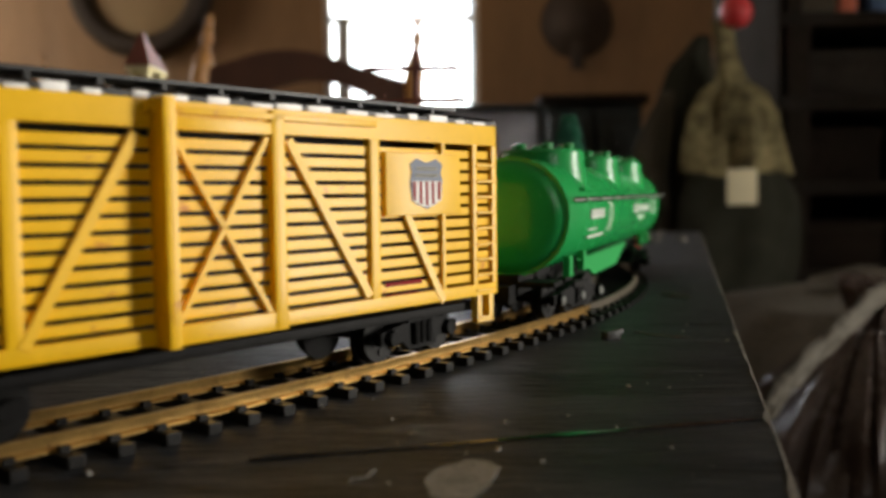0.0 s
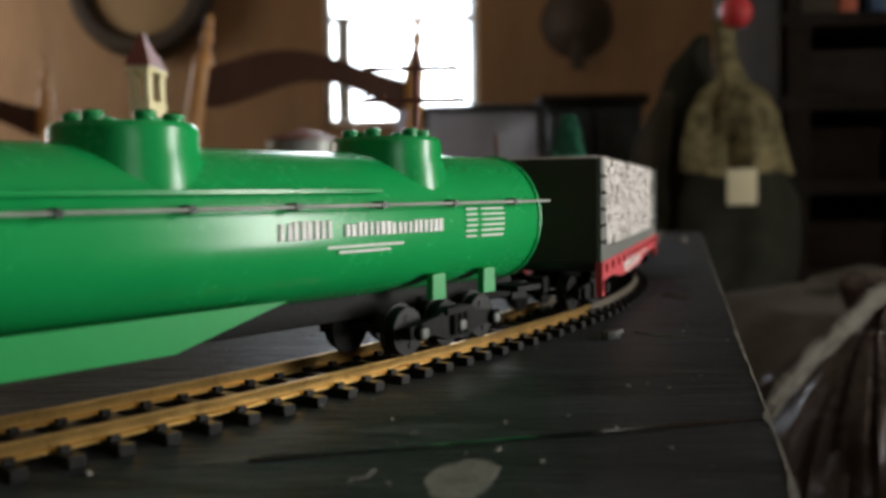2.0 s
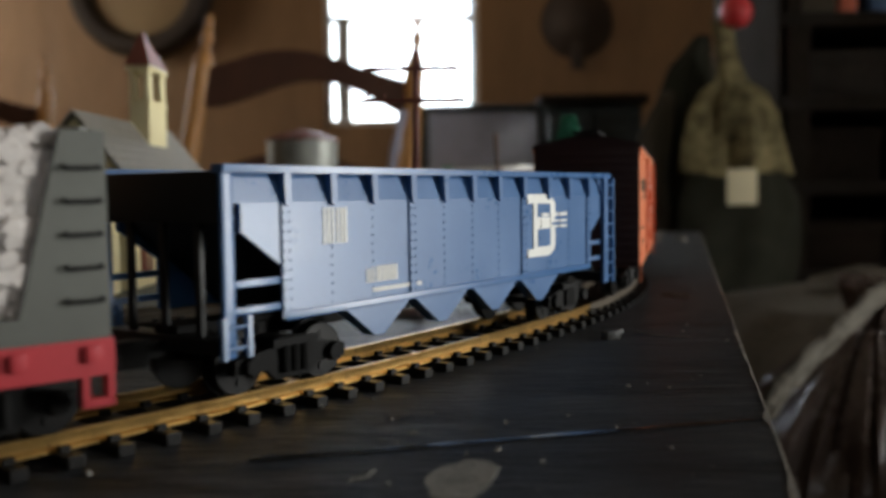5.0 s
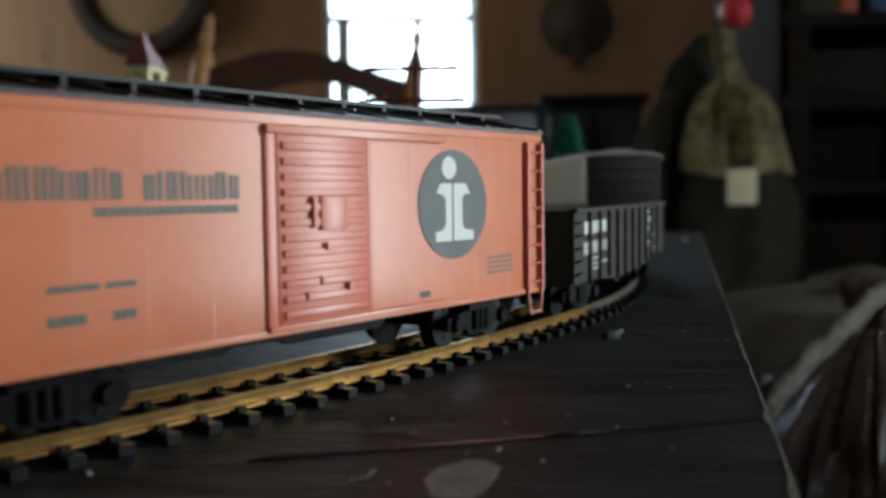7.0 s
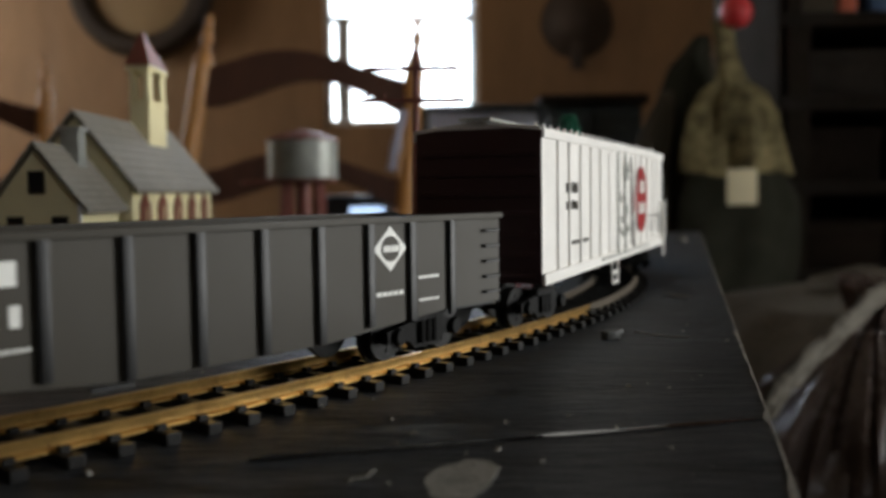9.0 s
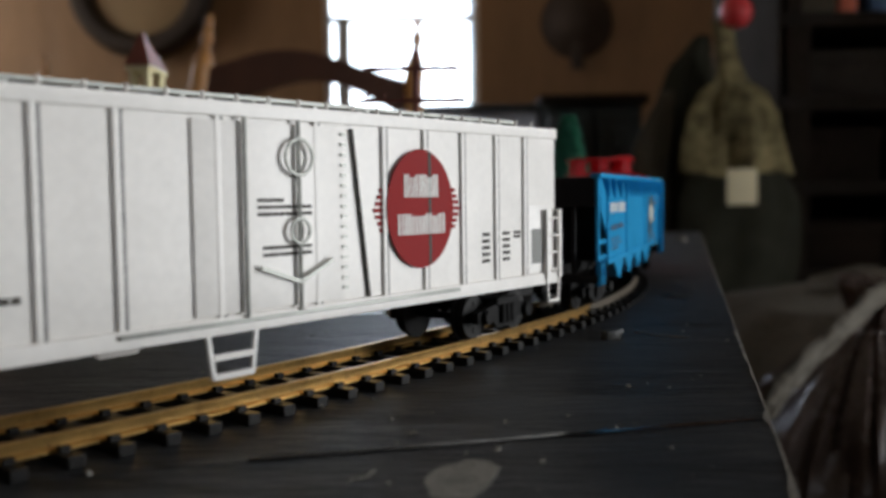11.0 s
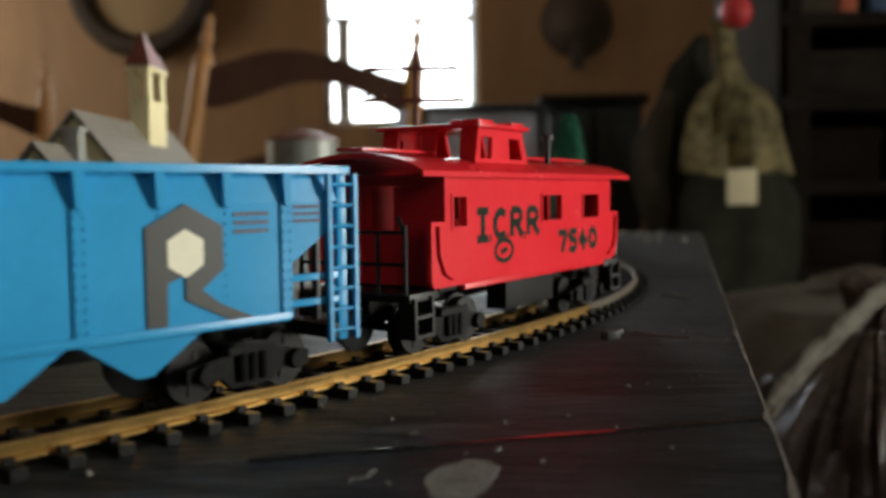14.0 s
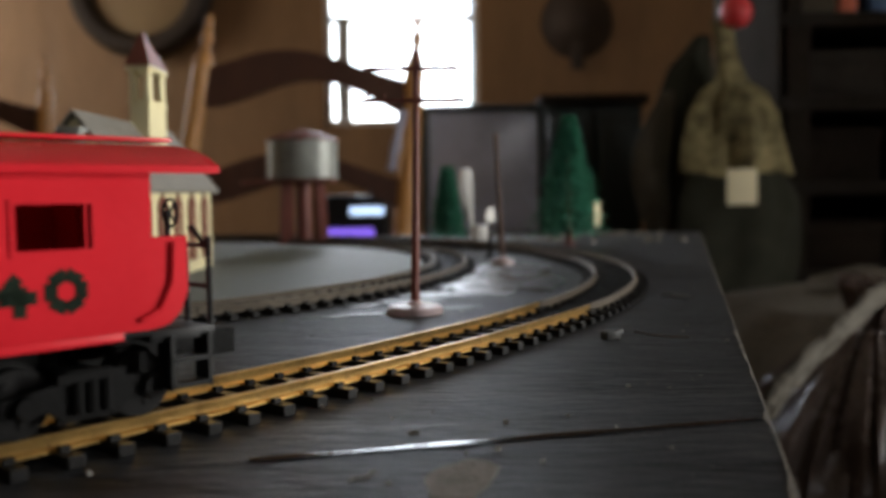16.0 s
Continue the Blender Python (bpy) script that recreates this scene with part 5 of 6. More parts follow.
# arched roof
bm = B()
pts = []
for i in range(13):
    a = -1 + 2 * i / 12
    pts.append((a * 18.6, 38.2 + 4.0 * (1 - a * a) ** 0.8))
pts = pts + [(y, z - 1.1) for y, z in pts[::-1]]
ra = [bm.verts.new((-56.8 * mm, y * mm, z * mm + 0.0007)) for y, z in pts]
rb = [bm.verts.new((56.6 * mm, y * mm, z * mm + 0.0007)) for y, z in pts]
nn = len(pts)
for i in range(nn):
    bm.faces.new((ra[i], rb[i], rb[(i + 1) % nn], ra[(i + 1) % nn]))
for i in range(12):
    bm.faces.new((ra[i], ra[i + 1], ra[nn - 2 - i], ra[nn - 1 - i]))
    bm.faces.new((rb[i + 1], rb[i], rb[nn - 1 - i], rb[nn - 2 - i]))
bmesh.ops.recalc_face_normals(bm, faces=bm.faces[:])
part("roof", bm, M_red, car, "arched red overhanging roof")
for x0, x1 in ((-57, -29), (0, 57)):
    boxpart(car, "roof_walk", x0, x1, -3.6, 3.6, 43.3, 44.0, M_red, 0.2)
c0, c1 = -27.5, -1.5
boxpart(car, "cupola_roof", c0 - 0.2, c1 - 1.2, -15.0, 15.0, 49.2, 50.4, M_red, 0.5)
boxpart(car, "cupola_walk", c0 + 1, c0 + 8, -14.0, -6, 50.4, 51.2, M_red, 0.2)
boxpart(car, "cupola_walk", c1 - 9, c1 - 3, -14.0, -6, 50.4, 51.2, M_red, 0.2)
for x, sl in ((c0, 1.2), (c1, -2.6)):
    bm = B()
    t = 1.0 if x == c0 else -1.0
    for q in ((-12.4, -9.0), (-2.2, 2.2), (9.0, 12.4)):
        a = [bm.verts.new(((x + dx) * mm, y * mm, z * mm)) for dx, y, z in ((0, q[0], 41.2), (0, q[1], 41.2), (sl, q[1], 49.2), (sl, q[0], 49.2))]
        b = [bm.verts.new(((x + t + dx) * mm, y * mm, z * mm)) for dx, y, z in ((0, q[0], 41.2), (0, q[1], 41.2), (sl, q[1], 49.2), (sl, q[0], 49.2))]
        bm.faces.new(a)
        bm.faces.new(b[::-1])
        for i in range(4):
            bm.faces.new((a[i], b[i], b[(i + 1) % 4], a[(i + 1) % 4]))
    bmesh.ops.recalc_face_normals(bm, faces=bm.faces[:])
    part("cupola_end", bm, M_red, car)
bm = B()
cy(bm, (19.5 * mm, -9 * mm, 39 * mm), (19.5 * mm, -9 * mm, 49.2 * mm), 0.8 * mm, None, 12)
cy(bm, (19.5 * mm, -9 * mm, 48.4 * mm), (19.5 * mm, -9 * mm, 49.8 * mm), 1.7 * mm, 1.5 * mm, 12)
part("smoke_jack", bm, M_black, car, "black stove pipe with cap")


def stroke(bm, pts, w, y):
    for a, b in zip(pts, pts[1:]):
        bar(bm, (a[0] * mm, y, a[1] * mm), (b[0] * mm, y, b[1] * mm), w * mm, 0.12 * mm)


def stroke_digits(x, z, w, h, ch):
    F = {"7": [[(0, 1), (1, 1), (0.4, 0)]], "5": [[(0.95, 1), (0.1, 1), (0.1, 0.55), (0.7, 0.6), (0.95, 0.3), (0.6, 0), (0, 0.1)]], "4": [[(0.55, 1), (0, 0.4), (1.05, 0.42)], [(0.6, 0.75), (0.55, -0.1)]], "0": [[(0.5, 1), (0.05, 0.75), (0.05, 0.25), (0.5, 0), (0.95, 0.25), (0.95, 0.75), (0.5, 1)]]}
    return [[(x + a * w, z + b * h) for a, b in st] for st in F[ch]]


for i, ch in enumerate("7540"):
    bm = B()
    for st in stroke_digits(10.2 + i * 6.7, 18.6 + 0.1 * i, 4.8, 5.0, ch):
        stroke(bm, st, 1.8, -0.01685)
    part("painted_digit", bm, M_ink_green, car)
GL = {"I": [[(0, 1), (1, 1)], [(0.5, 1), (0.5, 0)], [(0, 0), (1, 0)]], "C": [[(1, 0.85), (0.6, 1), (0.15, 0.75), (0.1, 0.3), (0.5, 0), (1, 0.15)]], "R": [[(0.1, 0), (0.1, 1), (0.7, 1), (0.95, 0.78), (0.7, 0.52), (0.1, 0.5)], [(0.45, 0.5), (1, 0)]], ".": [[(0.3, 0), (0.6, 0)]]}
for ch, x, w in (("I", -32.5, 5.0), (".", -27.4, 2.0), ("C", -25.0, 5.6), (".", -19.2, 2.0), ("R", -16.6, 6.0), (".", -10.2, 2.0), ("R", -8.0, 6.2)):
    bm = B()
    for st in GL[ch]:
        stroke(bm, [(x + a * w, 24.0 + b * 6.2) for a, b in st], 1.8, -0.01685)
    part("painted_mark", bm, M_ink_green, car)
bm = B()
for k in range(18):
    a0, a1 = 2 * math.pi * k / 18, 2 * math.pi * (k + 1) / 18
    stroke(bm, [(-20 + 4.3 * math.cos(a0), 20.9 + 2.4 * math.sin(a0)), (-20 + 4.3 * math.cos(a1), 20.9 + 2.4 * math.sin(a1))], 1.1, -0.01685)
stroke(bm, [(-21.5, 20.5), (-18.5, 21.2)], 1.2, -0.01685)
stroke(bm, [(-20, 24.6), (-20, 23.4)], 0.9, -0.01685)
part("painted_ring", bm, M_ink_green, car)

# ---- model buildings and line-side things ----
CH = Matrix.Translation((-0.146, 0.368, 0.0016))


def gable_house(parent, x0, x1, y0, y1, eave, ridge, wall, roof, over=0.004):
    """Walls with gables at y0 and y1; ridge along y."""
    xm = (x0 + x1) / 2
    for y, t in ((y0, 0.0015), (y1 - 0.0015, 0.0015)):
        bm = B()
        poly(bm, [(x0, 0.0), (x1, 0.0), (x1, eave), (xm, ridge), (x0, eave)], y, y + t)
        part("gable_wall", bm, wall, parent)
    for x in (x0, x1 - 0.0015):
        bm = B()
        bx(bm, x, x + 0.0015, y0 + 0.0015, y1 - 0.0015, 0.0, eave)
        part("side_wall", bm, wall, parent)
    k = (ridge - eave) / (xm - x0)
    for sgn in (-1, 1):
        bm = B()
        xo = xm + sgn * (xm - x0 + over)
        zo = eave - k * over
        poly(bm, [(xm, ridge + 0.0022), (xo, zo + 0.0022), (xo, zo + 0.0004), (xm, ridge + 0.0004)], y0 - over, y1 + over)
        slope = part("roof_slope", bm, roof, parent)
        n = 9
        for i in range(n):
            f = (i + 0.5) / n
            x = xm + (xo - xm) * f
            z = ridge + (zo - ridge) * f + 0.0023
            bm = B()
            bx(bm, x - 0.0003, x + 0.0003, y0 - over, y1 + over, z - 0.0003, z + 0.0002)
            part("shingle_course", bm, roof, slope)


church = thing("model_church", "cream model church with grey roof and red steeple", "model building", CH)
gable_house(church, -0.0215, 0.0215, 0.003, 0.1295, 0.0432, 0.0705, M_cream, M_shingle, 0.0035)
for y in (0.018, 0.042, 0.066, 0.090, 0.114):
    bm = B()
    poly(bm, [(-0.006, 0.006), (0.006, 0.006), (0.006, 0.034), (0.0, 0.039), (-0.006, 0.034)], -0.0006, 0.0006)
    w = part("arched_window", bm, M_oxide, church, "dark red arched window")
    w.matrix_basis = Matrix.Translation((0.0219, y, 0.0)) @ Matrix.Rotation(math.pi / 2, 4, "Z")
    bm = B()
    bx(bm, -0.0005, 0.0005, -0.0008, 0.0008, 0.008, 0.033)
    part("window_bar", bm, M_cream, w)
bm = B()
bx(bm, -0.0006, 0.0006, 0.004, 0.1285, 0.0002, 0.0022)
o = part("wall_trim", bm, M_cream, church)
o.location = (0.0228, 0, 0.0395)
# steeple on the ridge
TY0, TY1, TW, TX = 0.0700, 0.0970, 0.0045, 0.0040
bm = B()
bx(bm, TX - TW, TX + TW, TY0, TY1, 0.055, 0.0815)
part("steeple_base", bm, M_cream, church)
for sx in (-1, 1):
    for y in (TY0 + 0.0037, TY1 - 0.0037):
        bm = B()
        bx(bm, TX + sx * (TW - 0.0012) - 0.0012, TX + sx * (TW - 0.0012) + 0.0012, y - 0.0035, y + 0.0035, 0.0815, 0.0985)
        part("belfry_post", bm, M_cream, church)
for nm, z0, z1, w in (("belfry_sill", 0.0815, 0.0832, 0.0006), ("belfry_cornice", 0.0972, 0.0992, 0.0010)):
    bm = B()
    bx(bm, TX - TW - w, TX + TW + w, TY0 - w, TY1 + w, z0, z1)
    part(nm, bm, M_cream, church)
bm = B()
ym = (TY0 + TY1) / 2
ring = [bm.verts.new(q) for q in ((TX - TW - 0.0015, TY0 - 0.0015, 0.0992), (TX + TW + 0.0015, TY0 - 0.0015, 0.0992), (TX + TW + 0.0015, TY1 + 0.0015, 0.0992), (TX - TW - 0.0015, TY1 + 0.0015, 0.0992))]
tip = bm.verts.new((TX - 0.002, ym, 0.1180))
bm.faces.new(ring[::-1])
for q in range(4):
    bm.faces.new((ring[q], ring[(q + 1) % 4], tip))
part("spire", bm, M_oxide, church, "dark red pyramid spire")
annex = thing("model_house", "small cream model house with grey roof and chimney", "model building", Matrix.Translation((-0.1422, 0.323, 0.0016)))
gable_house(annex, -0.0155, 0.0155, 0.002, 0.0385, 0.0352, 0.0552, M_cream, M_shingle, 0.0030)
bm = B()
bx(bm, -0.0005, 0.0065, 0.024, 0.0315, 0.045, 0.0635, 0.0004)
bx(bm, -0.0012, 0.0072, 0.0233, 0.0322, 0.0620, 0.0642, 0.0004)
part("chimney", bm, M_tin, annex)
for x, z0, z1 in ((-0.0078, 0.021, 0.031), (0.0078, 0.021, 0.031), (0.0, 0.039, 0.047)):
    bm = B()
    bx(bm, x - 0.0028, x + 0.0028, 0.0012, 0.0021, z0, z1)
    part("window", bm, M_black, annex)
bm = B()
cy(bm, (0.0152, 0.0008, 0), (0.0152, 0.0008, 0.036), 0.0007, None, 8)
part("downpipe", bm, M_white, annex)

wt = thing("water_tower", "tin water tank on red-brown trestle legs", "model building", Matrix.Translation(at(-0.1500, -0.0508, .73).to_3d() * 1.0))
wt.location.z = 0.0
bm = B()
lathe(bm, [(0.0275, 0.052), (0.0275, 0.081), (0.027, 0.0815)], (0, 0, 0), 28)
for z in (0.056, 0.066, 0.076):
    cy(bm, (0, 0, z), (0, 0, z + 0.0008), 0.0280, None, 28)
part("tank", bm, M_tin, wt)
bm = B()
lathe(bm, [(0.029, 0.0815), (0.029, 0.0825), (0.012, 0.0885), (0.001, 0.091)], (0, 0, 0), 28)
part("tank_roof", bm, M_oxide, wt)
for i in range(4):
    a = math.pi / 4 + i * math.pi / 2
    bm = B()
    cy(bm, (0.020 * math.cos(a), 0.020 * math.sin(a), 0), (0.018 * math.cos(a), 0.018 * math.sin(a), 0.052), 0.0032, 0.0028, 8)
    part("leg", bm, M_oxide, wt)
bm = B()
cy(bm, (0, 0, 0), (0, 0, 0.052), 0.006, None, 12)
part("riser_pipe", bm, M_oxide, wt)
bm = B()
bx(bm, -0.024, 0.024, -0.024, 0.024, 0.049, 0.052, 0.0004)
part("deck", bm, M_oxide, wt)
bm = B()
cy(bm, (-0.025, -0.01, 0.05), (-0.045, -0.02, 0.049), 0.0016, None, 8)
part("spout", bm, M_oxide, wt)


def telegraph(x, y, h, arms, label, lean=0.0, disc=0.009, wood=None):
    p = thing("telegraph_pole", label, "telegraph pole", Matrix.Translation((x, y, 0)), group="telegraph poles")
    bm = B()
    cy(bm, (0, 0, 0.001), (lean, 0, h), 0.00135, 0.0010, 12)
    part("pole", bm, wood or M_oxide, p)
    bm = B()
    lathe(bm, [(disc, 0.0), (disc, 0.0018), (disc * 0.93, 0.0026), (0.0028, 0.0030), (0.0018, 0.0042)], (0, 0, 0), 32)
    part("base_disc", bm, M_pinkwhite, p, "pale pinkish round base")
    for z, w in arms:
        bm = B()
        bx(bm, -w, w, -0.0016, -0.0004, z - 0.0006, z + 0.0006)
        a = part("crossarm", bm, M_oxide, p)
        for i in range(6):
            xx = -w + 2 * w * (i + 0.5) / 6
            if abs(xx) < 0.002:
                continue
            bm = B()
            cy(bm, (xx, -0.001, z + 0.0006), (xx, -0.001, z + 0.0022), 0.0004, 0.0003, 6)
            part("insulator", bm, M_oxide, a)
    return p


telegraph(-0.0093, 0.299, 0.0845, ((0.0787, 0.0150), (0.0686, 0.0172)), "red-brown telegraph pole with two crossarms on disc base", 0.0015)
telegraph(0.0325, 0.502, 0.0715, (), "thin brown pole without crossarms on the board", -0.0035, 0.006, M_wood)


def pine(x, y, h, r, seed, label):
    t = thing("model_pine_tree", label, "model tree", Matrix.Translation((x, y, 0)), group="model trees")
    rg = random.Random(seed)
    bm = B()
    cy(bm, (0, 0, 0), (0, 0, h * 0.95), 0.0022, 0.0004, 8)
    lathe(bm, [(0.006, 0), (0.006, 0.001), (0.0025, 0.002)], (0, 0, 0), 12)
    part("trunk", bm, M_oxide, t)
    verts, faces = [], []
    for k in range(5200):
        f = rg.random() ** 0.8
        z = h * (0.12 + 0.88 * f)
        rad = r * (1 - f) ** 0.9 * (0.75 + 0.3 * math.sin(k * 0.7 + f * 60)) + 0.001
        a = rg.uniform(0, 2 * math.pi)
        rr = rad * rg.uniform(0.45, 1.05)
        c = Vector((rr * math.cos(a), rr * math.sin(a), z - rr * 0.25))
        d = Vector((math.cos(a), math.sin(a), rg.uniform(-0.5, 0.4))).normalized() * rg.uniform(0.003, 0.006)
        w = Vector((-math.sin(a), math.cos(a), rg.uniform(-0.5, 0.5))) * 0.0014
        n0 = len(verts)
        verts += [c - w, c + w, c + d]
        faces.append((n0, n0 + 1, n0 + 2))
    me = bpy.data.meshes.new("needles")
    me.from_pydata([tuple(v) for v in verts], [], faces)
    me.materials.append(M_pine)
    o = new("needles", me)
    o.parent = t
    return t


pine(0.0915, 0.67, 0.0935, 0.0285, 1, "dark green bristly model pine tree")
pine(0.004, 0.735, 0.060, 0.013, 2, "small dark green model pine tree")

gate = thing("crossing_gate", "white raised model crossing gate on white base", "crossing gate", pose(0.0285, 0.70, 0, 0, 0, 37))
bm = B()
bx(bm, -0.0065, 0.0065, -0.004, 0.004, 0.0, 0.0145, 0.0008)
part("gate_base", bm, M_white, gate)
bm = B()
poly(bm, [(-0.0128, 0.0274), (-0.0171, 0.0317), (-0.0203, 0.0411), (-0.0198, 0.0565), (-0.0118, 0.0574), (-0.0080, 0.0557), (-0.0070, 0.0368), (-0.0064, 0.0146), (-0.0096, 0.0146)], -0.0006, 0.0006)
part("gate_arm", bm, M_white, gate)
sg = thing("crossing_signal", "small white disc signal on dark post", "signal", pose(0.0285, 0.56, 0, 0, 0, 30))
bm = B()
cy(bm, (0, 0, 0), (0, 0, 0.028), 0.0009, None, 8)
lathe(bm, [(0.004, 0), (0.004, 0.001), (0.001, 0.0015)], (0, 0, 0), 16)
part("post", bm, M_truck, sg)
bm = B()
poly(bm, [(-0.003, 0.021), (0.003, 0.021), (0.0034, 0.026), (0.002, 0.030), (-0.002, 0.030), (-0.0034, 0.026)], -0.0014, -0.0004)
part("signal_disc", bm, M_white, sg)

# pale upright added for the light strip on the pine's right side
mp = thing("pale_upright", "pale upright added for a light strip by the pine", "marker post", pose(0.1165, 0.70, 0, 0, 0, 35))
bm = B()
bx(bm, -0.0032, 0.0032, -0.0012, 0.0012, 0.012, 0.032, 0.0008)
part("marker_board", bm, M_cream, mp)
bm = B()
cy(bm, (0, 0.0018, 0), (0, 0.0018, 0.028), 0.0008, None, 8)
part("post", bm, M_truck, mp)

# ---- marks and litter on the board ----


def flat_patch(name, pts, z, material, label, category):
    bm = B()
    c = Vector((sum(p[0] for p in pts) / len(pts), sum(p[1] for p in pts) / len(pts), 0))
    top = [bm.verts.new((x - c.x, y - c.y, 0.00022)) for x, y in pts]
    bot = [bm.verts.new((x - c.x, y - c.y, 0.0)) for x, y in pts]
    fs = [bm.faces.new(top)]
    for i in range(len(pts)):
        fs.append(bm.faces.new((top[i], bot[i], bot[(i + 1) % len(pts)], top[(i + 1) % len(pts)])))
    bmesh.ops.recalc_face_normals(bm, faces=fs)
    o = part(name, bm, material)
    o.location = (c.x, c.y, z)
    return tagged(o, label, category)


rg = random.Random(21)


def blob(cx, cy_, rx, ry, n=22, rough=0.25, turn=0.0):
    out = []
    ph = [rg.uniform(0, 6.28) for _ in range(4)]
    for i in range(n):
        a = 2 * math.pi * i / n
        f = 1 + rough * (0.5 * math.sin(2 * a + ph[0]) + 0.3 * math.sin(3 * a + ph[1]) + 0.3 * math.sin(5 * a + ph[2]) + 0.25 * math.sin(9 * a + ph[3]))
        x, y = rx * f * math.cos(a), ry * f * math.sin(a)
        out.append((cx + x * math.cos(turn) - y * math.sin(turn), cy_ + x * math.sin(turn) + y * math.cos(turn)))
    return out


# glossy patch added where the board shows the window's sheen
flat_patch("varnish_patch", blob(0.026, 0.425, 0.026, 0.085, 40, 0.3, -0.05), -0.0001, M_sheenboard, "glossy black patch added for board sheen between tracks", "varnish")
flat_patch("plaster_smear", blob(0.0022, 0.1235, 0.0042, 0.0100, rough=0.18, turn=-0.25), -0.0001, M_dirt, "pale dried plaster smear on black board", "smear")
for cx, cyy, rx, ry, tn in ((0.0, 0.352, 0.017, 0.005, 0.15), (-0.012, 0.333, 0.012, 0.003, 0.3), (0.018, 0.385, 0.008, 0.010, 0.5), (0.022, 0.43, 0.005, 0.022, 0.1), (-0.028, 0.318, 0.007, 0.0022, 0.35), (0.005, 0.311, 0.006, 0.0016, 0.2), (0.020, 0.362, 0.006, 0.0018, 0.1), (-0.03, 0.295, 0.012, 0.0016, 0.45)):
    flat_patch("glue_smear", blob(cx, cyy, rx, ry, 30, 0.5, tn), 0.0001, M_glue, "shiny dried glue smear, window glint whitened in", "smear")
strip = [(-0.042 + 0.084 * i / 30, 0.0007 + 0.0004 * math.sin(i * 0.8)) for i in range(31)]
strip += [(x, -y + 0.0002 * math.sin(x * 300)) for x, y in strip[::-1]]
ca, sa = math.cos(radians(14)), math.sin(radians(14))
flat_patch("varnish_strip", [(0.012 + x * ca - y * sa, 0.1432 + x * sa + y * ca) for x, y in strip], 0.0001, M_ridge, "glossy black varnish strip along board seam", "strip")
flat_patch("knot_mark", blob(0.0862, 0.339, 0.0045, 0.009, 18, 0.25, 0.2), 0.0001, M_black, "black oval knot mark on board", "mark")
bm = B()
bx(bm, -0.0022, 0.0022, -0.0016, 0.0016, 0.0, 0.0024, 0.0005)
bx(bm, 0.0012, 0.0036, -0.0007, 0.0007, 0.0012, 0.0026, 0.0003)
o = tagged(part("metal_scrap", bm, M_wheelclean), "small grey metal scrap lying on board", "scrap")
o.matrix_world = pose(0.0437, 0.2405, 0.0, 0, 0, 25)
for x, y, a, l in ((0.056, 0.247, -50, 0.012), (-0.0113, 0.1245, 55, 0.006), (-0.005, 0.1475, 70, 0.0022), (0.0605, 0.243, -35, 0.009)):
    bm = B()
    pts = [Vector((l * (i / 8 - 0.5), 0.0006 * math.sin(i * 1.1), 0)) for i in range(9)]
    for p, q in zip(pts, pts[1:]):
        cy(bm, p, q, 0.00022, 0.00018, 6)
    o = tagged(part("wood_splinter", bm, M_dirt), "thin pale wood splinter on the board", "splinter")
    o.matrix_world = pose(x, y, 0.0002, 0, 0, a)
bm = B()
for k in range(420):
    y = rg.uniform(0.1, 0.75)
    x = rg.uniform(max(-0.25, -0.1 - y * 0.3), edge_x(y) - 0.003)
    s = rg.choice((0.0001, 0.00014, 0.0002, 0.0003, 0.00045))
    m = Matrix.Translation((x, y, s * 0.4)) @ Euler((rg.uniform(0, 3), rg.uniform(0, 3), rg.uniform(0, 3))).to_matrix().to_4x4()
    bx(bm, -s, s, -s * 0.7, s * 0.7, -s * 0.5, s * 0.5, rot=m)
tagged(part("crumb_scatter", bm, M_crumb), "scattered pale crumbs and dust on board", "debris", kind="stuff")
bm = B()
for k in range(80):
    x, y = rg.uniform(0.03, 0.2), rg.uniform(0.70, 0.86)
    s = rg.uniform(0.0008, 0.0026)
    m = Matrix.Translation((x, y, s * 0.3)) @ Euler((rg.uniform(0, 3), rg.uniform(0, 3), rg.uniform(0, 3))).to_matrix().to_4x4()
    bx(bm, -s, s, -s * 0.8, s * 0.8, -s * 0.5, s * 0.5, 0, rot=m)
tagged(part("rubble", bm, M_shingle), "grey model rubble near far board edge", "debris", kind="stuff")

# ---- the room's furniture beyond the board ----


def turned_post(bm, a, b, r):
    """A turned chair post with a finial from a (floor) to b (top)."""
    d = b - a
    L = d.length
    tilt = d.to_track_quat("Z", "Y").to_matrix()
    prof = [(r * 0.8, 0), (r, 0.05), (r, L * 0.45), (r * 1.1, L * 0.47), (r * 0.85, L * 0.5), (r, L * 0.55), (r, L - 0.10), (r * 0.95, L - 0.08), (r * 0.62, L - 0.065), (r * 0.38, L - 0.055), (r * 0.62, L - 0.042), (r * 0.52, L - 0.03), (r * 0.28, L - 0.024), (r * 0.42, L - 0.013), (r * 0.36, L - 0.005), (r * 0.1, L)]
    lathe(bm, prof, a, 16, tilt)


def foot(p, q):
    """Carry the line from q through p down to the floor."""
    k = (ZF - p.z) / (p.z - q.z)
    return p + (p - q) * k


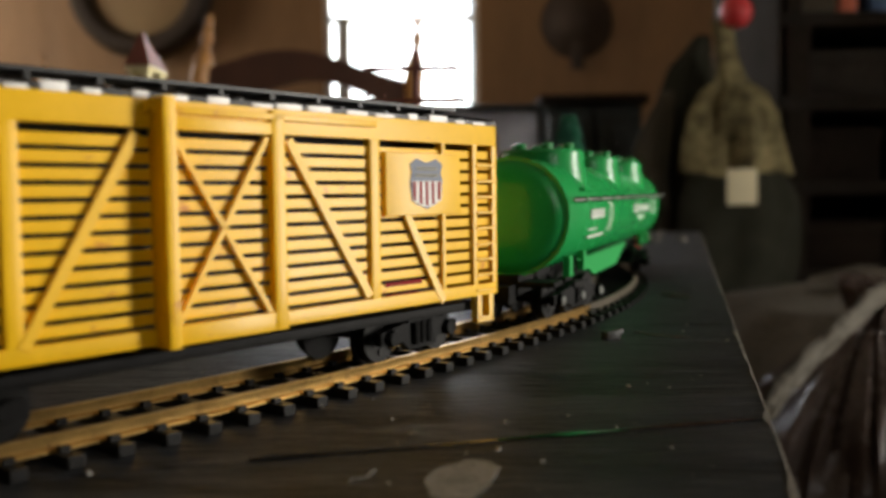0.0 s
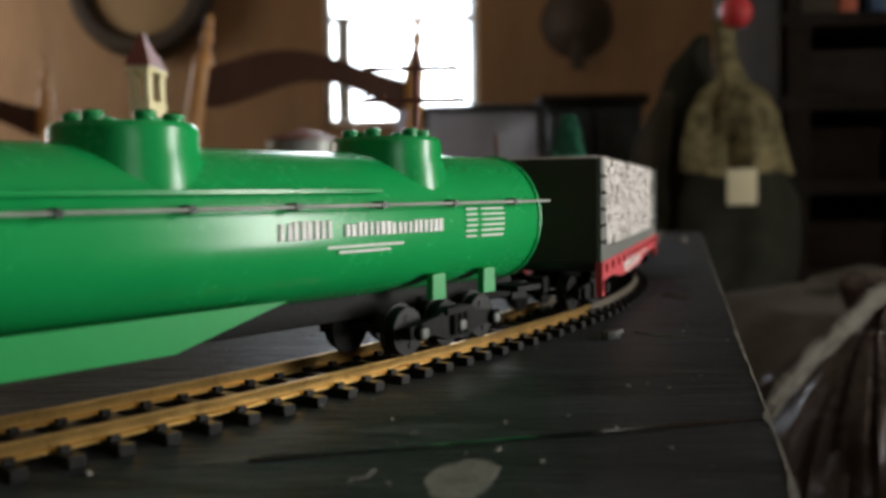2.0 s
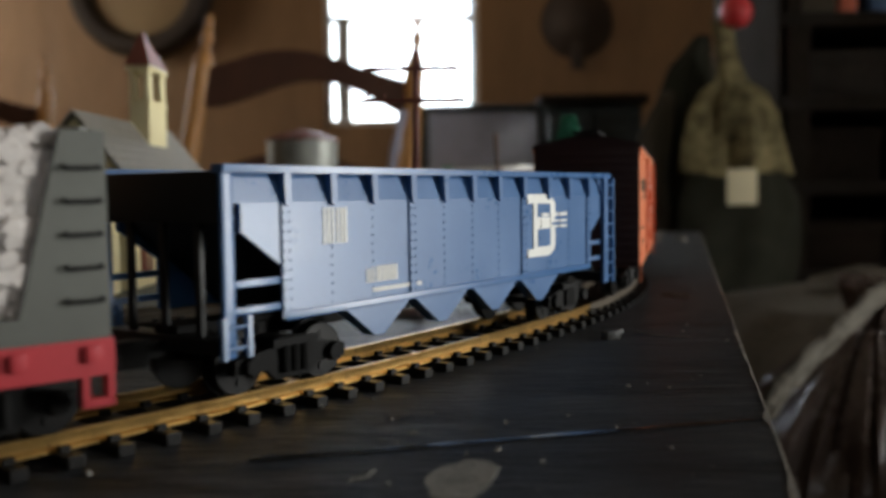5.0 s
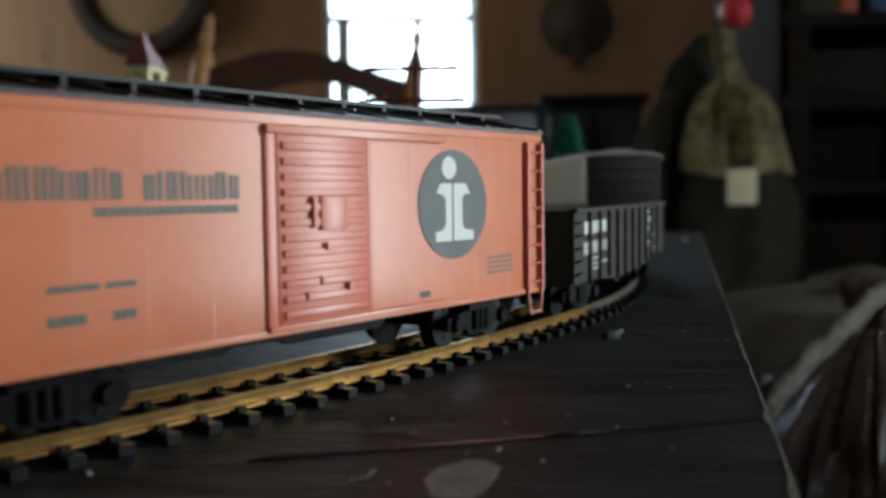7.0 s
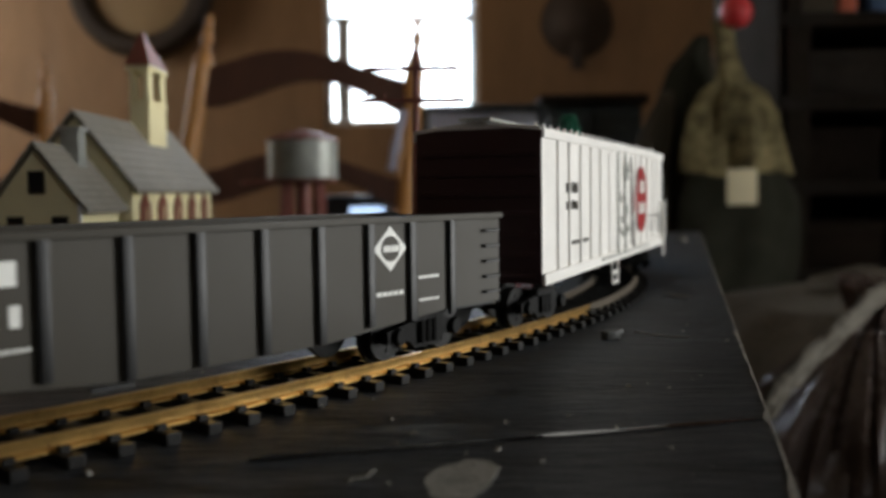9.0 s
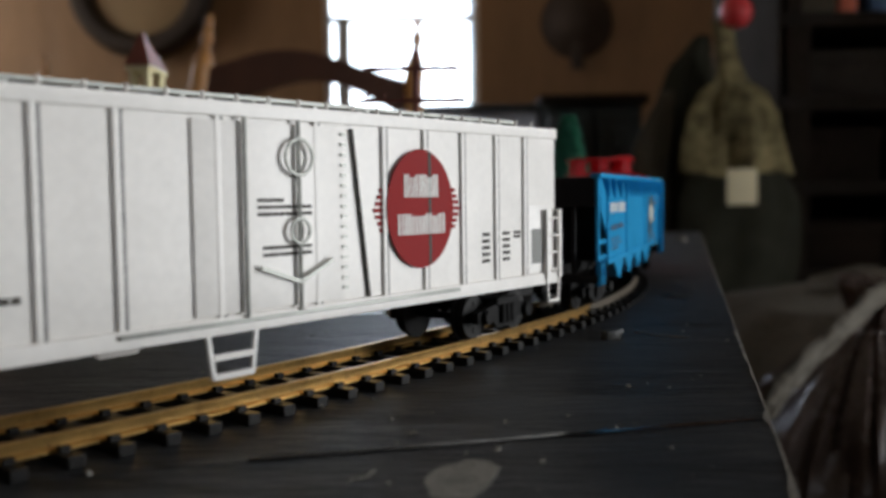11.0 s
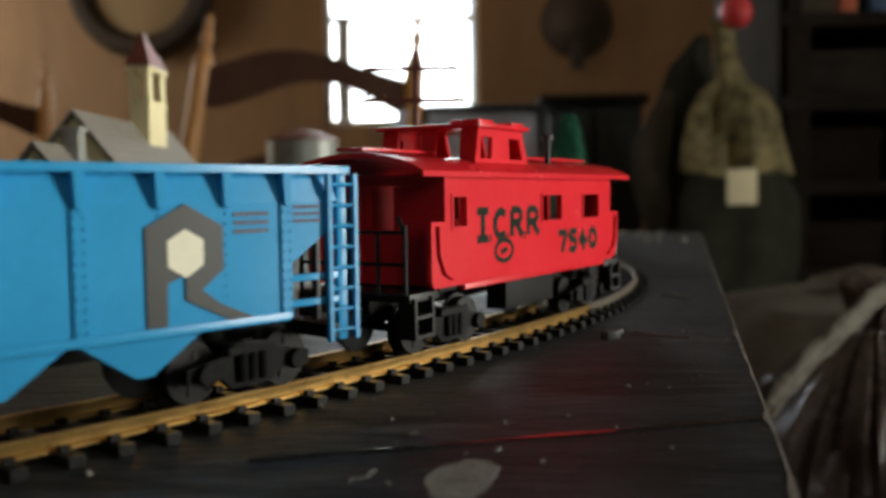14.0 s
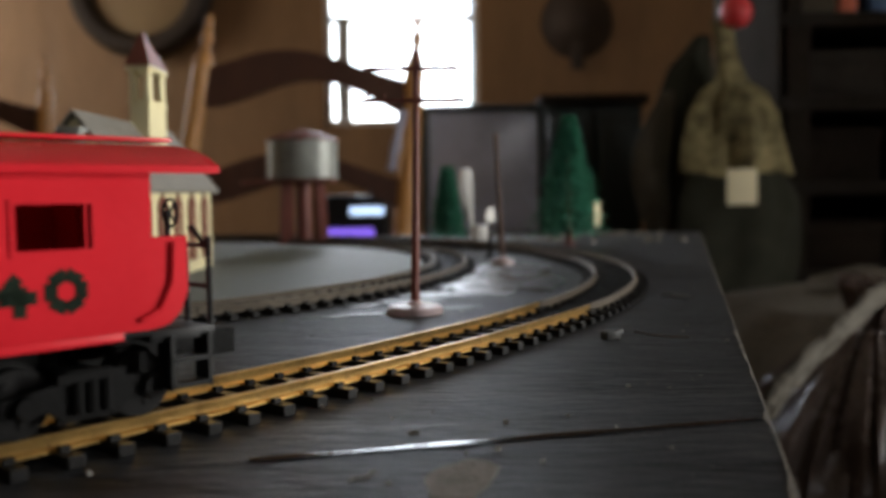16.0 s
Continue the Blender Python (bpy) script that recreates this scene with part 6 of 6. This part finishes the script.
def ladderback(name, tl, bl, tr, br, label, wave=True):
    c = thing(name, label, "chair", group="wooden chairs")
    for t, b, m in ((tl, bl, M_lightwood), (tr, br, M_lightwood)):
        bm = B()
        turned_post(bm, foot(b, t), t, 0.0165)
        part("back_post", bm, m, c)
    for dz, h in ((0.0, 1.0), (-0.165, 0.85), (-0.33, 0.85)):
        bm = B()
        n = 24
        top, bot = [], []
        for i in range(n + 1):
            u = i / n
            x = tl.x - 0.012 + (tr.x - tl.x + 0.0) * u
            w = 0.045 * math.sin(math.pi * min(1, max(0, (u - 0.02) / 0.96))) ** 1.3 - 0.024 * u
            th = 0.056 + 0.014 * math.sin(2 * math.pi * u + 0.6)
            zc = tl.z - 0.122 + dz + w
            top.append((x, zc + th * h / 2))
            bot.append((x, zc - th * h / 2))
        poly(bm, top + bot[::-1], tl.y - 0.008, tl.y + 0.008)
        part("back_slat", bm, M_wood, c)
    bm = B()
    xm0, xm1 = tl.x - 0.02, tr.x + 0.02
    bx(bm, xm0, xm1, tl.y - 0.40, tl.y + 0.02, -0.32, -0.29, 0.008)
    part("seat", bm, M_wood, c)
    for x in (xm0 + 0.03, xm1 - 0.03):
        bm = B()
        lathe(bm, [(0.014, 0), (0.02, 0.2), (0.018, -ZF - 0.32)], (x, tl.y - 0.36, ZF), 14)
        part("front_leg", bm, M_wood, c)
    for x in (xm0 + 0.02, xm1 - 0.02):
        bm = B()
        cy(bm, (x, tl.y - 0.36, -0.6), (x, tl.y, -0.6), 0.01, None, 10)
        part("stretcher", bm, M_wood, c)
    return c


ladderback("ladderback_chair", at(-0.2446, 0.1951, 1.56), at(-0.2798, 0.0053, 1.56), at(-0.0226, 0.1904, 1.56), at(-0.0441, -0.0585, 1.56), "red-brown ladderback chair with turned posts and wavy slats")
ladderback("ladderback_chair", at(-0.6300, 0.1565, 1.95), at(-0.6330, 0.0719, 1.95), at(-0.4226, 0.1509, 1.95), at(-0.4264, 0.0685, 1.95), "brown ladderback chair with turned finial posts")

# round hoop-like thing hanging on the wall
c0 = at(-0.3229, 0.2279, 3.12)
rd = thing("hanging_hoop", "round thick dark brown hoop with tan centre on wall", "drum", Matrix.Translation((c0.x, YF - 0.001, c0.z)) @ Matrix.Rotation(math.pi / 2, 4, "X"))
bm = B()
lathe(bm, [(0.232, 0.0), (0.242, 0.02), (0.240, 0.06), (0.222, 0.085), (0.19, 0.085), (0.168, 0.06), (0.162, 0.0)], (0, 0, 0), 40)
part("rim", bm, M_darkrim, rd)
bm = B()
lathe(bm, [(0.161, 0.02), (0.161, 0.045), (0.12, 0.052), (0.001, 0.054)], (0, 0, 0), 40)
part("drumskin", bm, M_tan, rd)
# dark low-contrast shape beside the window, modelled as a bracket
c1 = at(0.1505, 0.1867, 3.1)
wl = thing("wall_bracket", "dark bracket ornament on the brown wall", "bracket", Matrix.Translation((c1.x, YF - 0.001, c1.z)) @ Matrix.Rotation(math.pi / 2, 4, "X"))
bm = B()
lathe(bm, [(0.12, 0.0), (0.125, 0.006), (0.08, 0.02), (0.05, 0.04), (0.02, 0.045)], (0, 0, 0), 24)
part("rosette", bm, M_bracket, wl)
bm = B()
bx(bm, -0.02, 0.02, -0.16, -0.02, 0.0, 0.03, 0.004)
part("drop", bm, M_bracket, wl)

# cabinet with a television and a small stereo
DT = 1.75
cab_t = at(0.0098, -0.0543, DT)
cb = thing("low_cabinet", "dark wooden cabinet under the television", "cabinet")
x0, x1 = at(-0.1462, -0.0326, DT).x, at(0.1688, -0.0368, DT).x
bm = B()
bx(bm, x0, x1, DT - 0.05, DT + 0.42, ZF, cab_t.z, 0.006)
part("body", bm, M_shelf, cb)
for i in range(2):
    bm = B()
    xa = x0 + 0.02 + i * (x1 - x0) / 2
    bx(bm, xa, xa + (x1 - x0) / 2 - 0.04, DT - 0.066, DT - 0.051, ZF + 0.08, cab_t.z - 0.04, 0.004)
    d = part("door", bm, M_shelf, cb)
    bm = B()
    cy(bm, (xa + 0.05, DT - 0.066, -0.3), (xa + 0.05, DT - 0.085, -0.3), 0.012, 0.014, 12)
    part("knob", bm, M_brass, d)
tv = thing("television", "old television with window glare painted into its screen", "television")
xa, xb = at(-0.0215, 0.0270, DT).x, at(0.1145, 0.0251, DT).x
zt = at(0.0098, 0.0956, DT).z
bm = B()
s0, s1, sz0, sz1 = at(-0.0135, 0.0269, DT).x, at(0.1054, 0.0252, DT).x, at(0.0098, -0.0412, DT).z, at(0.0098, 0.0887, DT).z
bx(bm, xa + 0.02, xb - 0.02, DT + 0.1, DT + 0.36, cab_t.z, zt - 0.03, 0.02)
part("case", bm, M_case, tv)
for nm, q in (("side_bezel", (xa, s0, cab_t.z, zt)), ("side_bezel", (s1, xb, cab_t.z, zt)), ("top_bezel", (s0, s1, sz1, zt)), ("base_bezel", (s0, s1, cab_t.z, sz0))):
    bm = B()
    bx(bm, q[0], q[1], DT, DT + 0.1, q[2], q[3], 0.003)
    part(nm, bm, M_case, tv)
bm = B()
n = 14
grid = [[bm.verts.new((s0 + (s1 - s0) * i / n, DT + 0.018 - 0.012 * (1 - (2 * i / n - 1) ** 2) * (1 - (2 * j / n - 1) ** 2), sz0 + (sz1 - sz0) * j / n)) for j in range(n + 1)] for i in range(n + 1)]
for i in range(n):
    for j in range(n):
        bm.faces.new((grid[i][j], grid[i + 1][j], grid[i + 1][j + 1], grid[i][j + 1]))
part("screen", bm, M_screen, tv)
sr = thing("stereo", "small black stereo with violet and white lights", "stereo")
DS = DT - 0.04
xa, xb = at(-0.1394, -0.0327, DS).x, at(-0.0618, -0.0337, DS).x
bm = B()
bx(bm, xa, xb, DS, DS + 0.2, cab_t.z, at(-0.1125, 0.0006, DS).z, 0.006)
part("body", bm, M_black, sr)
a, b = at(-0.1260, -0.0488, DS), at(-0.0746, -0.0360, DS)
bm = B()
bx(bm, a.x, b.x, DS - 0.004, DS + 0.002, a.z, b.z, 0.001)
part("violet_strip", bm, M_violet, sr, "glowing violet strip")
a, b = at(-0.1003, -0.0216, DS), at(-0.0636, -0.0129, DS)
bm = B()
bx(bm, a.x, b.x, DS - 0.004, DS + 0.002, a.z, b.z, 0.001)
part("display", bm, M_led, sr, "glowing blue-white display")

# dark cupboard added to darken the area beside the television
DC = 2.0
ca_, cb_ = at(0.1120, 0.0930, DC), at(0.2160, 0.0930, DC)
cu = thing("cupboard", "dark cupboard with panelled doors, added over a dark area", "cupboard")
bm = B()
bx(bm, ca_.x, cb_.x, DC, DC + 0.4, ZF, ca_.z, 0.006)
part("body", bm, M_case, cu)
bm = B()
bx(bm, ca_.x - 0.012, cb_.x + 0.012, DC - 0.02, DC + 0.41, ca_.z + 0.0005, ca_.z + 0.022, 0.004)
part("top_board", bm, M_shelf, cu)
wd = (cb_.x - ca_.x) / 2
for i in range(2):
    xa = ca_.x + i * wd
    bm = B()
    bx(bm, xa + 0.004, xa + wd - 0.004, DC - 0.018, DC - 0.001, ZF + 0.06, ca_.z - 0.02, 0.004)
    d = part("door", bm, M_case, cu)
    bm = B()
    bx(bm, xa + 0.03, xa + wd - 0.03, DC - 0.024, DC - 0.0185, -0.2, ca_.z - 0.05, 0.003)
    part("door_panel", bm, M_case, d)
    bm = B()
    xk = xa + (wd - 0.016 if i == 0 else 0.016)
    cy(bm, (xk, DC - 0.018, -0.02), (xk, DC - 0.034, -0.02), 0.006, 0.008, 12)
    part("knob", bm, M_dimtarnish, d)
# pale strip beside the chair post
a, b = at(-0.0405, 0.0905, 1.535), at(-0.0555, 0.0260, 1.535)
bm = B()
n = 10
rings = []
for k in range(n + 1):
    q = a.lerp(b, k / n)
    w = 0.0075 + 0.0015 * math.sin(k * 1.3)
    yy = 0.004 * math.sin(k * 0.8)
    rings.append([bm.verts.new((q.x + dx * w, q.y + yy + dy, q.z)) for dx, dy in ((-1, 0), (0, -0.003), (1, 0), (0, 0.002))])
for p, q in zip(rings, rings[1:]):
    for m in range(4):
        bm.faces.new((p[m], p[(m + 1) % 4], q[(m + 1) % 4], q[m]))
bm.faces.new(rings[0][::-1])
bm.faces.new(rings[-1])
bmesh.ops.recalc_face_normals(bm, faces=bm.faces[:])
tagged(part("cloth_strip", bm, M_lavender), "pale lavender strip beside the chair", "cloth")

# hanging clothes and shelves


def cloth_stack(bm, d, rows, seed, depth=0.55, fold=0.16):
    """A hanging bundle: (centre across, half width, height) rows, already in metres."""
    rg = random.Random(seed)
    ph = [rg.uniform(0, 6.28) for _ in range(6)]
    seg = 40
    rings = []
    for cx, hw, z in rows:
        ring = []
        for i in range(seg):
            a = 2 * math.pi * i / seg
            f = 1 + fold * (0.5 * math.sin(5 * a + ph[0] + z * 9) + 0.35 * math.sin(9 * a + ph[1] - z * 14) + 0.3 * math.sin(3 * a + ph[2] + z * 22))
            ring.append(bm.verts.new((cx + hw * f * math.cos(a), d + hw * depth * f * math.sin(a), z + 0.006 * math.sin(3 * a + ph[3]))))
        rings.append(ring)
    for p, q in zip(rings, rings[1:]):
        for i in range(seg):
            bm.faces.new((p[i], p[(i + 1) % seg], q[(i + 1) % seg], q[i]))
    bm.faces.new(rings[0])
    bm.faces.new(rings[-1][::-1])
    bmesh.ops.recalc_face_normals(bm, faces=bm.faces[:])


def stack_rows(d, pts, extra=3):
    """Smooth rows between outline points given as places and half widths."""
    out = []
    for (p, h0), (q, h1) in zip(pts, pts[1:]):
        for k in range(extra):
            u = k / extra
            out.append((p.x + (q.x - p.x) * u, h0 + (h1 - h0) * u, p.z + (q.z - p.z) * u))
    p, h = pts[-1]
    out.append((p.x, h, p.z))
    return out


DJ = 1.5
jk = thing("hanging_jacket", "camouflage jacket over dark olive coat with paper tag", "jacket")
k = DJ / 1635
bm = B()
cloth_stack(bm, DJ, stack_rows(DJ, [(at(0.3003, 0.1785, 1.5), 14 * k), (at(0.3064, 0.1387, 1.5), 17 * k), (at(0.3107, 0.1142, 1.5), 28 * k), (at(0.3131, 0.1007, 1.5), 58 * k), (at(0.3150, 0.0835, 1.5), 74 * k), (at(0.3156, 0.0530, 1.5), 80 * k), (at(0.3156, 0.0163, 1.5), 86 * k)], 6), 3, 0.55, 0.28)
part("jacket_shell", bm, M_camo, jk, "camouflage cloth")
bm = B()
cloth_stack(bm, DJ + 0.01, stack_rows(DJ, [(at(0.3168, 0.0248, 1.5), 82 * k), (at(0.3187, -0.0144, 1.5), 104 * k), (at(0.3156, -0.0571, 1.5), 106 * k), (at(0.3125, -0.1121, 1.5), 112 * k), (at(0.3125, -0.2834, 1.5), 116 * k)]), 4)
part("coat", bm, M_olive, jk, "dark olive coat")
bm = B()
cloth_stack(bm, DJ + 0.03, stack_rows(DJ, [(at(0.2495, 0.1058, 1.5), 10 * k), (at(0.2410, 0.0815, 1.5), 22 * k), (at(0.2318, 0.0480, 1.5), 32 * k), (at(0.2300, 0.0113, 1.5), 32 * k), (at(0.2373, -0.0255, 1.5), 27 * k), (at(0.2422, -0.0562, 1.5), 22 * k)]), 5)
part("sleeve", bm, M_olivebrown, jk, "dim brown camouflage sleeve")
bm = B()
cloth_stack(bm, DJ + 0.06, stack_rows(DJ, [(at(0.2924, 0.1695, 1.5), 14 * k), (at(0.2789, 0.1391, 1.5), 36 * k), (at(0.2703, 0.0964, 1.5), 50 * k), (at(0.2679, 0.0230, 1.5), 56 * k), (at(0.2691, -0.0871, 1.5), 60 * k)]), 7)
part("lining", bm, M_olive, jk, "dark olive coat behind the jacket")
a, b = at(0.3076, -0.0160, 1.41), at(0.3401, 0.0227, 1.41)
bm = B()
bx(bm, a.x, b.x, 1.408, 1.4105, a.z, b.z, 0.0006)
part("paper_tag", bm, M_tag, jk, "cream paper tag")
bm = B()
cy(bm, (at(0.3003, 0.1785, 1.5).x, DJ, at(0.3003, 0.1785, 1.5).z - 0.02), (at(0.3003, 0.1785, 1.5).x, DJ, ZC), 0.004, None, 8)
part("hanging_cord", bm, M_darkrim, jk)

DSH = 1.62
sh = thing("shelf_unit", "dark wooden shelf unit crowded with dark boxes", "shelf")
xs0, xs1 = at(0.3798, 0.0215, DSH).x, 1.25
for x in (xs0, xs1):
    for y in (DSH, DSH + 0.34):
        bm = B()
        bx(bm, x - 0.02, x + 0.02, y - 0.02, y + 0.02, ZF, at(0.3768, 0.2540, DSH).z, 0.003)
        part("post", bm, M_shelf, sh)
levels = [at(0.4073, v, DSH).z for v in (-0.085, 0.008, 0.0977, 0.186, 0.26)]
for z in levels + [-0.5]:
    bm = B()
    bx(bm, xs0 - 0.03, xs1 + 0.03, DSH - 0.025, DSH + 0.36, z - 0.022, z, 0.002)
    part("shelf_board", bm, M_shelfedge, sh)
# panels added to hide the lit wall and keep the shelves dark
bm = B()
bx(bm, xs0 - 0.02, xs1 + 0.02, DSH + 0.3605, DSH + 0.368, ZF + 0.02, at(0.3768, 0.2540, DSH).z, 0.001)
part("back_panel", bm, M_shelf, sh)
bm = B()
bx(bm, xs0 - 0.036, xs0 - 0.0305, DSH - 0.02, DSH + 0.36, ZF + 0.02, at(0.3768, 0.2540, DSH).z, 0.001)
part("side_panel", bm, M_shelf, sh)
rg = random.Random(77)
cols = (M_shelf, M_darkbox, M_olive, M_darkbox)
for li, z in enumerate(levels[:4] + [-0.5]):
    x = xs0 + 0.03
    while x < xs1 - 0.12:
        w, h, dd = rg.uniform(0.06, 0.16), rg.uniform(0.06, 0.115), rg.uniform(0.1, 0.25)
        bm = B()
        bx(bm, -w / 2, w / 2, 0, dd, 0, h, 0.004)
        bx(bm, -w / 2 - 0.003, w / 2 + 0.003, -0.003, dd + 0.003, h - 0.02, h + 0.002, 0.002)
        mt = rg.choice(cols)
        o = tagged(part("storage_box", bm, mt), "dim dark storage box on wooden shelf", "box", "shelf boxes")
        o.matrix_world = pose(x + w / 2, DSH + rg.uniform(0.0, 0.06), z, 0, 0, rg.uniform(-6, 6))
        x += w + rg.uniform(0.015, 0.06)
zb = levels[3]
for (px, w, h, m, lab) in ((at(0.4012, 0.1986, DSH).x, 0.062, 0.05, M_cloth, "grey-brown carton on the shelf"), (at(0.4318, 0.1982, DSH).x, 0.03, 0.07, M_orange_door, "orange-brown carton on the shelf"), (at(0.4697, 0.1977, DSH).x, 0.05, 0.07, M_bm, "blue carton on the shelf")):
    bm = B()
    bx(bm, -w / 2, w / 2, 0, 0.05, 0, h, 0.003)
    bx(bm, -w / 2 - 0.002, w / 2 + 0.002, -0.002, 0.052, h * 0.8, h + 0.001, 0.001)
    o = tagged(part("carton", bm, m), lab, "carton", "shelf boxes")
    o.matrix_world = pose(px, DSH - 0.02, zb, 0, 0, 4)
# red ball, attached to the jacket for want of a support
bm = B()
rb = 27 * 1.56 / 1635
lathe(bm, [(rb * 0.5, 0), (rb * 0.85, rb * 0.35), (rb, rb * 0.95), (rb * 0.85, rb * 1.5), (rb * 0.5, rb * 1.85), (rb * 0.1, rb * 1.95), (rb * 0.12, rb * 2.1), (0.001, rb * 2.12)], (0, 0, 0), 24)
o = part("red_cap", bm, M_redball, jk, "bright red ball hung above the jacket")
o.matrix_basis = Matrix.Translation(at(0.3168, 0.1740, 1.49))

# plastic sack standing beside the board
sk = thing("rubbish_sack", "crumpled glossy black plastic sack beside the board", "sack", Matrix.Translation((0.338, 0.72, ZF)))
bm = B()
seg, rowsn = 128, 60
PROF = ((0.0, 0.13), (0.1, 0.16), (0.3, 0.165), (0.44, 0.152), (0.54, 0.128), (0.61, 0.086), (0.655, 0.046), (0.68, 0.024))
rings = []
for j in range(rowsn + 1):
    z = 0.68 * j / rowsn
    base_r = float(np.interp(z, [q[0] for q in PROF], [q[1] for q in PROF]))
    f = j / rowsn
    ring = []
    for i in range(seg):
        a = 2 * math.pi * i / seg
        p = Vector((math.cos(a) * 2.0, math.sin(a) * 2.0, z * 2.4))
        rough = noise.noise(p * 1.3) * 0.14 + (0.5 - abs(noise.noise(p * 2.3))) * 0.14 + noise.noise(p * 6.0) * 0.03
        pleat = (0.02 + 0.20 * f**3) * abs(math.sin(6 * a + 3.2 * noise.noise(p * 1.7) + 2.0 * noise.noise(p * 3.4)))
        r = max(0.012, base_r * (1 + rough + pleat))
        ring.append(bm.verts.new((r * math.cos(a), r * math.sin(a), z)))
    rings.append(ring)
for p, q in zip(rings, rings[1:]):
    for i in range(seg):
        bm.faces.new((p[i], p[(i + 1) % seg], q[(i + 1) % seg], q[i]))
bm.faces.new(rings[0][::-1])
bm.faces.new(rings[-1])
part("sack_body", bm, M_bag, sk)
bm = B()
cloth_stack(bm, 0.0, [(0.0, 0.026, 0.675), (0.0, 0.018, 0.684), (0.003, 0.024, 0.696), (0.008, 0.032, 0.708), (0.012, 0.036, 0.716)], 9, 0.9, 0.35)
part("tied_neck", bm, M_bag, sk)
SLING = [at(0.335, -0.262, 0.60), at(0.3543, -0.2281, 0.60), at(0.383, -0.196, 0.61), at(0.4093, -0.1696, 0.625), at(0.440, -0.142, 0.64), at(0.466, -0.118, 0.66), at(0.500, -0.092, 0.68), at(0.545, -0.085, 0.72)]
for nm, off, w, lab in (("sling_strap", 0.0, 0.0052, "folded olive-grey cloth strap"), ("sling_fold", 0.010, 0.0038, "second fold of the cloth strap")):
    bm = B()
    rings = []
    fine = []
    for a, b in zip(SLING, SLING[1:]):
        for k in range(6):
            fine.append(a.lerp(b, k / 6))
    for k, q in enumerate(fine):
        d = (fine[min(k + 1, len(fine) - 1)] - fine[max(k - 1, 0)]).normalized()
        side = Vector((0, 1, 0)).cross(d).normalized()
        wob = 1 + 0.25 * math.sin(k * 0.9 + off * 300)
        rings.append([bm.verts.new(q + side * (off + w * wob * math.cos(t)) + Vector((0, 1, 0)) * (0.0045 * math.sin(t) + off)) for t in [2 * math.pi * m / 10 for m in range(10)]])
    for p, q in zip(rings, rings[1:]):
        for m in range(10):
            bm.faces.new((p[m], p[(m + 1) % 10], q[(m + 1) % 10], q[m]))
    bm.faces.new(rings[0][::-1])
    bm.faces.new(rings[-1])
    bmesh.ops.recalc_face_normals(bm, faces=bm.faces[:])
    o = part(nm, bm, M_cloth, sk, lab)
    o.matrix_basis = Matrix.Translation((-0.338, -0.72, -ZF))
hp = thing("cloth_heap", "grey-brown rumpled cloth heap on the floor", "cloth", Matrix.Translation((0.50, 1.06, ZF)))
bm = B()
cloth_stack(bm, 0.0, [(0.0, 0.20, 0.0), (0.0, 0.2, 0.35), (0.0, 0.21, 0.55), (0.0, 0.19, 0.62), (-0.02, 0.13, 0.66), (-0.03, 0.04, 0.675)], 14, 0.8, 0.14)
part("cloth", bm, M_cloth, hp)
bm = B()
cloth_stack(bm, 0.02, [(0.02, 0.10, 0.60), (0.02, 0.12, 0.64), (0.025, 0.10, 0.675), (0.03, 0.05, 0.69)], 17, 0.7, 0.2)
part("top_fold", bm, M_cloth, hp)


# bodies narrowed to 0.97 to fit the camera's view; trucks keep true gauge
for name, (car, centre, tc, trucks) in CARS.items():
    if not car.name.startswith("tank_car"):
        for o in car.children:
            if not o.name.startswith("truck"):
                o.matrix_basis = Matrix.Diagonal((1, 0.97, 1, 1)) @ o.matrix_basis


# ---- what moves: the train runs round the loop ----


def motions():
    rows_t = [0.2 * i for i in range(81)]
    wheel_t = [min(16.0, 0.0666667 * i) for i in range(241)]
    for name, (car, centre, tc, trucks) in CARS.items():
        poses, yaws = [], ([], [])
        for t in rows_t:
            s = centre - run(t)
            a, b = on_line(s - tc / 2), on_line(s + tc / 2)
            d = b - a
            yaw = math.atan2(d.y, d.x)
            mid = (a + b) / 2
            poses.append((t, Matrix.Translation((mid.x, mid.y, RAIL)) @ Matrix.Rotation(yaw, 4, "Z")))
            for k, sg in enumerate((-1, 1)):
                dh = heading(s + sg * tc / 2) - yaw
                dh = (dh + math.pi) % (2 * math.pi) - math.pi
                yaws[k].append((t, Matrix.Translation((sg * tc / 2, 0, 0)) @ Matrix.Rotation(dh, 4, "Z")))
        walk(car, poses)
        for (tr, wheels), rows in zip(trucks, yaws):
            walk(tr, rows)
            for w in wheels:
                x0 = w.location.x
                walk(w, [(t, Matrix.Translation((x0, 0, 0.00525)) @ Matrix.Rotation(-run(t) / 0.00525, 4, "Y")) for t in wheel_t])


motions()
